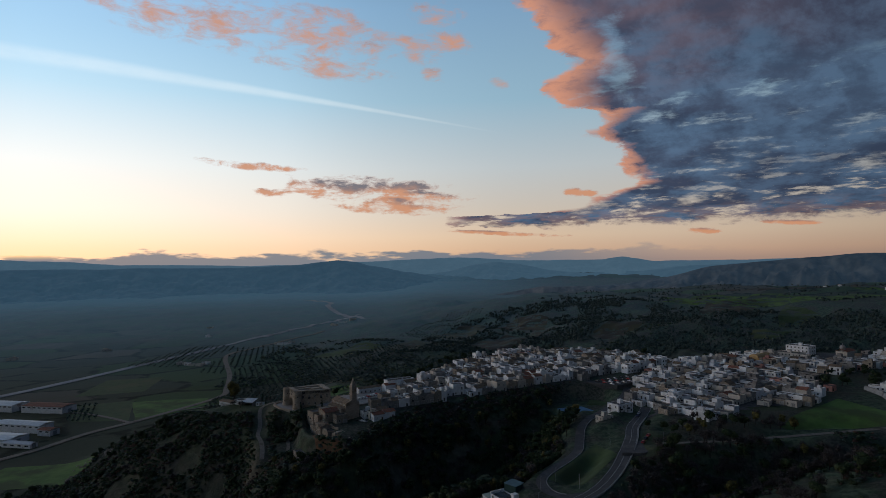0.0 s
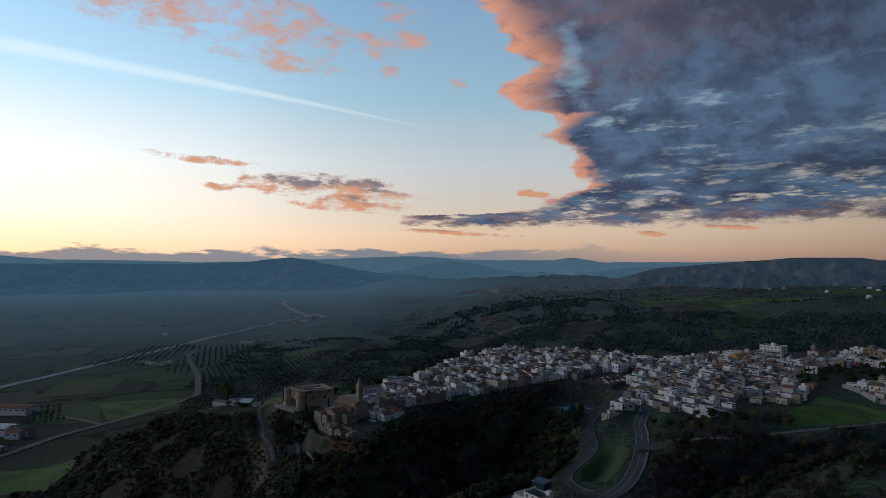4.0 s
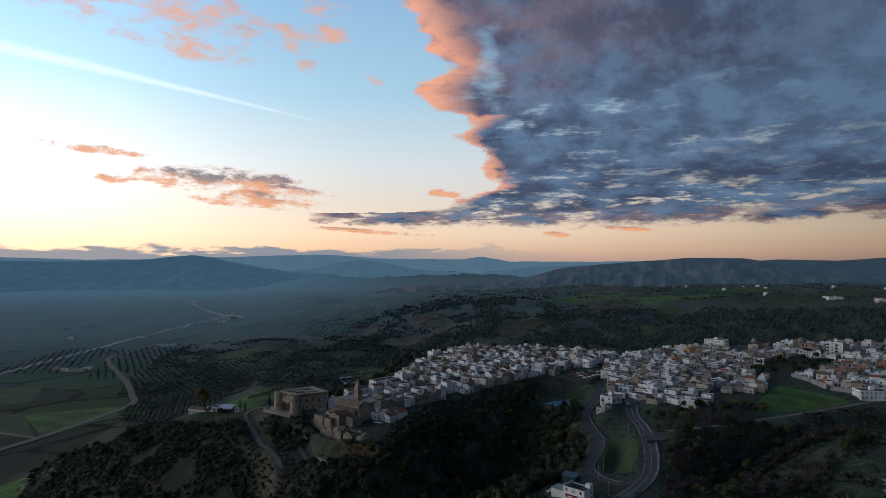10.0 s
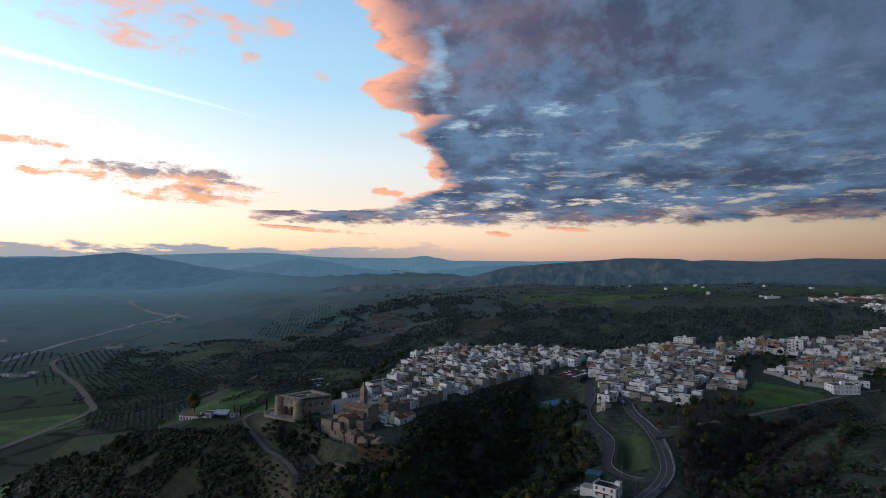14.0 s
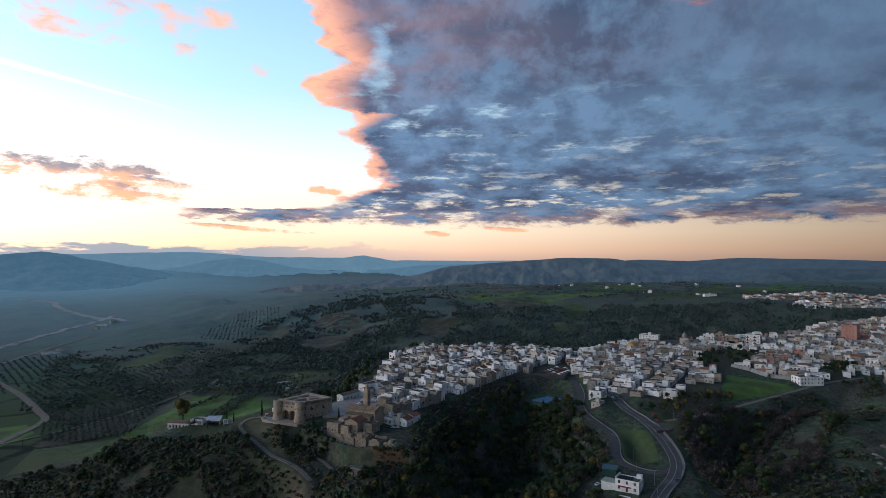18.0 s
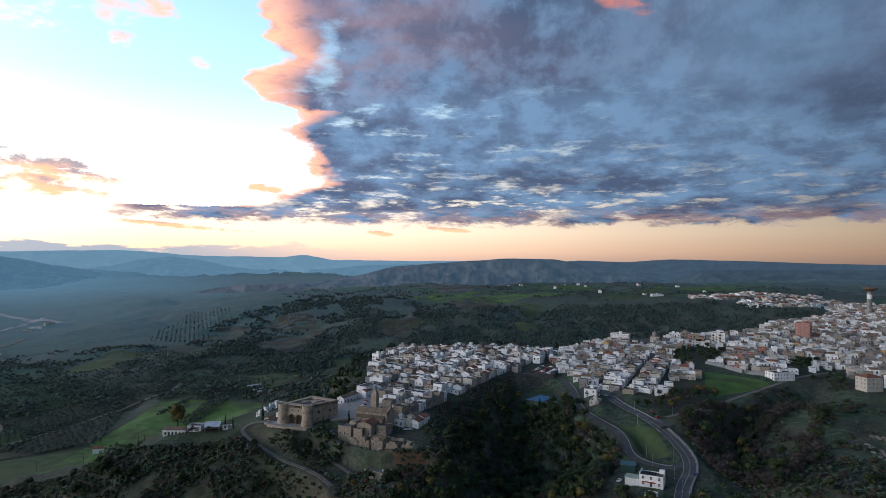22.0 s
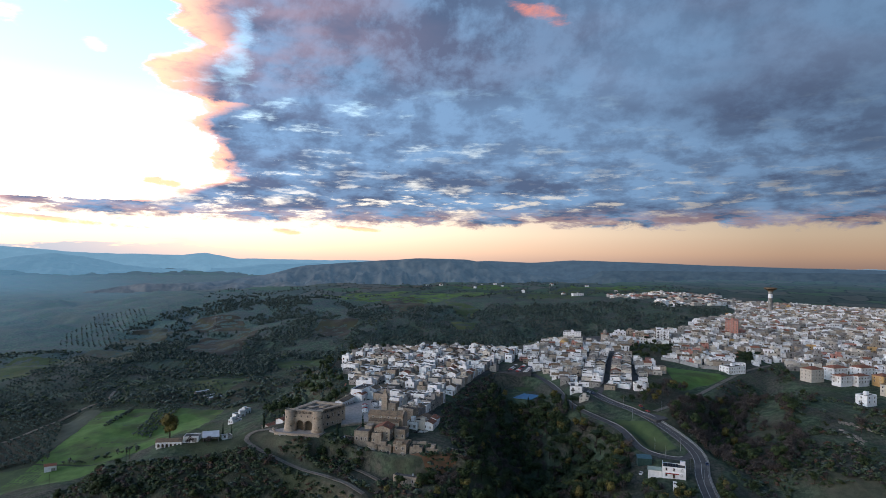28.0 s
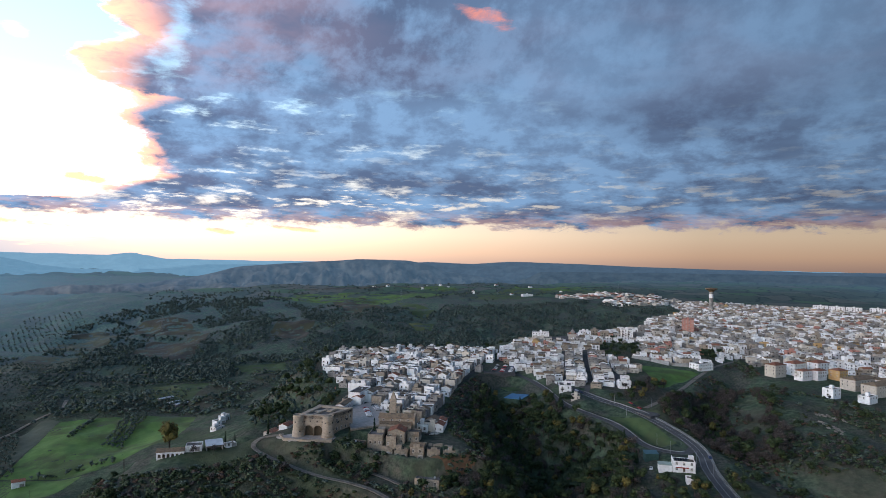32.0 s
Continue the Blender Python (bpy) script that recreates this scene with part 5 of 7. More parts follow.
def build_old_quarter():
    rng = random.Random(5)
    spec = [(-97, 452.5, 88.4, 12, 6, 5.4, -66, "flat", "low stone annex beside the castle ramp", False), (-89.5, 441.5, 93.5, 13, 9, 6.6, 37, "pale", "tan stone palazzo with a paved roof", False),
            (-80.5, 433, 94.0, 11, 10, 7.4, 37, "tile", "tan stone house with a red tiled roof", False), (-86, 432, 93.5, 8, 6, 6.0, 37, "flat", "low tan stone house beside the church", False), (-72, 427, 94.5, 8, 7, 6.0, 33, "flat", "plain tan house below the church", False),
            (-86.5, 423, 88.4, 8, 6, 4.6, -56, "flat", "roofless ruined stone house", True), (-81, 415, 88.4, 8, 8, 7.4, -56, "old", "tall ruined stone house front", True),
            (-75.5, 407.5, 88.4, 7.5, 7, 6.4, -50, "flat", "ruined tan stone house with gaping windows", True), (-68.5, 401.5, 88.4, 7.5, 6.5, 5.4, -48, "flat", "crumbling stone house at the quarter's end", True), (-61, 397, 88.4, 6.5, 6, 4.0, -40, "flat", "roofless stone shell at the quarter's end", True),
            (-91, 396.5, 80.0, 14, 8, 4.2, -62, "pale", "low concrete-roofed store below the ruins", False), (-90, 431, 88.5, 7, 5, 3.6, -60, "flat", "small rubble-walled shed below the square", True)]
    for x, y, z, w, d, h, rz, kind, label, ruined in spec:
        stone_house(x, y, z, w, d, h, rz, kind, label, rng, ruined)
    white = [(-47, 430, 95.2, 8, 7, 4.2, 32, "tile"), (-40, 434.5, 95.6, 8, 7, 4.6, 32, "tile"), (-54, 437, 95.6, 9, 7, 4.6, 32, "pale"), (-46, 442, 96.2, 8, 7, 4.4, 30, "flat")]
    for x, y, z, w, d, h, rz, kind in white:
        house(x, y, z, w, d, h, rz, "white", kind, rng)
    for x, y, w, d, h, rz, kind in ((-38, 520, 24, 9, 8.5, 30, "flat"), (-62, 508, 20, 6, 4.5, 33, "old"), (-46, 512, 9, 7, 5.5, 33, "tile")):
        house(x, y, gz(x, y), w, d, h, rz, "white", kind, rng, 5, label="long whitewashed building on the castle square")
    # brown retaining walls under the quarter and the red brick bastion at the north edge
    for nm, pts, lo, hi, mat, label in (("retaining_wall", [(-112, 459), (-104, 458), (-101.5, 445), (-98, 429), (-93.5, 416), (-85, 403), (-72, 393), (-60, 391)], 82, 88.7, M_RUBBLE, "long tan stone retaining wall below the quarter"),
                                        ("retaining_wall", [(-30, 560), (-5, 592), (4, 604), (14, 618), (26, 640)], 90, 98.6, M_BRICK, "red brick bastion wall at the town edge"),
                                        ("retaining_wall", [(-128, 487), (-131, 478), (-124, 466), (-113, 456)], 91, 96.8, M_CASTLE, "low stone parapet round the castle terrace")):
        for a, b in zip(pts, pts[1:]):
            m, width = along(*a, *b, 0)
            ob = new(nm, Geo().box(-0.3, width + 0.3, -0.5, 0.5, lo - 4, hi, mat).box(-0.3, width + 0.3, -0.6, 0.6, hi, hi + 0.25, mat).mesh(nm))
            ob.matrix_basis = m
            tagged(ob, label, "wall", "retaining walls")
    # square and castle terrace
    sq = [(-95, 460), (-77, 455), (-60, 462), (-44, 486), (-34, 508), (-58, 506), (-84, 492), (-87, 471)]
    tagged(new("retaining_wall", Geo().prism(sq, 84, 98.7, M_STONE).mesh("retaining_wall")), "tall tan stone bastion carrying the castle square", "wall", "retaining walls")
    tagged(new("pavement_square", Geo().prism(sq, 98.6, 99.35, M_PAVING).mesh("pavement_square")), "pale stone paving of the castle square", "pavement", kind="structure")
    tr = [(-131, 486), (-130, 474), (-122, 464), (-112, 457), (-104, 461), (-118, 484)]
    tagged(new("pavement_terrace", Geo().prism(tr, 88, 96.3, M_PAVING).mesh("pavement_terrace")), "pale paved terrace before the castle", "pavement", kind="structure")


M_RUBBLE = material("brown_rubble_wall", (0.17, 0.115, 0.075), (0.105, 0.072, 0.05), 0.8, 0.95, 0.1, 1.5, (0.075, 0.065, 0.04), 0.15, 0.5, 0.64)
M_BRICK = material("red_brick", (0.30, 0.12, 0.075), (0.21, 0.09, 0.06), 1.0, 0.9, 0.04, 3.0, (0.15, 0.10, 0.075), 0.2, 0.54, 0.68)
build_castle()
build_church()
build_old_quarter()

# ---------------------------------------------------------------- larger single buildings


def block(name, x, y, w, d, floors, rz, wall, label, bays, z=None, roof="pale", balconies=False, storey=3.2, hip=False, group=""):
    """An apartment or public block with rows of windows."""
    z = gz(x, y) if z is None else z
    h = floors * storey + 0.8
    ob = thing(name, label, "building", pose(x, y, z, 0, 0, rz), group)
    gw, gr = Geo(), Geo()
    if hip:
        gw.box(-w / 2, w / 2, -d / 2, d / 2, -3, h, WALLS[wall])
        gr.hip(-w / 2, w / 2, -d / 2, d / 2, h, h + min(w, d) * 0.2, ROOFS[roof])
    else:
        shell((gw, gr), w, d, h, WALLS[wall], ROOFS[roof], roof)
        gw.box(-1.6, 1.6, -1.4, 1.4, h - 0.6, h + 2.2, WALLS[wall])
    part("wall", gw, ob)
    part("roof", gr, ob)
    for k, (m, width) in enumerate(sides(w, d)):
        n = bays if k in (0, 2) else max(1, int(bays * d / w))
        for fl in range(floors):
            for i in range(n):
                u = (i + 0.5) / n * width - width / 2
                tall = balconies and i % 2 == 0 and fl > 0
                part("window", WINDOWS[3] if tall else WINDOWS[0], ob, m=m @ pose(u, 0, fl * storey + (0.3 if tall else 1.2)))
                if tall:
                    part("balcony", BALCONIES[1], ob, m=m @ pose(u, 0, fl * storey + 0.25))
    return ob


block("town_hall", 336, 604, 24, 14, 2, -57, "cream", "large cream public building with stepped white roofs", 7, 104, "pale")
block("town_hall", 356, 620, 22, 14, 3, -57, "white", "tall white public building at the town's north edge", 6, 105, "pale")
block("apartment_block", 435, 537, 17, 15, 5, 33, "white", "tall white apartment block with dark balconies", 5, 104, "pale", True)
block("apartment_block", 572, 508, 21, 16, 6, 20, "pink", "tall salmon apartment block with pale top storey", 6, 109, "pale")
block("white_hall", 322, 398, 22, 12, 2, -20, "white", "long white two-storey block above the green slope", 7, 97, "flat")
for x, y, w, wall in ((344, 333, 16, "cream"), (372, 322, 18, "white"), (396, 306, 18, "white")):
    block("apartment_block", x, y, w, 12, 3, -22, wall, "three-storey block with a red hipped tile roof", 4, 97.5, "tile", hip=True, group="red-roofed blocks")
for x, y, w in ((346, 309, 14), (360, 299, 14)):
    block("terraced_house", x, y, w, 9, 2, -22, "white", "white two-storey houses with red tiled roofs", 4, 97.5, "tile", hip=True, group="red-roofed blocks")
block("orange_house", 377, 285, 13, 11, 2, -22, "ochre", "bright ochre house with a red tiled roof", 3, 97.5, "tile", hip=True)
for x, y, w, d in ((340, 262, 34, 14), (318, 244, 30, 13), (352, 240, 26, 12)):
    block("school_wing", x, y, w, d, 2, -22, "cream", "cream school wing with wide brown tiled roof", 8, 97.0, "old", hip=True, group="school wings")
block("white_villa", 276, 272, 13, 9, 2, -15, "white", "plain white two-storey house at the field's edge", 2, 95.5, "pale")
block("white_villa", 281, 247, 14, 9, 1, -15, "white", "low white house with a stepped roof", 3, 95.5, "pale")
for i, (x, y) in enumerate(((1298, 482), (1286, 448), (1280, 414), (1292, 372), (1330, 330))):
    block("apartment_slab", x, y, 30, 12, 5, 100, "white", "long white apartment slab on the town's edge", 6, 107, "pale", True, group="apartment slabs")
for x, y, rz in ((1062, 1010, -50), (1090, 975, -12), (1120, 968, -12)):
    block("apartment_slab", x, y, 34, 11, 3, rz, "pink", "salmon terrace on the table-land's rim", 6, 118.5, "flat", group="salmon terraces")
for x, y in ((1316, 612), (1345, 540), (1385, 705)):
    block("apartment_slab", x, y, 60, 12, 2, 105, "white", "long low white block of flats", 8, 107, "pale", group="apartment slabs")
block("farmstead", 1050, 1125, 30, 12, 2, -25, "white", "white farmstead on the green table-land", 5, None, "pale")
block("white_hall", 124, 441, 15, 10, 2, 33, "white", "white flat-roofed building at the road's head", 4, 94.5, "pale", True)
block("beige_house", 107.5, 421, 9.5, 7, 1, 28, "cream", "small beige house with a flat roof above the road", 3, 93.8, "pale")

# sloping concrete retaining walls over the green bowl
for (a, b), hi in ((((320, 474), (318.5, 452)), 103.5), (((318, 451), (310, 427)), 103), (((311, 425), (320, 409)), 102)):
    m, width = along(*a, *b, 95)
    ob = new("retaining_wall", Geo().add([(0, -3.2, -2), (width, -3.2, -2), (width, 0, hi - 95), (0, 0, hi - 95), (0, 1, hi - 95), (width, 1, hi - 95), (0, 1, -2), (width, 1, -2)], [(0, 1, 2, 3), (3, 2, 5, 4), (0, 3, 4, 6), (1, 7, 5, 2)], M_CONCRETE).mesh("retaining_wall"))
    ob.matrix_basis = m
    tagged(ob, "grey sloping concrete retaining wall", "wall", "retaining walls")


def build_water_tower():
    z = 112.0
    ob = thing("water_tower", "tall white-banded water tower with a wide brown bowl", "water tower", pose(1072, 648, z) @ Matrix.Diagonal((1, 1, 1.24, 1)))
    part("shaft", Geo().lathe(0, 0, [(5.2, -8), (4.6, 2), (4.2, 34)], M_CONCRETE, 20), ob)
    part("bowl", Geo().lathe(0, 0, [(4.2, 33), (6, 34.6), (12.4, 37.4), (13, 38), (13, 39.2), (11, 39.8), (2, 40.4)], M_TILE_OLD, 28), ob, "wide brown concrete bowl")
    part("band", Geo().lathe(0, 0, [(4.5, 22), (4.45, 29)], M_WHITE, 20, False), ob, "white painted band")
    part("mast", Geo().box(-0.15, 0.15, -0.15, 0.15, 39, 45, M_IRON), ob)


def build_church_dome():
    ob = thing("chapel", "small church with a pointed pale dome over the roofs", "church", pose(378, 585, 106, 0, 0, 33))
    part("nave", Geo().box(-8, 8, -5, 5, -3, 8, M_CREAM), ob)
    part("roof", Geo().gable(-8, 8, -5, 5, 8, 10, M_TILE), ob, "red tiled roof")
    part("drum", Geo().lathe(-5, 0, [(2.6, 7.5), (2.6, 11)], M_GREY, 14, False), ob)
    part("dome", Geo().lathe(-5, 0, [(2.8, 11), (2.5, 12.2), (1.6, 13.4), (0.5, 14.2), (0.3, 15.5), (0.05, 15.8)], M_GREY, 14), ob, "pale pointed dome")


def build_orange_arch():
    ob = thing("market_hall", "low hall with a bright orange arched end wall", "building", pose(300, 590, 104, 0, 0, 33))
    part("wall", Geo().box(-11, 11, -5, 5, -3, 5, M_YELLOW), ob)
    n = 10
    arc = [(-4.8 * math.cos(math.pi * i / n), 5 + 3.2 * math.sin(math.pi * i / n)) for i in range(n + 1)]
    part("vault", Geo().add([(-11.2, y, z) for y, z in arc] + [(11.2, y, z) for y, z in arc], [tuple(range(n + 1))[::-1], tuple(range(n + 1, 2 * n + 2))] + [(i, i + 1, n + 2 + i, n + 1 + i) for i in range(n)], M_YELLOW), ob, "barrel roof with an orange gable")


build_water_tower()
build_church_dome()
build_orange_arch()


def build_roadside_house():
    """The house in the road's bend: flat-roofed main block, lean-to, dark green shed and a small white annex."""
    m = pose(28, 302, 82.6, 0, 0, -60)
    ob = thing("roadside_house", "white flat-roofed house with dark solar panels in the road bend", "house", m)
    gw, gr = Geo(), Geo()
    shell((gw, gr), 12.5, 8, 6.3, M_WHITE, M_ROOF, "flat", parapet=0.5)
    wall = part("wall", gw, ob)
    part("roof", gr, ob)
    part("stair_head", Geo().box(3.4, 6.2, 1.2, 3.9, 6.3, 8.2, M_WHITE), ob)
    part("parapet", Geo().box(-6.3, -5.9, -4, 4, 6.3, 7.2, M_WHITE), ob, "raised white end parapet")
    for i in range(5):
        part("solar_panel", Geo().box(-0.55, 0.55, -1.4, 1.4, 0, 0.06, M_GLASS), ob, m=pose(-4.2 + i * 1.45, -0.4, 6.35, 22))
    part("awning", Geo().box(-4.5, 2.5, -5.6, -4.0, 2.7, 2.85, M_AWNING), ob, "red awning")
    for k, (sm, width) in enumerate(sides(12.5, 8)):
        for i in range(3 if k in (0, 2) else 2):
            u = (i + 0.5) / (3 if k in (0, 2) else 2) * width - width / 2
            part("window", WINDOWS[0], wall, m=sm @ pose(u, 0, 4.1))
            part("door" if i == 1 else "window", DOORS[0] if i == 1 else WINDOWS[0], wall, m=sm @ pose(u, 0, 0.1 if i == 1 else 1.1))
    lean = part("lean_to", Geo().box(-14, -6.5, -3.5, 3, -3, 3.2, M_WHITE), ob, "white lean-to")
    part("roof", Geo().box(-14.3, -6.5, -3.8, 3.3, 3.2, 3.4, M_GREENROOF), lean, "pale green sheet roof")
    shed = thing("green_shed", "dark green corrugated shed beside the road", "shed", pose(35, 325, 83.6, 0, 0, -50))
    part("wall", Geo().box(-4, 4, -3, 3, -3, 3.0, M_GREENWALL), shed)
    part("roof", Geo().add([(-4.3, -3.3, 3.0), (4.3, -3.3, 3.0), (4.3, 3.3, 3.7), (-4.3, 3.3, 3.7)], [(0, 1, 2, 3)], M_GREENROOF2), shed)
    an = thing("annex", "small white annex with a flat grey roof", "house", pose(15, 292, 80.6, 0, 0, -60))
    gw, gr = Geo(), Geo()
    shell((gw, gr), 6, 5, 3.6, M_WHITE, M_ROOF_LIGHT, "pale")
    part("wall", gw, an)
    part("roof", gr, an)
    part("door", DOORS[1], an, m=pose(0, -2.5, 0))
    part("window", WINDOWS[2], an, m=pose(-3, 0, 1, 0, 0, 270))


M_AWNING = material("red_awning_cloth", (0.30, 0.03, 0.03), (0.22, 0.025, 0.025), 1.0, 0.85)
M_GREENROOF = material("pale_green_sheet", (0.30, 0.36, 0.30), (0.24, 0.29, 0.25), 0.6, 0.7)
M_GREENROOF2 = material("blue_green_sheet", (0.06, 0.13, 0.15), (0.045, 0.10, 0.12), 0.6, 0.6)
M_GREENWALL = material("dark_green_boards", (0.02, 0.05, 0.045), (0.03, 0.065, 0.06), 1.0, 0.8)
build_roadside_house()


def build_farm():
    """The farm on the spur west of the castle."""
    rng = random.Random(8)
    ob = thing("farmhouse", "long low white farmhouse with an arcade and tiled roof", "farmhouse", pose(-180, 519, 87.6, 0, 0, -32))
    g = arch_wall(Geo(), 15, 3.4, [(1.6 + i * 2.4, 0.85, 1.5, 0.0) for i in range(6)], M_WHITE, 1.2, M_SHADOW)
    part("arcade", g, ob, m=pose(-7.5, -3.5, 0))
    part("wall", Geo().box(-7.5, 7.5, -2.2, 3.5, -3, 3.4, M_WHITE), ob)
    part("roof", Geo().gable(-7.5, 7.5, -3.5, 3.5, 3.4, 4.8, M_TILE_OLD), ob)
    for x, y, w, d, h, rz, kind, lab in ((-168, 515, 9, 8, 3.6, -32, "pale", "white farm building with a flat roof"), (-150, 506, 6, 4, 2.6, -10, "pale", "small white farm outbuilding")):
        house(x, y, gz(x, y), w, d, h, rz, "white", kind, rng, 2, lab, "farm_building", "farm on the spur")
    shed = thing("farm_shed", "open farm shed under a slanting blue-grey sheet roof", "shed", pose(-159, 508.5, gz(-159, 508.5), 0, 0, -20), "farm on the spur")
    part("wall", Geo().box(-4.6, 4.6, 2.6, 3.0, -2, 4.6, M_GREY).box(-4.6, -4.2, -3, 2.6, -2, 3.0, M_GREY).box(4.2, 4.6, -3, 2.6, -2, 3.0, M_GREY), shed)
    part("roof", Geo().add([(-5, -3.8, 2.9), (5, -3.8, 2.9), (5, 3.4, 4.9), (-5, 3.4, 4.9), (-5, -3.8, 3.05), (5, -3.8, 3.05), (5, 3.4, 5.05), (-5, 3.4, 5.05)], [(4, 5, 6, 7), (0, 1, 5, 4), (1, 2, 6, 5), (2, 3, 7, 6), (3, 0, 4, 7), (3, 2, 1, 0)], M_SHEET), shed, "blue-grey metal sheets")
    for x, y, rz in ((-216, 683, -10), (-64, 674, 30), (-76, 660, 10), (-56, 690, 40), (-88, 640, 20)):
        house(x, y, gz(x, y), rng.uniform(8, 11), 6, rng.uniform(3.2, 5), rz, "white", "pale" if x > -100 else "tile", rng, 2, "small white country house in the fields", "country_house", "country houses")
    for x, y in ((-112, 504), (-104, 508), (-118, 512)):
        house(x, y, gz(x, y), 9, 6, 3.8, 25, rng.choice(("cream", "ochre", "white")), "tile", rng, 2, "low ochre house beside the castle approach", "country_house", "country houses")


build_farm()


def build_valley():
    """Industrial sheds, farm buildings and scattered houses on the valley floor."""
    rng = random.Random(21)
    for x, y, w, d, h, rz, roof, lab in ((-545, 770, 50, 24, 8, -12, M_SHEET, "large white industrial shed in the valley"), (-480, 756, 58, 22, 8, -12, M_TILE, "long industrial shed with a dark red roof"),
                                         (-452, 668, 62, 18, 8, -14, M_SHEET, "long pale metal-roofed warehouse"), (-440, 622, 36, 24, 6, -14, M_SHEET, "wide warehouse with a pale metal roof"), (-412, 604, 34, 9, 4, -14, M_SHEET, "narrow shed with a pale metal roof"), (-412, 648, 16, 12, 6, -14, M_TILE, "small workshop with a red tiled roof")):
        ob = thing("warehouse", lab, "warehouse", pose(x, y, gz(x, y), 0, 0, rz), "industrial sheds")
        part("wall", Geo().box(-w / 2, w / 2, -d / 2, d / 2, -2, h, M_WHITE), ob)
        part("roof", Geo().gable(-w / 2, w / 2, -d / 2, d / 2, h, h + 1.6, roof, 0.5), ob)
        n = int(w / 7)
        for i in range(n):
            part("window", Geo().box(-2, 2, -0.06, 0.1, 0, 1.2, M_GLASS), ob, m=pose(-w / 2 + (i + 0.5) * w / n, -d / 2, h - 2.2))
        part("door", Geo().box(-2.2, 2.2, -0.08, 0.1, 0, 4.5, M_STEEL), ob, m=pose(w / 2, 0, 0, 0, 0, 90))
    for a, b, w, d in ((-464, 1096, 14, 9), (-448, 1086, 9, 8), (-430, 1079, 26, 10), (-418, 1092, 12, 9), (-346, 1347, 30, 11), (-332, 1356, 12, 9), (-362, 1352, 10, 8), (-300, 1700, 20, 10), (-286, 1760, 24, 10), (-262, 1790, 18, 9), (-700, 1290, 16, 9), (-560, 1480, 14, 9), (-820, 1180, 18, 10), (-640, 1700, 16, 9)):
        house(a, b, gz(a, b), w, d, rng.uniform(3.5, 5), rng.uniform(-20, 20), rng.choice(("white", "white", "cream")), "pale", rng, 1, "pale farm building on the valley floor", "valley_house", "valley farm buildings", False)
    for a, b, w in ((-40, 848, 16), (-40, 826, 13), (-38, 815, 15)):
        shed = thing("white_shed", "small white-roofed farm shed among the olives", "shed", pose(a, b, gz(a, b), 0, 0, 12), "white farm sheds")
        part("wall", Geo().box(-w / 2, w / 2, -2.5, 2.5, -1.5, 2.6, M_GREY), shed)
        part("roof", Geo().gable(-w / 2, w / 2, -2.5, 2.5, 2.6, 3.4, M_SHEET, 0.3), shed)
    for k in range(14):
        a, b = rng.uniform(1000, 1900), rng.uniform(1150, 1900)
        house(a, b, gz(a, b), rng.uniform(9, 20), 9, rng.uniform(4, 7), rng.uniform(0, 90), "white", rng.choice(("tile", "pale")), rng, 1, "white farm on the northern table-land", "plateau_house", "table-land farms", False)


build_valley()
# ---------------------------------------------------------------- roads, tracks and fields


def curve_points(pts, step=3.0):
    """A smooth line through the given places, at even steps."""
    P = [Vector(p) for p in pts]
    P = [P[0] * 2 - P[1]] + P + [P[-1] * 2 - P[-2]]
    out = []
    for a, b, c, d in zip(P, P[1:], P[2:], P[3:]):
        n = max(1, int((c - b).length / step))
        for i in range(n):
            t = i / n
            out.append(0.5 * (2 * b + (c - a) * t + (2 * a - 5 * b + 4 * c - d) * t * t + (3 * b - a - 3 * c + d) * t ** 3))
    return out + [P[-2]]


def ribbon(pts, o0, o1, lift, mat, thick=0.0, follow=False):
    """A strip between two offsets from a line (left is positive)."""
    g, rows = Geo(), []
    for i, p in enumerate(pts):
        a, b = pts[max(i - 1, 0)], pts[min(i + 1, len(pts) - 1)]
        t = Vector((b.x - a.x, b.y - a.y)).normalized()
        row = []
        for o in (o0, o1):
            x, y = p.x - t.y * o, p.y + t.x * o
            row.append((x, y, (gz(x, y) if follow else p.z) + lift))
        rows.append(row)
    v, f = [], []
    for r in rows:
        v += [r[1], r[0]] + ([(r[0][0], r[0][1], r[0][2] - thick), (r[1][0], r[1][1], r[1][2] - thick)] if thick else [])
    k = 4 if thick else 2
    for i in range(len(rows) - 1):
        a, b = i * k, (i + 1) * k
        f.append((a, a + 1, b + 1, b))
        if thick:
            f += [(a + 1, a + 2, b + 2, b + 1), (a + 3, a, b, b + 3)]
    return g.add(v, f, mat)


def road_thing(name, pts, half, mat, label, lift=0.22, follow=False, step=3.0, category="road"):
    c = curve_points(pts, step)
    ob = new(name, ribbon(c, -half, half, lift, mat, 0.6, follow).mesh(name))
    tagged(ob, label, category, kind="structure")
    return ob, c


road, c_road = road_thing("road_main", ROAD, 3.9, M_ASPHALT, "two-lane asphalt road winding up to the town")
part("road_marking", ribbon(c_road, -3.55, -3.4, 0.226, M_LINE), road, "white edge line")
part("road_marking", ribbon(c_road, 3.4, 3.55, 0.226, M_LINE), road, "white edge line")
part("road_marking", ribbon(c_road[8:], -0.08, 0.08, 0.226, M_LINE), road, "white centre line")
part("kerb", ribbon(c_road[6:], 3.9, 4.35, 0.62, M_CONCRETE, 1.2), road, "pale concrete kerb wall")
branch, c_branch = road_thing("road_lower", BRANCH, 2.7, M_ASPHALT, "narrow asphalt lane looping below the road", 0.2)
part("kerb", ribbon(c_branch[3:-8], -3.1, -2.7, 0.5, M_CONCRETE, 1.0), branch, "pale low kerb wall")
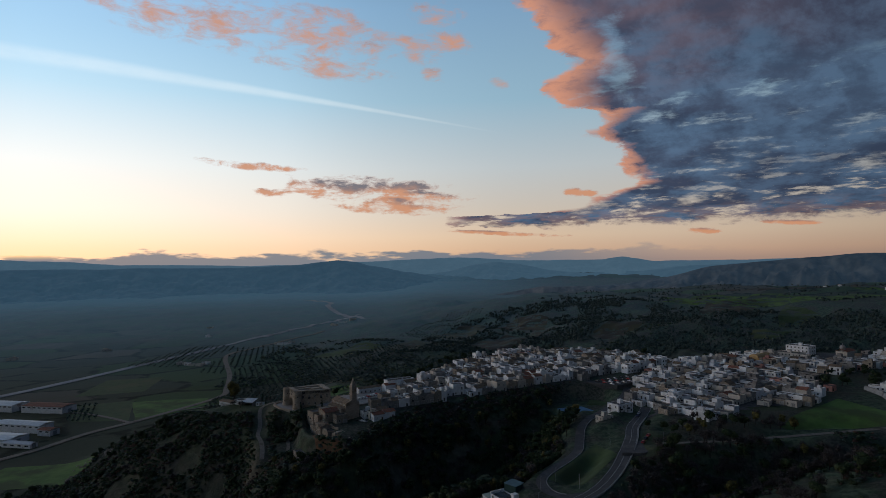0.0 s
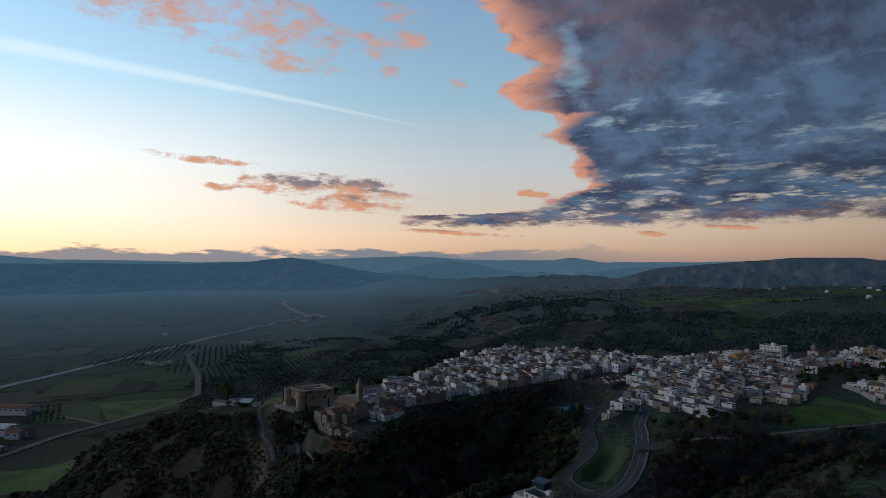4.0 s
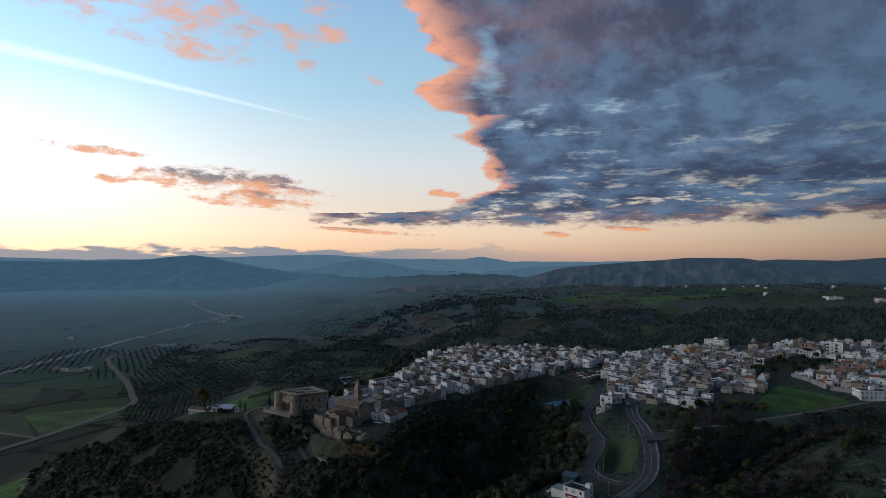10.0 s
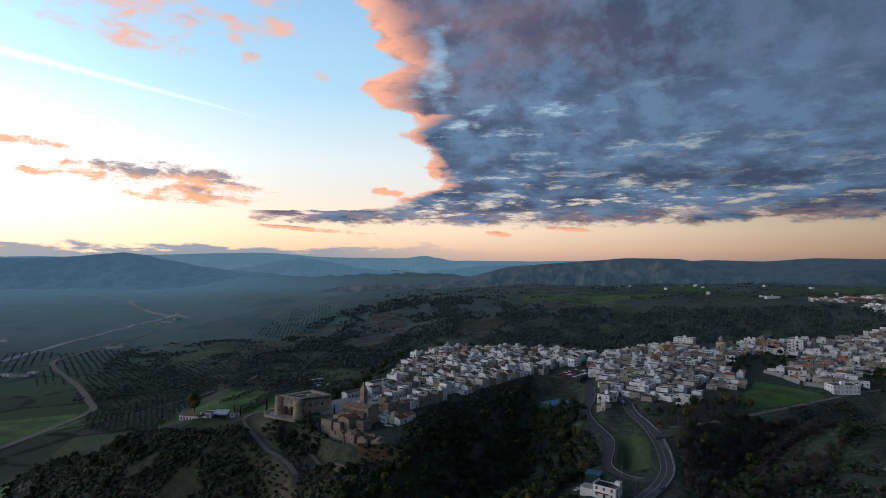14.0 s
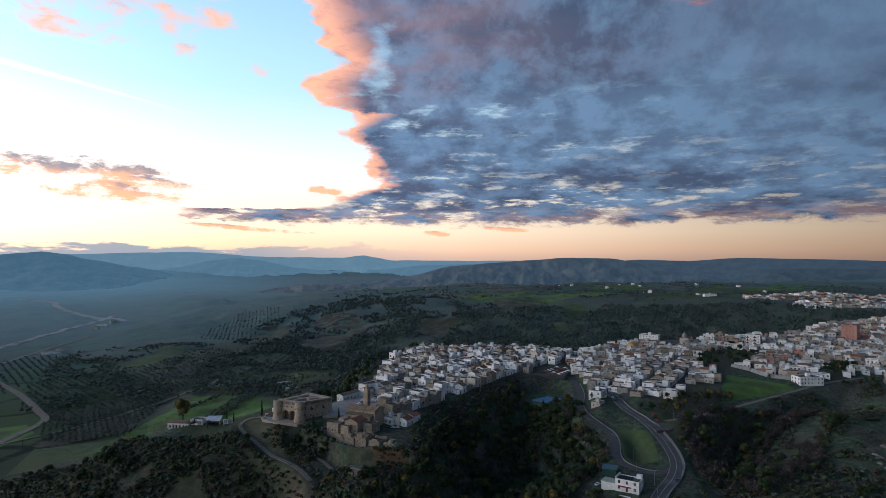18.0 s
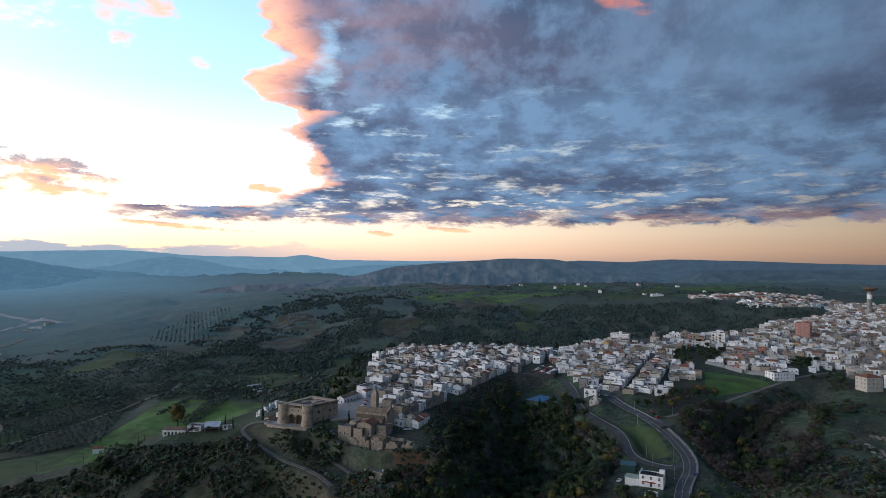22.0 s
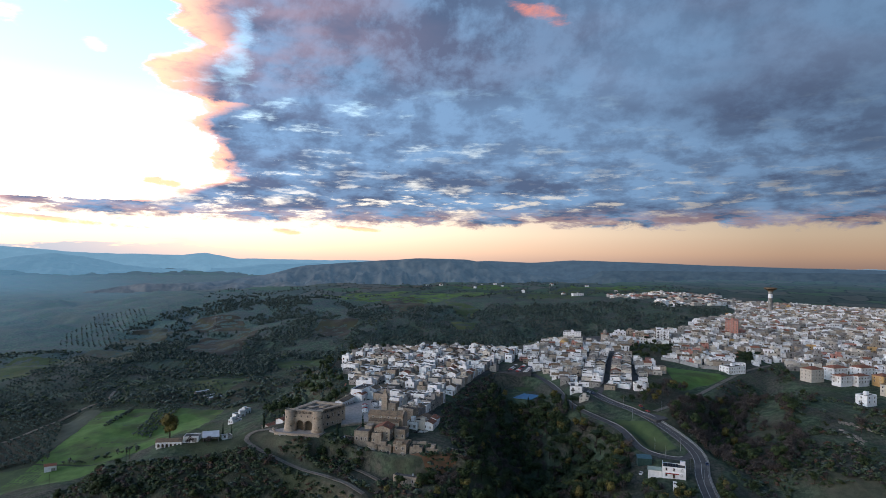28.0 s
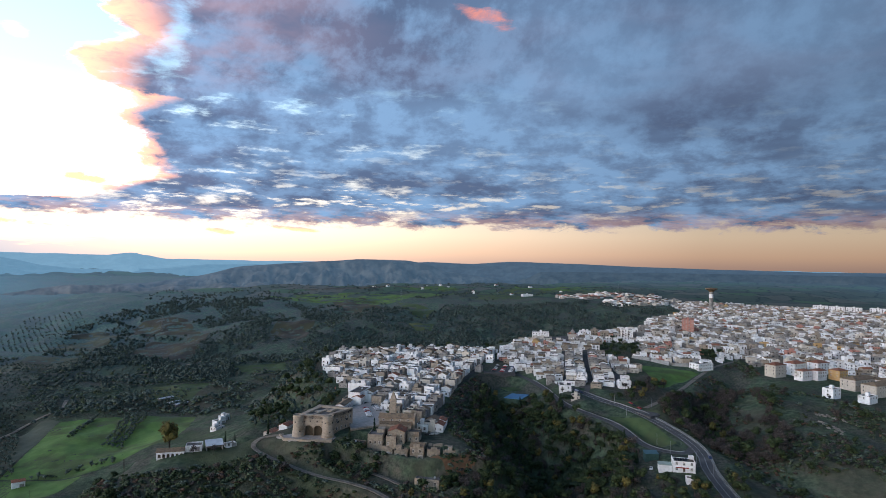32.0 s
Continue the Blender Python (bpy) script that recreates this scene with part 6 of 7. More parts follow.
yard = [(108, 372), (100, 354), (112, 352), (122, 362), (127, 370), (118, 378)]
tagged(new("road_layby", Geo().prism(yard, 88, 92.75, M_ASPHALT).mesh("road_layby")), "widened asphalt lay-by with parked cars", "road", kind="structure")
path, c_path = road_thing("road_path", PATH, 1.9, M_GRAVEL, "pale gravel path along the green slope", 0.2)
footpath, c_foot = road_thing("road_footpath", FOOTPATH, 1.1, M_GRAVEL, "narrow dirt path below the retaining wall", 0.2)
track, c_track = road_thing("road_track", TRACK, 1.4, M_GRAVEL, "pale dirt track round the castle hill", 0.25)
street, c_street = road_thing("road_street", [(p[0], p[1], gz(p[0], p[1])) for p in STREET], 2.3, M_ASPHALT, "straight asphalt street between the houses", 0.15, True)
M_PALE_ROAD = material("pale_worn_highway", (0.30, 0.31, 0.32), (0.22, 0.23, 0.24), 0.05, 0.85, 0.02, 2.0, (0.16, 0.165, 0.17), 0.02, 0.54, 0.66)
HIGHWAY = [(-760, 470, 33), (-640, 760, 33), (-561, 997, 33), (-460, 1370, 36), (-342, 1757, 44), (-271, 2010, 48)]
LANE = [(-410, 545, 33), (-388, 589, 33), (-373, 645, 33), (-349, 690, 33), (-318, 762, 33), (-296, 826, 33), (-308, 880, 33), (-340, 985, 34), (-412, 1175, 34), (-404, 1260, 35), (-372, 1360, 37), (-300, 1560, 40)]
LANE_EAST = [(-330, 742, 33), (-280, 766, 33), (-237, 795, 34), (-209, 816, 35), (-157, 872, 38), (-129, 900, 40), (-108, 948, 42)]
LANE_YARD = [(-349, 690, 33), (-380, 712, 33), (-430, 740, 33), (-470, 742, 33)]
RIVER = [(-235, 1850, 46), (-254, 1901, 46), (-339, 2050, 47), (-400, 2250, 50), (-450, 2420, 53), (-495, 2724, 60), (-640, 2900, 70)]
road_thing("road_highway", HIGHWAY, 7.5, M_PALE_ROAD, "straight pale highway through the valley", 0.7, True, 14)
for pts, half in ((LANE, 4.0), (LANE_EAST, 1.8), (LANE_YARD, 2.5)):
    road_thing("road_lane", pts, half, M_GRAVEL, "pale country lane across the valley fields", 0.6, True, 9)
M_WATER = material("pale_river_gravel", (0.20, 0.215, 0.23), (0.14, 0.155, 0.17), 0.02, 0.6)
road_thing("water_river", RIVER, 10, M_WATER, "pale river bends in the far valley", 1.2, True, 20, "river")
TRACK_N = [(60, 1010, 0), (75, 1050, 0), (110, 1075, 0), (118, 1110, 0)]
road_thing("road_trail", TRACK_N, 1.6, M_GRAVEL, "pale dirt trail on the far slope", 0.5, True, 8)

# guard rail on the outer side of the road
rail = thing("guard_rail", "long galvanised guard rail along the road's outer edge", "guard rail", pose(0, 0, 0))
side = [p for p in c_road if p.y < 372]
part("beam", ribbon(side, 4.45, 4.55, 1.25, M_STEEL, 0.32), rail)
for i in range(0, len(side) - 1, 1):
    a, b = side[i], side[i + 1]
    t = Vector((b.x - a.x, b.y - a.y)).normalized()
    part("post", Geo().box(-0.07, 0.07, -0.07, 0.07, -0.4, 1.2, M_STEEL) if i == 0 else bpy.data.meshes["post"], rail, m=pose(a.x - t.y * 4.65, a.y + t.x * 4.65, a.z))


def field(name, corners, mat, label, n=26, lift=0.18):
    """A field laid on the ground between four corners."""
    A, B, C, D = (Vector(p) for p in corners)
    u = np.linspace(0, 1, n)
    U, V = np.meshgrid(u, u, indexing="ij")
    wob = 0.012 * (vnoise(U * 6, V * 6, 5) - 0.5)
    X = (A.x * (1 - U) + B.x * U) * (1 - V) + (D.x * (1 - U) + C.x * U) * V
    Y = (A.y * (1 - U) + B.y * U) * (1 - V) + (D.y * (1 - U) + C.y * U) * V
    X, Y = X + wob * (B.x - A.x), Y + wob * (D.y - A.y)
    return tagged(grid_sheet(name, X, Y, ground_z(X, Y) + lift, mat), label, "field", "fields", "structure")


M_CROP = material("young_green_crop", (0.064, 0.130, 0.028), (0.094, 0.172, 0.040), 0.10, 0.95, 0.1, 1.0, (0.055, 0.082, 0.026), 0.03, 0.46, 0.62)
M_MEADOW = material("olive_green_meadow", (0.062, 0.094, 0.036), (0.044, 0.070, 0.028), 0.12, 0.95, 0.1, 1.0, (0.070, 0.085, 0.035), 0.02, 0.5, 0.62)
M_DULL = material("dull_grove_grass", (0.062, 0.074, 0.050), (0.082, 0.092, 0.062), 0.1, 0.95, 0.1, 1.0, (0.06, 0.06, 0.045), 0.02, 0.5, 0.62)
M_PLOUGH = material("brown_ploughed_earth", (0.060, 0.056, 0.045), (0.046, 0.043, 0.035), 0.2, 0.97, 0.1, 1.0, (0.060, 0.062, 0.035), 0.02, 0.5, 0.62)
FIELDS = [
        ([(-222, 707), (-145, 842), (-99, 812), (-180, 662)], M_CROP, "bright green winter crop below the spur"),
        ([(-180, 662), (-99, 812), (-54, 746), (-108, 668)], M_CROP, "bright green sloping field behind the farm"),
        ([(-226, 706), (-205, 790), (-156, 860), (-145, 842)], M_DULL, "dull fallow strip beside the crop"),
        ([(-262, 650), (-218, 630), (-182, 660), (-224, 704)], M_CROP, "green field strip below the eroded slope"),
        ([(-300, 640), (-232, 655), (-212, 700), (-290, 712)], M_MEADOW, "green meadow on the valley edge"),
        ([(-344, 692), (-298, 775), (-310, 818), (-402, 800)], M_CROP, "green valley field beside the lane"),
        ([(-420, 700), (-356, 700), (-404, 812), (-470, 780)], M_MEADOW, "green valley field with olive rows"),
        ([(-385, 480), (-300, 490), (-296, 552), (-380, 540)], M_CROP, "green field at the hill's foot"),
        ([(-500, 840), (-420, 870), (-440, 980), (-520, 960)], M_MEADOW, "dull green valley field"),
        ([(520, 1040), (572, 1015), (520, 975), (490, 1000)], M_MEADOW, "small green clearing on the slope"),
        ([(95, 1380), (205, 1265), (235, 1385), (180, 1455)], M_PLOUGH, "brown field on the slope's shoulder"),
        ([(500, 1420), (640, 1270), (1060, 1290), (1080, 1520)], M_CROP, "wide green field on the table-land"),
        ([(840, 1190), (960, 1080), (1180, 1150), (1100, 1260)], M_MEADOW, "green field on the table-land"),
        ([(1150, 1400), (1400, 1150), (1700, 1200), (1600, 1500)], M_MEADOW, "green field on the far table-land"),
        ([(214, 400), (244, 386), (300, 392), (284, 450)], M_CROP, "green grassy bowl under the retaining walls"),
        ([(54, 334), (70, 322), (98, 356), (92, 384)], M_MEADOW, "green verge between the two roads"),
        ([(-60, 850), (-20, 830), (40, 900), (-20, 930)], M_MEADOW, "small meadow in the north valley"),
        ([(60, 760), (120, 770), (150, 830), (80, 830)], M_MEADOW, "small green clearing behind the town"),
        ([(31, 1160), (120, 1300), (215, 1250), (90, 1080)], M_PLOUGH, "pale brown bare shoulder among the woods"),
        ([(108, 980), (186, 962), (150, 895), (100, 930)], M_MEADOW, "small green field in the gorge's mouth"),
        ([(582, 1369), (700, 1385), (600, 1200), (465, 1150)], M_PLOUGH, "brown field at the table-land's edge"),
        ([(574, 1640), (914, 1673), (860, 1540), (620, 1480)], M_CROP, "long green field on the table-land"),
        ([(823, 1850), (1368, 2000), (1250, 1780), (900, 1720)], M_PLOUGH, "reddish brown ploughed field on the table-land"),
        ([(1114, 1698), (1400, 1720), (1300, 1560), (1130, 1540)], M_CROP, "green field on the table-land"),
        ([(1500, 1560), (1900, 1480), (1840, 1330), (1560, 1380)], M_CROP, "green field on the far table-land"),
        ([(1240, 1130), (1500, 1080), (1460, 1010), (1260, 1060)], M_MEADOW, "green field beside the outlying village"),
        ([(697, 1260), (690, 1130), (563, 1042), (621, 1151)], M_MEADOW, "olive-green clearing in the gorge woods"),
        ([(-150, 1180), (-60, 1290), (10, 1220), (-70, 1120)], M_DULL, "dull green grove floor on the slope"),
        ([(-40, 1330), (60, 1440), (120, 1390), (30, 1290)], M_DULL, "dull green grove floor on the slope"),
        ([(240, 1110), (320, 1190), (370, 1140), (300, 1070)], M_PLOUGH, "small brown field among the woods"),
        ([(-250, 1120), (-170, 1260), (-110, 1220), (-180, 1100)], M_MEADOW, "green strip among the olive groves"),
        ([(300, 880), (350, 930), (400, 900), (345, 850)], M_DULL, "bare clearing in the gorge"),
]
for corners, mat, label in FIELDS:
    field("field", corners, mat, label)
pitch = tagged(new("football_pitch", Geo().prism([(112, 492), (132, 484), (140, 502), (120, 512)], 86, 89.5, M_MEADOW).mesh("football_pitch")), "small green football pitch below the car park", "pitch")
court = tagged(new("tennis_court", Geo().prism([(92, 464), (112, 470), (106, 484), (86, 478)], 86, 89.4, M_BLUE).mesh("tennis_court")), "blue hard court among the trees", "court")
park = [(116, 524), (140, 505), (160, 520), (172, 540), (148, 552)]
tagged(new("pavement_car_park", Geo().prism(park, 94, 101.0, M_ASPHALT).mesh("pavement_car_park")), "asphalt car park at the town's neck", "car park", kind="structure")

# ---------------------------------------------------------------- trees, olives and scrub


def leaf_material(name, a, b, island=True):
    m = material(name, a, b, 0.35, 0.8, vary=0.35, island=island)
    m.node_tree.nodes["Principled BSDF"].inputs["Specular IOR Level"].default_value = 0.15
    return m


M_BARK = material("dark_bark", (0.045, 0.035, 0.026), (0.028, 0.022, 0.017), 2.0, 0.95)
# wood: haze put into the far trees' leaf colour as a paler, bluer green
M_LEAF = {"oak": leaf_material("dark_green_leaves", (0.020, 0.034, 0.014), (0.040, 0.054, 0.022)), "wood": leaf_material("far_wood_leaves_haze_tint", (0.036, 0.056, 0.050), (0.062, 0.084, 0.072)), "pine": leaf_material("pine_needles", (0.012, 0.024, 0.013), (0.026, 0.042, 0.021)),
          "olive": leaf_material("olive_leaves", (0.056, 0.080, 0.066), (0.086, 0.110, 0.088)), "gold": leaf_material("autumn_leaves", (0.11, 0.090, 0.026), (0.066, 0.062, 0.022)),
          "bare": leaf_material("bare_twigs", (0.074, 0.062, 0.056), (0.048, 0.041, 0.038)), "rust": leaf_material("rusty_scrub", (0.095, 0.058, 0.040), (0.066, 0.046, 0.033)), "scrub": leaf_material("scrub_leaves", (0.040, 0.060, 0.034), (0.070, 0.090, 0.052))}


def lump():
    """The corners and faces of a regular twenty-sided lump."""
    bm = bmesh.new()
    bmesh.ops.create_icosphere(bm, subdivisions=1, radius=1.0)
    out = [tuple(q.co) for q in bm.verts], [tuple(q.index for q in t.verts) for t in bm.faces]
    bm.free()
    return out


LUMP_V, LUMP_F = lump()


def crown_shape(rng, n, rx, rz, z0, leaf, lobes=7, cone=False, flat=1.0, core=0.86):
    """Several uneven lobes of a crown, with leaf sprays of two triangles scattered over them."""
    cs = []
    for i in range(lobes):
        t = (i + 0.5) / lobes
        if cone:
            r = rx * (1.05 - t) ** 0.8
            cs.append((rng.uniform(-0.2, 0.2) * r, rng.uniform(-0.2, 0.2) * r, z0 + rz * 2 * t, r * 0.9, rz * 0.32))
        else:
            a, q = rng.uniform(0, 6.28), rng.uniform(0.1, 0.62)
            cs.append((rx * q * math.cos(a), rx * q * math.sin(a), z0 + rz * rng.uniform(0.5, 1.5), rx * rng.uniform(0.38, 0.62), rz * rng.uniform(0.34, 0.6) * flat))
    v, f = [], []
    for cx, cy, cz, r, h in cs:
        n0 = len(v)
        for p in LUMP_V:
            q = core * rng.uniform(0.80, 1.16)
            v.append((cx + p[0] * r * q, cy + p[1] * r * q, cz + p[2] * h * q))
        f += [tuple(n0 + i for i in t) for t in LUMP_F]
    for k in range(n):
        cx, cy, cz, r, h = rng.choice(cs)
        a, b = rng.uniform(0, 6.28), math.asin(rng.uniform(-0.75, 1.0))
        s = rng.uniform(0.72, 1.08)
        p = Vector((cx + r * s * math.cos(a) * math.cos(b), cy + r * s * math.sin(a) * math.cos(b), cz + h * s * math.sin(b)))
        e = Euler((rng.uniform(-0.9, 0.9), rng.uniform(-0.9, 0.9), rng.uniform(0, 6.28))).to_matrix()
        q = leaf * rng.uniform(0.6, 1.3)
        n0 = len(v)
        v += [tuple(p + e @ Vector(c)) for c in ((-q, -0.45 * q, 0), (0.1 * q, -0.6 * q, 0.12 * q), (q, 0.05 * q, 0), (0.05 * q, 0.65 * q, 0.15 * q))]
        f += [(n0, n0 + 1, n0 + 3), (n0 + 1, n0 + 2, n0 + 3)]
    return v, f


def trunk_shape(rng, h, r, spread, limbs=5):
    g = Geo()
    rings = [(r * 1.5, -0.6), (r, 0.5), (r * 0.8, h * 0.5), (r * 0.45, h)]
    g.lathe(0, 0, rings, M_BARK, 6)
    for i in range(limbs):
        a = i * 6.28 / limbs + rng.uniform(-0.4, 0.4)
        z = h * rng.uniform(0.35, 0.8)
        e = Vector((math.cos(a) * spread, math.sin(a) * spread, z + spread * rng.uniform(0.5, 1.1)))
        s, w = Vector((0, 0, z)), r * 0.42
        side_v = Vector((-math.sin(a), math.cos(a), 0)) * w
        g.add([tuple(s + side_v), tuple(s - side_v), tuple(s + Vector((0, 0, w))), tuple(e)], [(0, 1, 3), (1, 2, 3), (2, 0, 3)], M_BARK)
    return g


class Proto:
    """A kind of tree: a trunk mesh, a crown mesh and the arrays of both for joined woods."""

    def __init__(self, seed, kind, h, r, rz, leaf, n, trunk=0.25, **kw):
        rng = random.Random(seed)
        z0 = h - 2 * rz
        v, f = crown_shape(rng, n, r, rz, z0, leaf, **kw)
        self.crown = Geo().add(v, f, M_LEAF[kind]).mesh("crown")
        tg = trunk_shape(rng, max(z0 + rz * 0.8, 0.6), trunk, r * 0.55)
        self.trunk = tg.mesh("trunk")
        self.v, self.f, self.kind = np.array(v), np.array(f), kind
        self.tv = np.array(tg.v)
        self.tf = np.array([t for q in tg.f for t in ([q] if len(q) == 3 else [(q[0], q[i], q[i + 1]) for i in range(1, len(q) - 1)])])


OAKS = [Proto(s, "oak", 8.5 + s, 3.6 + 0.3 * s, 3.2, 0.50, 380, lobes=10) for s in range(3)]
PINES = [Proto(10 + s, "pine", 12 + 2 * s, 2.9, 5.2 + s, 0.50, 380, cone=True, lobes=10) for s in range(3)]
STONE_PINES = [Proto(20 + s, "pine", 11, 5.0, 2.0, 0.50, 380, flat=0.7, lobes=10) for s in range(2)]
CYPRESS = [Proto(24, "pine", 10, 1.0, 4.6, 0.42, 300, 0.15, cone=True, lobes=10)]
GOLDS = [Proto(30 + s, "gold", 9 + s, 3.2, 3.3, 0.44, 380, lobes=10) for s in range(2)]
BARES = [Proto(40 + s, "bare", 8 + s, 3.4, 2.9, 0.34, 420, 0.22, core=0.45) for s in range(2)]
OLIVES = [Proto(50 + s, "olive", 4.0, 2.2, 1.4, 0.5, 40, 0.2, lobes=5) for s in range(3)]
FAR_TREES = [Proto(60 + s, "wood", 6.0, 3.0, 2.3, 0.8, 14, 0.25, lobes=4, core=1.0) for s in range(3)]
BUSHES = [Proto(70 + s, k, 2.2, 1.7, 0.95, 0.42, 26, 0.08, lobes=4, core=0.95) for s, k in enumerate(("scrub", "scrub", "oak", "scrub", "rust", "bare", "olive", "scrub", "oak", "scrub"))]
LABELS = {"oak": "dark green broadleaf tree on the slope", "pine": "tall dark pine in the ravine", "gold": "tree in yellowing autumn leaf", "bare": "bare grey-brown winter tree"}


def tree(proto, x, y, s, rng, label="", group="trees of the ravine"):
    ob = thing("tree", label or LABELS[proto.kind], "tree", pose(x, y, gz(x, y) - 0.2, 0, 0, rng.uniform(0, 360)) @ Matrix.Diagonal((s, s, s * rng.uniform(0.9, 1.15), 1)), group)
    part("trunk", proto.trunk, ob)
    part("crown", proto.crown, ob)
    return ob


def scatter(name, protos, places, label, category, rng, smin, smax, trunks=True):
    """Many plants joined into one mesh."""
    if not places:
        return
    P = np.array(places)
    Z = ground_z(P[:, 0], P[:, 1])
    V, F, MI, mats, off = [], [], [], [], 0
    for (x, y), z in zip(places, Z):
        pr = rng.choice(protos)
        s, a = rng.uniform(smin, smax), rng.uniform(0, 6.28)
        c, q = math.cos(a) * s, math.sin(a) * s
        for v, f, mat in ((pr.v, pr.f, M_LEAF[pr.kind]),) + (((pr.tv, pr.tf, M_BARK),) if trunks else ()):
            if mat not in mats:
                mats.append(mat)
            V.append(np.stack([v[:, 0] * c - v[:, 1] * q + x, v[:, 0] * q + v[:, 1] * c + y, v[:, 2] * s + z - 0.15], 1))
            F.append(f + off)
            MI.append(np.full(len(f), mats.index(mat)))
            off += len(v)
    V, F, MI = np.concatenate(V), np.concatenate(F), np.concatenate(MI)
    me = bpy.data.meshes.new(name)
    me.vertices.add(len(V))
    me.vertices.foreach_set("co", V.ravel())
    me.loops.add(F.size)
    me.loops.foreach_set("vertex_index", F.ravel())
    me.polygons.add(len(F))
    me.polygons.foreach_set("loop_start", np.arange(0, F.size, 3))
    me.polygons.foreach_set("material_index", MI)
    for m in mats:
        me.materials.append(m)
    me.update(calc_edges=True)
    return tagged(new(name, me), label, category, kind="stuff")


def off_roads(x, y, wide=5.0):
    for pts in (ROAD, BRANCH, PATH, TRACK, LANE, LANE_EAST):
        if near_line(x, y, pts, wide):
            return False
    return True


RAVINE = [(-92, 388), (-58, 404), (-44, 424), (0, 467), (58, 501), (108, 522), (84, 502), (80, 470), (90, 458), (94, 440), (84, 418), (74, 386), (60, 362), (44, 338), (22, 328), (-20, 300), (-70, 320), (-110, 350)]
EAST_RAVINE = [(112, 348), (130, 360), (160, 364), (212, 366), (235, 350), (215, 310), (170, 285), (120, 262), (80, 262), (70, 290), (96, 325)]
SOLID = [[(-130, 500), (-132, 470), (-116, 454), (-105, 459), (-103, 445), (-99, 428), (-95, 415), (-86, 402), (-72, 391), (-58, 390), (-46, 426), (0, 468), (58, 502), (-40, 560), (-90, 500)], [(8, 284), (34, 290), (48, 318), (32, 334), (14, 318)], [(84, 460), (116, 466), (140, 500), (120, 514), (100, 490)], [(-200, 512), (-150, 495), (-144, 512), (-190, 532)], [(-100, 408), (-98, 386), (-80, 388), (-84, 408)]]

SOLID_FIELDS = [f[0] for f in FIELDS]
CLEARINGS = [[(110, 280), (150, 316), (240, 336), (180, 292)], [(150, 250), (190, 290), (276, 306), (230, 262)]]


def open_ground(x, y):
    return off_roads(x, y) and not any(inside(x, y, p) for p in SOLID + SOLID_FIELDS) and not (any(inside(x, y, p) for p in CLEARINGS) and vnoise(np.array(x / 7.0), np.array(y / 7.0), 5) < 0.72)


def points_in(poly, n, rng, test=None, gap=0.0):
    xs, ys = [p[0] for p in poly], [p[1] for p in poly]
    out, tries = [], 0
    while len(out) < n and tries < n * 30:
        tries += 1
        x, y = rng.uniform(min(xs), max(xs)), rng.uniform(min(ys), max(ys))
        if inside(x, y, poly) and (test is None or test(x, y)) and (not gap or all((x - a) ** 2 + (y - b) ** 2 > gap * gap for a, b in out)):
            out.append((x, y))
    return out


def unfarmed(x, y):
    return not any(inside(x, y, f[0]) for f in FIELDS)


def clump(x, y, size, k, part_of):
    """Whether a plant grows here: clumps of a size, ragged at their edges."""
    return 0.62 * vnoise(np.array(x / size), np.array(y / size), k) + 0.38 * vnoise(np.array(x / size * 3.1), np.array(y / size * 3.1), k + 1) > 1 - part_of


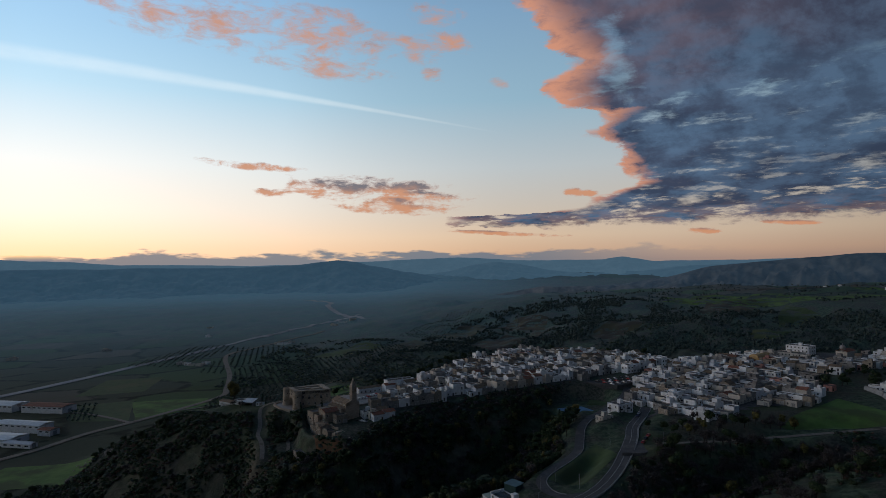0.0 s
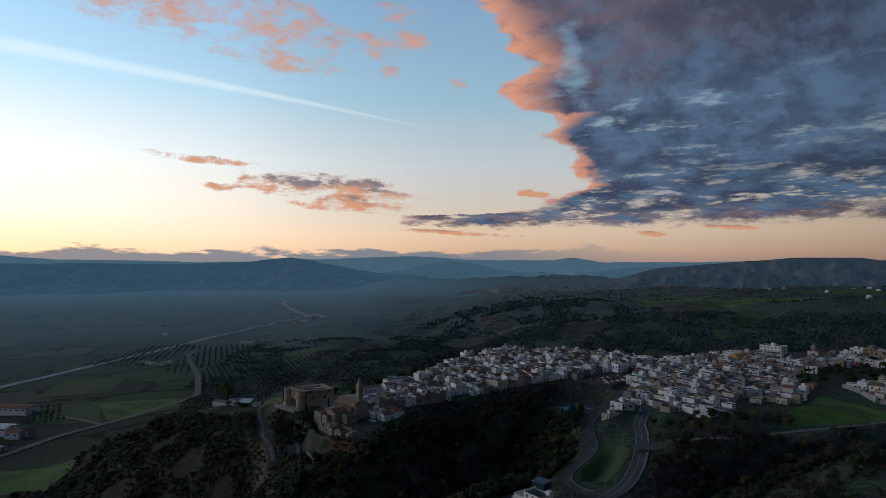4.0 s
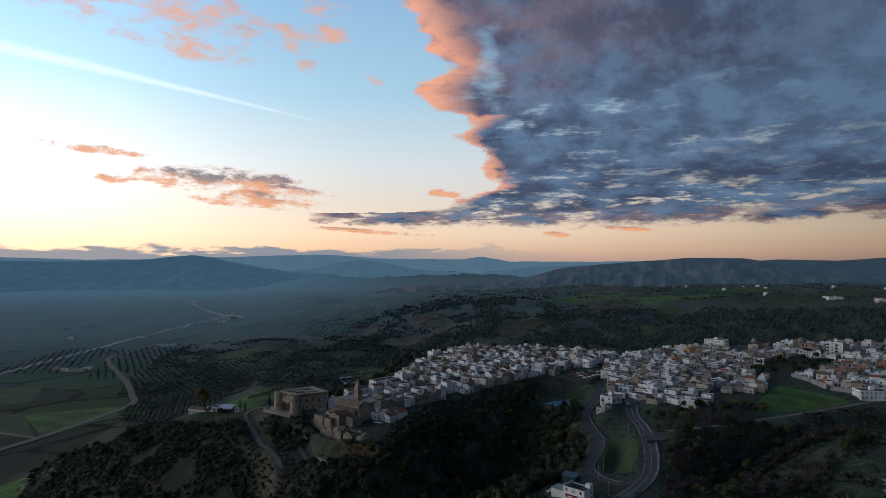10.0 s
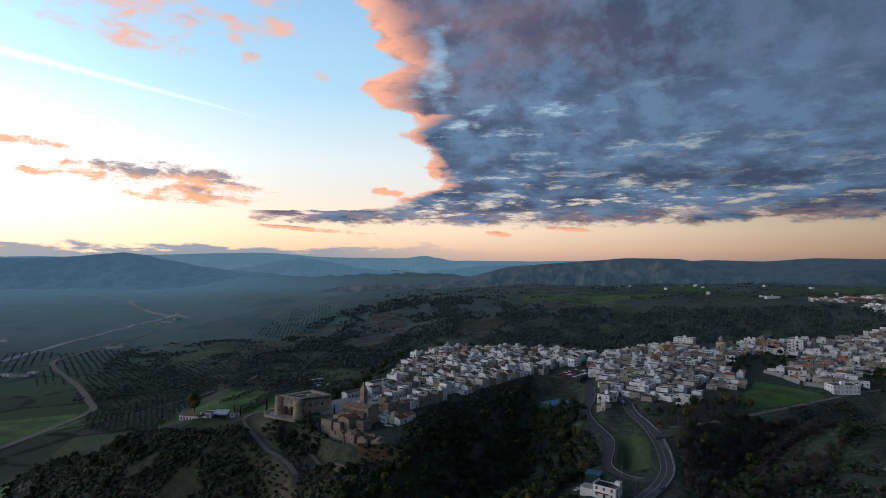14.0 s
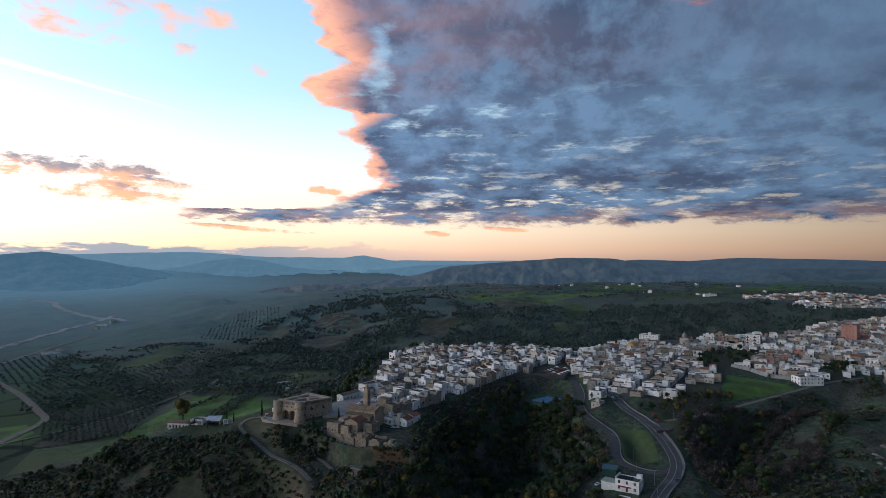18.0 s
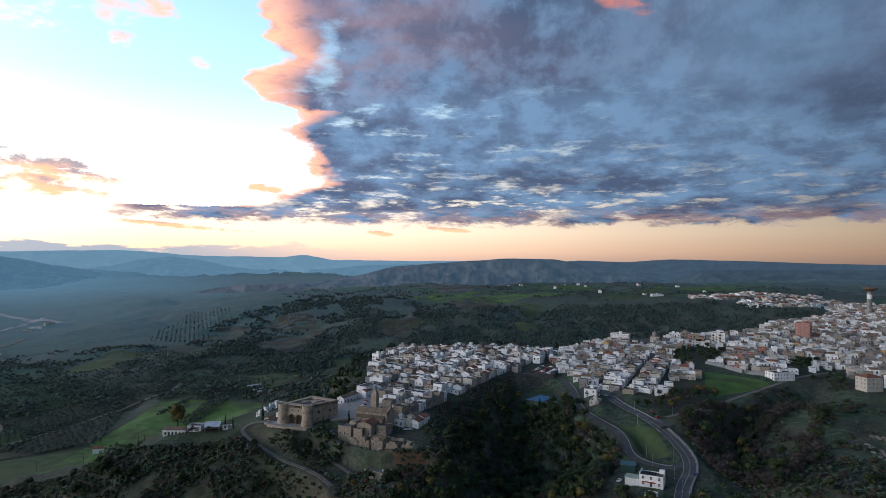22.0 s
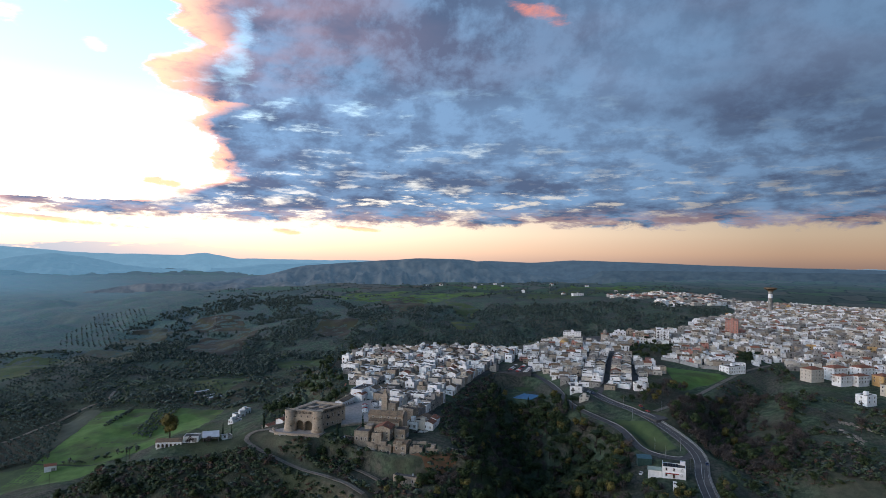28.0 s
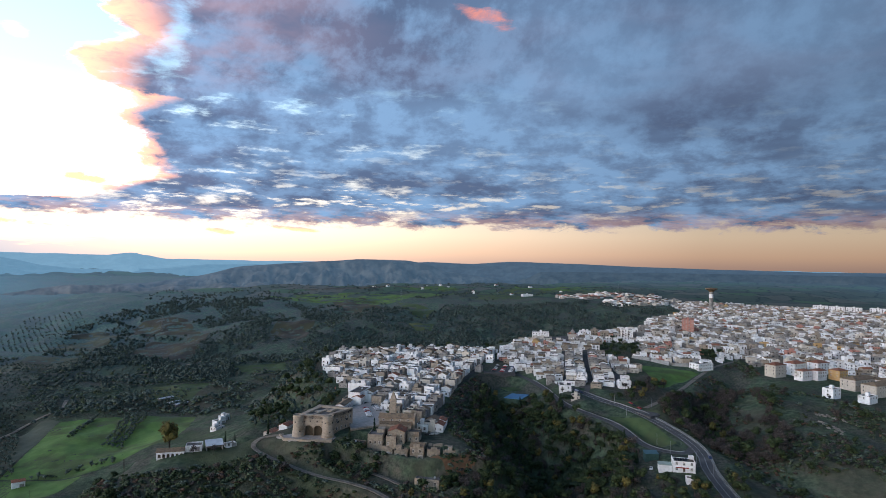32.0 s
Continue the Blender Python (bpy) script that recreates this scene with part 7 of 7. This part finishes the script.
def build_woods():
    rng = random.Random(77)
    deep = lambda x, y: open_ground(x, y) and not near_line(x, y, OLD_TOWN + OLD_TOWN[:1], 17)
    spots = points_in(RAVINE, 135, rng, deep, 5.2)
    for x, y in spots:
        edge = y > 400 + 0.45 * x
        pr = rng.choice(PINES[:1] + OAKS * 3 + STONE_PINES + (BARES * 4 if edge else BARES * 2 + GOLDS))
        tree(pr, x, y, rng.uniform(0.75, 1.15), rng)
    for x, y in points_in(EAST_RAVINE, 44, rng, open_ground, 5.0):
        tree(rng.choice(OAKS + BARES * 3 + GOLDS), x, y, rng.uniform(0.85, 1.25), rng, group="trees of the eastern ravine")
    front = [(140, 388), (150, 405), (200, 403), (250, 412), (236, 392), (160, 381)]
    for x, y in points_in(front, 26, rng, open_ground, 4.5):
        tree(rng.choice(OAKS + BARES * 2 + GOLDS), x, y, rng.uniform(0.6, 1.0), rng, group="trees below the front houses")
    # trees seen singly
    for x, y, pr, s, lab in ((-178, 526, GOLDS[0], 1.9, "large round tree in autumn leaf behind the farmhouse"), (-150, 512, CYPRESS[0], 0.8, "slim dark cypress beside the farm"), (-146, 508, CYPRESS[0], 0.7, "slim dark cypress beside the farm"), (-128, 500, CYPRESS[0], 1.0, "slim dark cypress by the castle approach"),
                             (-172, 508, BARES[0], 0.8, "rusty bare tree under the farm"), (-164, 500, BARES[1], 0.75, "rusty bare tree under the farm"), (-205, 534, OAKS[0], 0.6, "round dark tree on the spur's end"), (119, 797, GOLDS[1], 1.5, "tall yellowing tree behind the old town"),
                             (150, 384, GOLDS[0], 0.95, "yellowing tree below the front houses"), (160, 386, GOLDS[1], 0.9, "yellowing tree below the front houses"), (172, 388, BARES[0], 0.9, "bare tree below the front houses"), (140, 398, OAKS[0], 0.8, "dark tree below the front houses"), (130, 400, OAKS[1], 0.7, "dark tree below the front houses"),
                             (92, 296, GOLDS[0], 0.85, "bright yellow tree beside the road"), (102, 290, OAKS[1], 0.95, "dark tree beside the road"), (-12, 338, GOLDS[1], 1.2, "large yellowing tree in the ravine"), (-2, 346, GOLDS[0], 1.1, "large yellowing tree in the ravine"), (10, 350, OAKS[2], 1.1, "large olive-green tree in the ravine"),
                             (24, 336, GOLDS[0], 0.95, "rusty-leaved tree behind the shed"), (-88, 446, CYPRESS[0], 1.0, "dark conifer beside the palazzo"), (-108, 440, OAKS[0], 0.75, "dark tree below the castle ramp"), (-102, 428, OAKS[1], 0.6, "dark tree below the retaining wall"), (-108, 393, GOLDS[0], 0.6, "yellowing tree by the store"), (-104, 450, PINES[0], 0.55, "dark conifer between castle and ruins")):
        tree(pr, x, y, s, rng, lab, "single trees")
    for x, y in points_in(KEEP_FREE[3], 34, rng, None, 6.0):
        tree(rng.choice(STONE_PINES + OAKS * 2), x, y, rng.uniform(0.65, 0.95), rng, "dark pine in the town park", "park trees")
    for x, y in points_in(KEEP_FREE[6], 12, rng, None, 6.0):
        tree(rng.choice(STONE_PINES + OAKS), x, y, rng.uniform(0.8, 1.0), rng, "dark pine beside the white hall", "park trees")
    # joined undergrowth and woods
    wood = points_in(RAVINE, 820, rng, deep)
    scatter("edge_thicket", BUSHES + [BUSHES[5]] * 4, points_in(RAVINE, 520, rng, lambda x, y: open_ground(x, y) and near_line(x, y, OLD_TOWN + OLD_TOWN[:1], 19)), "low grey winter thicket under the town's edge", "thicket", rng, 0.7, 1.5, False)
    scatter("undergrowth", BARES * 2 + OAKS * 3 + PINES[:1] + GOLDS[:1], wood, "dense dark trees and undergrowth of the ravine", "undergrowth", rng, 0.55, 0.95)
    scatter("winter_thicket", BARES * 2 + OAKS[:1] + [BUSHES[4]], points_in(EAST_RAVINE, 420, rng, open_ground), "bare brown winter thicket beside the road", "thicket", rng, 0.6, 1.05)
    garden = [(-70, 300), (-10, 300), (16, 316), (20, 292), (52, 284), (20, 262), (-40, 240), (-110, 250)]
    scatter("garden_thicket", OAKS + GOLDS + BARES[:1] + BUSHES[:4] * 2, points_in(garden, 330, rng, open_ground), "mixed green and yellowing garden trees below the road", "thicket", rng, 0.5, 0.95)
    hill = [(-330, 420), (-90, 330), (-60, 394), (-84, 416), (-100, 453), (-118, 452), (-134, 470), (-200, 500), (-240, 560), (-300, 600)]
    thick = lambda x, y: open_ground(x, y) and vnoise(np.array(x / 26.0), np.array(y / 26.0), 4) > 0.24
    scatter("hill_scrub", BUSHES, points_in(hill, 6800, rng, thick), "dark scrub on the castle hill's slope", "scrub", rng, 0.5, 1.5, False)
    scatter("hill_trees", OAKS[:2] + BARES[:1], points_in(hill, 150, rng, thick), "scattered small trees on the castle hill", "trees", rng, 0.5, 0.9)
    east = [(20, 225), (120, 200), (235, 225), (300, 300), (345, 350), (402, 384), (240, 378), (212, 370), (120, 350), (60, 290)]
    eastern = lambda x, y: open_ground(x, y) and not inside(x, y, KEEP_FREE[7]) and vnoise(np.array(x / 22.0), np.array(y / 22.0), 8) > 0.42
    scatter("slope_scrub", BUSHES, points_in(east, 2300, rng, eastern), "grey-green scrub on the eastern slope", "scrub", rng, 0.45, 1.4, False)
    scatter("slope_trees", OAKS[:1] + BARES[:1], points_in(east, 80, rng, eastern), "small trees on the eastern slope", "trees", rng, 0.5, 0.9)
    north = [(-90, 505), (-34, 548), (2, 620), (30, 668), (92, 722), (150, 700), (230, 630), (330, 645), (360, 720), (200, 800), (40, 760), (-40, 660), (-90, 590)]
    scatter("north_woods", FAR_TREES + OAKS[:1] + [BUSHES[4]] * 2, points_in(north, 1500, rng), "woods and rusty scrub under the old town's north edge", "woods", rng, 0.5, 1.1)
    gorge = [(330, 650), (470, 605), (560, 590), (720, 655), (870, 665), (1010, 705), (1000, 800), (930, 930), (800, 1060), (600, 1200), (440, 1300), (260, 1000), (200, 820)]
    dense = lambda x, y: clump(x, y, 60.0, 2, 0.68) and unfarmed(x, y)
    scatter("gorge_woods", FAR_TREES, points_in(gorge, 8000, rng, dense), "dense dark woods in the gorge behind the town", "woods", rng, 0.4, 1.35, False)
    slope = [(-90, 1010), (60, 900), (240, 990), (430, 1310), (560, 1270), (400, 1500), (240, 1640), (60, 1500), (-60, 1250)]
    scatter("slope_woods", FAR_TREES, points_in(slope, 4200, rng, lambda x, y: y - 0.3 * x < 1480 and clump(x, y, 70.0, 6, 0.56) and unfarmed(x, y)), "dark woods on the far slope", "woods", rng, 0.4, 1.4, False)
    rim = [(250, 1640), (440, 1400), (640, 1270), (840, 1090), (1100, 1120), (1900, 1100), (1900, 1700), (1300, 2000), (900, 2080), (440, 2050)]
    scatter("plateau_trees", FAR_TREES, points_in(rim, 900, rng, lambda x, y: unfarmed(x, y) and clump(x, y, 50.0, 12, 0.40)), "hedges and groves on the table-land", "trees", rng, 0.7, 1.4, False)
    low = [Proto(90 + s, k, 3.6, 2.1, 1.4, 0.6, 8, 0.1, lobes=3, core=1.05) for s, k in enumerate(("wood", "wood", "olive", "scrub"))]
    wide = [(-330, 880), (-110, 840), (-40, 640), (40, 720), (120, 790), (240, 800), (330, 1000), (560, 1260), (420, 1370), (250, 1640), (20, 1780), (-200, 1560), (-330, 1250)]
    scatter("valley_scrub", low, points_in(wide, 5200, rng, lambda x, y: y + 0.35 * x < 1250 and off_roads(x, y, 5) and unfarmed(x, y) and clump(x, y, 40.0, 19, 0.55)), "grey-green scrub in clumps over the northern slopes", "scrub", rng, 0.4, 1.9, False)
    # olive groves in rows
    groves = []
    for poly, ang, sp in (([(-290, 835), (-220, 852), (-120, 905), (-70, 1000), (-160, 1110), (-330, 1080), (-345, 990), (-312, 880)], 20, 8.5), ([(-150, 1110), (-60, 1000), (20, 960), (50, 1080), (-40, 1200), (-130, 1250)], 55, 10),
                          ([(-285, 730), (-215, 700), (-172, 872), (-240, 842), (-300, 815)], 5, 5.5), ([(-146, 730), (-136, 710), (-84, 785), (-82, 812), (-92, 812)], 53, 4.6), ([(-400, 1000), (-350, 990), (-300, 1300), (-420, 1300)], 15, 10),
                          ([(-420, 690), (-395, 705), (-440, 790), (-470, 775)], -20, 8), ([(-110, 1355), (-20, 1300), (70, 1440), (110, 1600), (20, 1650), (-60, 1500)], 35, 12), ([(-120, 820), (-60, 790), (0, 870), (-60, 960)], 30, 8), ([(-560, 1080), (-450, 1060), (-420, 1300), (-520, 1320)], 10, 11)):
        a = radians(ang)
        xs, ys = [p[0] for p in poly], [p[1] for p in poly]
        cx, cy, rad = sum(xs) / len(xs), sum(ys) / len(ys), max(max(xs) - min(xs), max(ys) - min(ys)) * 0.75
        k = int(rad / sp)
        for i in range(-k, k + 1):
            for j in range(-k, k + 1):
                x = cx + (i * math.cos(a) - j * math.sin(a)) * sp + rng.uniform(-0.8, 0.8)
                y = cy + (i * math.sin(a) + j * math.cos(a)) * sp + rng.uniform(-0.8, 0.8)
                if inside(x, y, poly) and off_roads(x, y, 5) and rng.random() < 0.9:
                    groves.append((x, y))
    hedge = [(-163 + 43 * t + rng.uniform(-1.5, 1.5), 764 + 58 * t + rng.uniform(-1.5, 1.5)) for t in np.linspace(0.1, 1, 26)] + [(-205 + 50 * t + rng.uniform(-3, 3), 690 - 22 * t + rng.uniform(-3, 3)) for t in np.linspace(0, 1, 18)]
    scatter("field_hedge", OLIVES + BUSHES[:3], hedge, "dark hedge trees between the green fields", "hedge", rng, 0.8, 1.4)
    scatter("olive_groves", OLIVES, groves, "rows of grey-green olive trees on the valley slopes", "olive grove", rng, 0.8, 1.25)


build_woods()


M_EARTH = material("orange_brown_earth", (0.19, 0.105, 0.06), (0.13, 0.075, 0.045), 0.4, 0.97, 0.1, 1.5, (0.10, 0.08, 0.05), 0.1, 0.52, 0.66)
field("ground_earth", [(-86, 401), (-80, 389), (-64, 385), (-68, 391)], M_EARTH, "bare orange-brown earth bank below the ruins", 12, 0.3)


def build_rocks():
    """Pale broken rock on the worn flank of the castle hill."""
    rng = random.Random(31)
    mat = material("pale_clay_rock", (0.20, 0.18, 0.155), (0.13, 0.118, 0.10), 0.6, 0.95, 0.08, 2.0, vary=0.25, island=True)
    g = Geo()
    for poly, n in (([(-315, 530), (-285, 578), (-240, 560), (-225, 520), (-262, 490), (-305, 500)], 260), ([(150, 232), (172, 262), (196, 268), (190, 240)], 90)):
        for x, y in points_in(poly, n, rng, lambda x, y: vnoise(np.array(x / 14.0), np.array(y / 14.0), 3) > 0.45):
            s, z = rng.uniform(0.5, 2.2), gz(x, y)
            ring = [(x + s * rng.uniform(0.6, 1.2) * math.cos(k * 1.047), y + s * rng.uniform(0.6, 1.2) * math.sin(k * 1.047)) for k in range(6)]
            top = [(x + (px - x) * rng.uniform(0.4, 0.75), y + (py - y) * rng.uniform(0.4, 0.75)) for px, py in ring]
            v = [(px, py, z - 0.6) for px, py in ring] + [(px, py, z + s * rng.uniform(0.15, 0.5)) for px, py in top]
            g.add(v, [(k, (k + 1) % 6, 6 + (k + 1) % 6, 6 + k) for k in range(6)] + [tuple(range(6, 12))], mat)
    tagged(new("rocks", g.mesh("rocks")), "pale broken clay rock on the worn slopes", "rocks", kind="stuff")


build_rocks()

# ---------------------------------------------------------------- cars, lamps and poles


def car_mesh(mat):
    g = Geo()
    prof = [(-2.1, 0.35), (-2.12, 0.82), (-1.35, 0.95), (-0.8, 1.42), (0.85, 1.45), (1.6, 0.95), (2.1, 0.85), (2.1, 0.35)]
    n = len(prof)
    wide = [0.86, 0.88, 0.86, 0.70, 0.70, 0.86, 0.88, 0.86]
    v = [(x, -w, z) for (x, z), w in zip(prof, wide)] + [(x, w, z) for (x, z), w in zip(prof, wide)]
    return g.add(v, [(i, (i + 1) % n, n + (i + 1) % n, n + i) for i in range(n)] + [tuple(range(n))[::-1], tuple(range(n, 2 * n))], mat).mesh("body")


CAR_GLASS = Geo().box(-0.72, 0.78, -0.74, 0.74, 1.0, 1.36, M_GLASS).add([(-1.30, -0.74, 0.99), (-1.30, 0.74, 0.99), (-0.84, 0.66, 1.40), (-0.84, -0.66, 1.40)], [(3, 2, 1, 0)], M_GLASS).add([(1.52, -0.74, 1.0), (1.52, 0.74, 1.0), (0.90, 0.66, 1.43), (0.90, -0.66, 1.43)], [(0, 1, 2, 3)], M_GLASS).mesh("glass")
TYRE = Geo()
TYRE.lathe(0, 0, [(0.1, -0.1), (0.32, -0.1), (0.32, 0.1), (0.1, 0.1)], M_IRON, 12)
TYRE = TYRE.mesh("wheel")
CAR_PAINT = {"white": material("white_car_paint", (0.6, 0.6, 0.6), (0.55, 0.55, 0.55), 1, 0.3), "silver": material("silver_car_paint", (0.35, 0.36, 0.37), (0.3, 0.31, 0.32), 1, 0.3, metal=0.5), "black": material("black_car_paint", (0.015, 0.015, 0.017), (0.02, 0.02, 0.022), 1, 0.25), "red": material("red_car_paint", (0.25, 0.02, 0.02), (0.22, 0.02, 0.02), 1, 0.3), "blue": material("blue_car_paint", (0.03, 0.05, 0.12), (0.025, 0.045, 0.1), 1, 0.3)}
CAR_BODY = {k: car_mesh(m) for k, m in CAR_PAINT.items()}


def car(x, y, z, rz, tone, where):
    ob = thing("car", f"{tone} hatchback car parked {where}", "car", pose(x, y, z, 0, 0, rz), "parked cars")
    part("body", CAR_BODY[tone], ob)
    part("glass", CAR_GLASS, ob)
    for a, b in ((-1.3, -0.8), (-1.3, 0.8), (1.3, -0.8), (1.3, 0.8)):
        part("wheel", TYRE, ob, m=pose(a, b, 0.33, 90))


rng = random.Random(4)
tones = ["white", "silver", "black", "white", "red", "blue", "silver"]
for row, (ax, ay, bx, by, n) in enumerate(((-66, 476, -54, 494, 7), (-51, 484, -44, 497, 5), (-59, 428, -55, 425, 3))):
    for i in range(n):
        t = i / max(1, n - 1)
        car(ax + (bx - ax) * t, ay + (by - ay) * t, 99.35 if row < 2 else gz(ax + (bx - ax) * t, ay + (by - ay) * t), -30 + rng.uniform(-4, 4), rng.choice(tones), "on the castle square")
for i in range(18):
    x, y = 128 + (i % 6) * 6.0 + (i // 6) * 4.5, 518 + (i % 6) * 3.6 - (i // 6) * 6.5 + 4
    if inside(x, y, park):
        car(x, y, 101.0, 118 + rng.uniform(-5, 5), rng.choice(tones), "on the town car park")
for x, y, rz in ((121, 377, 52), (117.5, 371, 60), (124, 381, 50), (133, 431, 62), (136, 437, 62), (58, 297, 30), (-84, 440, 30)):
    car(x, y, gz(x, y) + 0.25, rz, rng.choice(tones), "beside the road")
car(20, 318, gz(20, 318), 20, "white", "beside the green shed")

LAMP = {"pole": Geo().lathe(0, 0, [(0.1, -0.5), (0.09, 4), (0.06, 7.6)], M_STEEL, 8).mesh("pole"), "arm": Geo().box(0, 1.2, -0.04, 0.04, 7.5, 7.58, M_STEEL).mesh("arm"), "head": Geo().box(0.9, 1.6, -0.14, 0.14, 7.42, 7.56, M_IRON, bottom=True).mesh("head")}
for x, y in ((58, 331), (68, 319), (48, 318), (44, 300), (118, 392), (98, 372), (-60, 470), (-70, 490), (140, 470), (32, 286), (128, 366)):
    ob = thing("street_lamp", "unlit grey steel street lamp by the road", "street lamp", pose(x, y, gz(x, y), 0, 0, rng.uniform(0, 360)), "street lamps")
    for nm in ("pole", "arm", "head"):
        part(nm, LAMP[nm], ob)
POLE = Geo().lathe(0, 0, [(0.14, -0.5), (0.1, 8.5)], M_BARK, 8).box(-0.7, 0.7, -0.05, 0.05, 7.9, 8.05, M_BARK).mesh("utility_pole")
for x, y in ((-201, 533), (-196, 545), (-230, 600), (-260, 660), (-300, 720), (40, 280), (22, 268), (180, 250)):
    ob = new("utility_pole", POLE)
    ob.matrix_basis = pose(x, y, gz(x, y), 0, 0, rng.uniform(0, 90))
    tagged(ob, "plain wooden utility pole in the fields", "pole", "utility poles")


def pylon(x, y, h):
    ob = thing("pylon", "thin steel lattice power pylon", "pylon", pose(x, y, gz(x, y)), "power pylons")
    g = Geo()
    for sx in (-1, 1):
        for sy in (-1, 1):
            g.add([(sx * 2.4, sy * 2.4, -1), (sx * 2.1, sy * 2.4, -1), (sx * 0.25, sy * 0.35, h), (sx * 0.4, sy * 0.35, h)], [(0, 1, 2, 3)], M_STEEL)
    for k in range(6):
        z, q = h * k / 6, 2.3 * (1 - k / 6.6)
        g.box(-q, q, -q - 0.08, -q + 0.08, z, z + 0.2, M_STEEL).box(-q - 0.08, -q + 0.08, -q, q, z, z + 0.2, M_STEEL)
    part("lattice", g, ob)
    for z in (h * 0.72, h * 0.86, h):
        part("crossarm", Geo().box(-4, 4, -0.15, 0.15, z - 0.3, z, M_STEEL, bottom=True), ob)


for x, y, h in ((160, 1330, 34), (470, 1060, 30), (300, 1500, 34), (700, 1250, 32), (1150, 1300, 34), (1330, 1000, 34)):
    pylon(x, y, h)
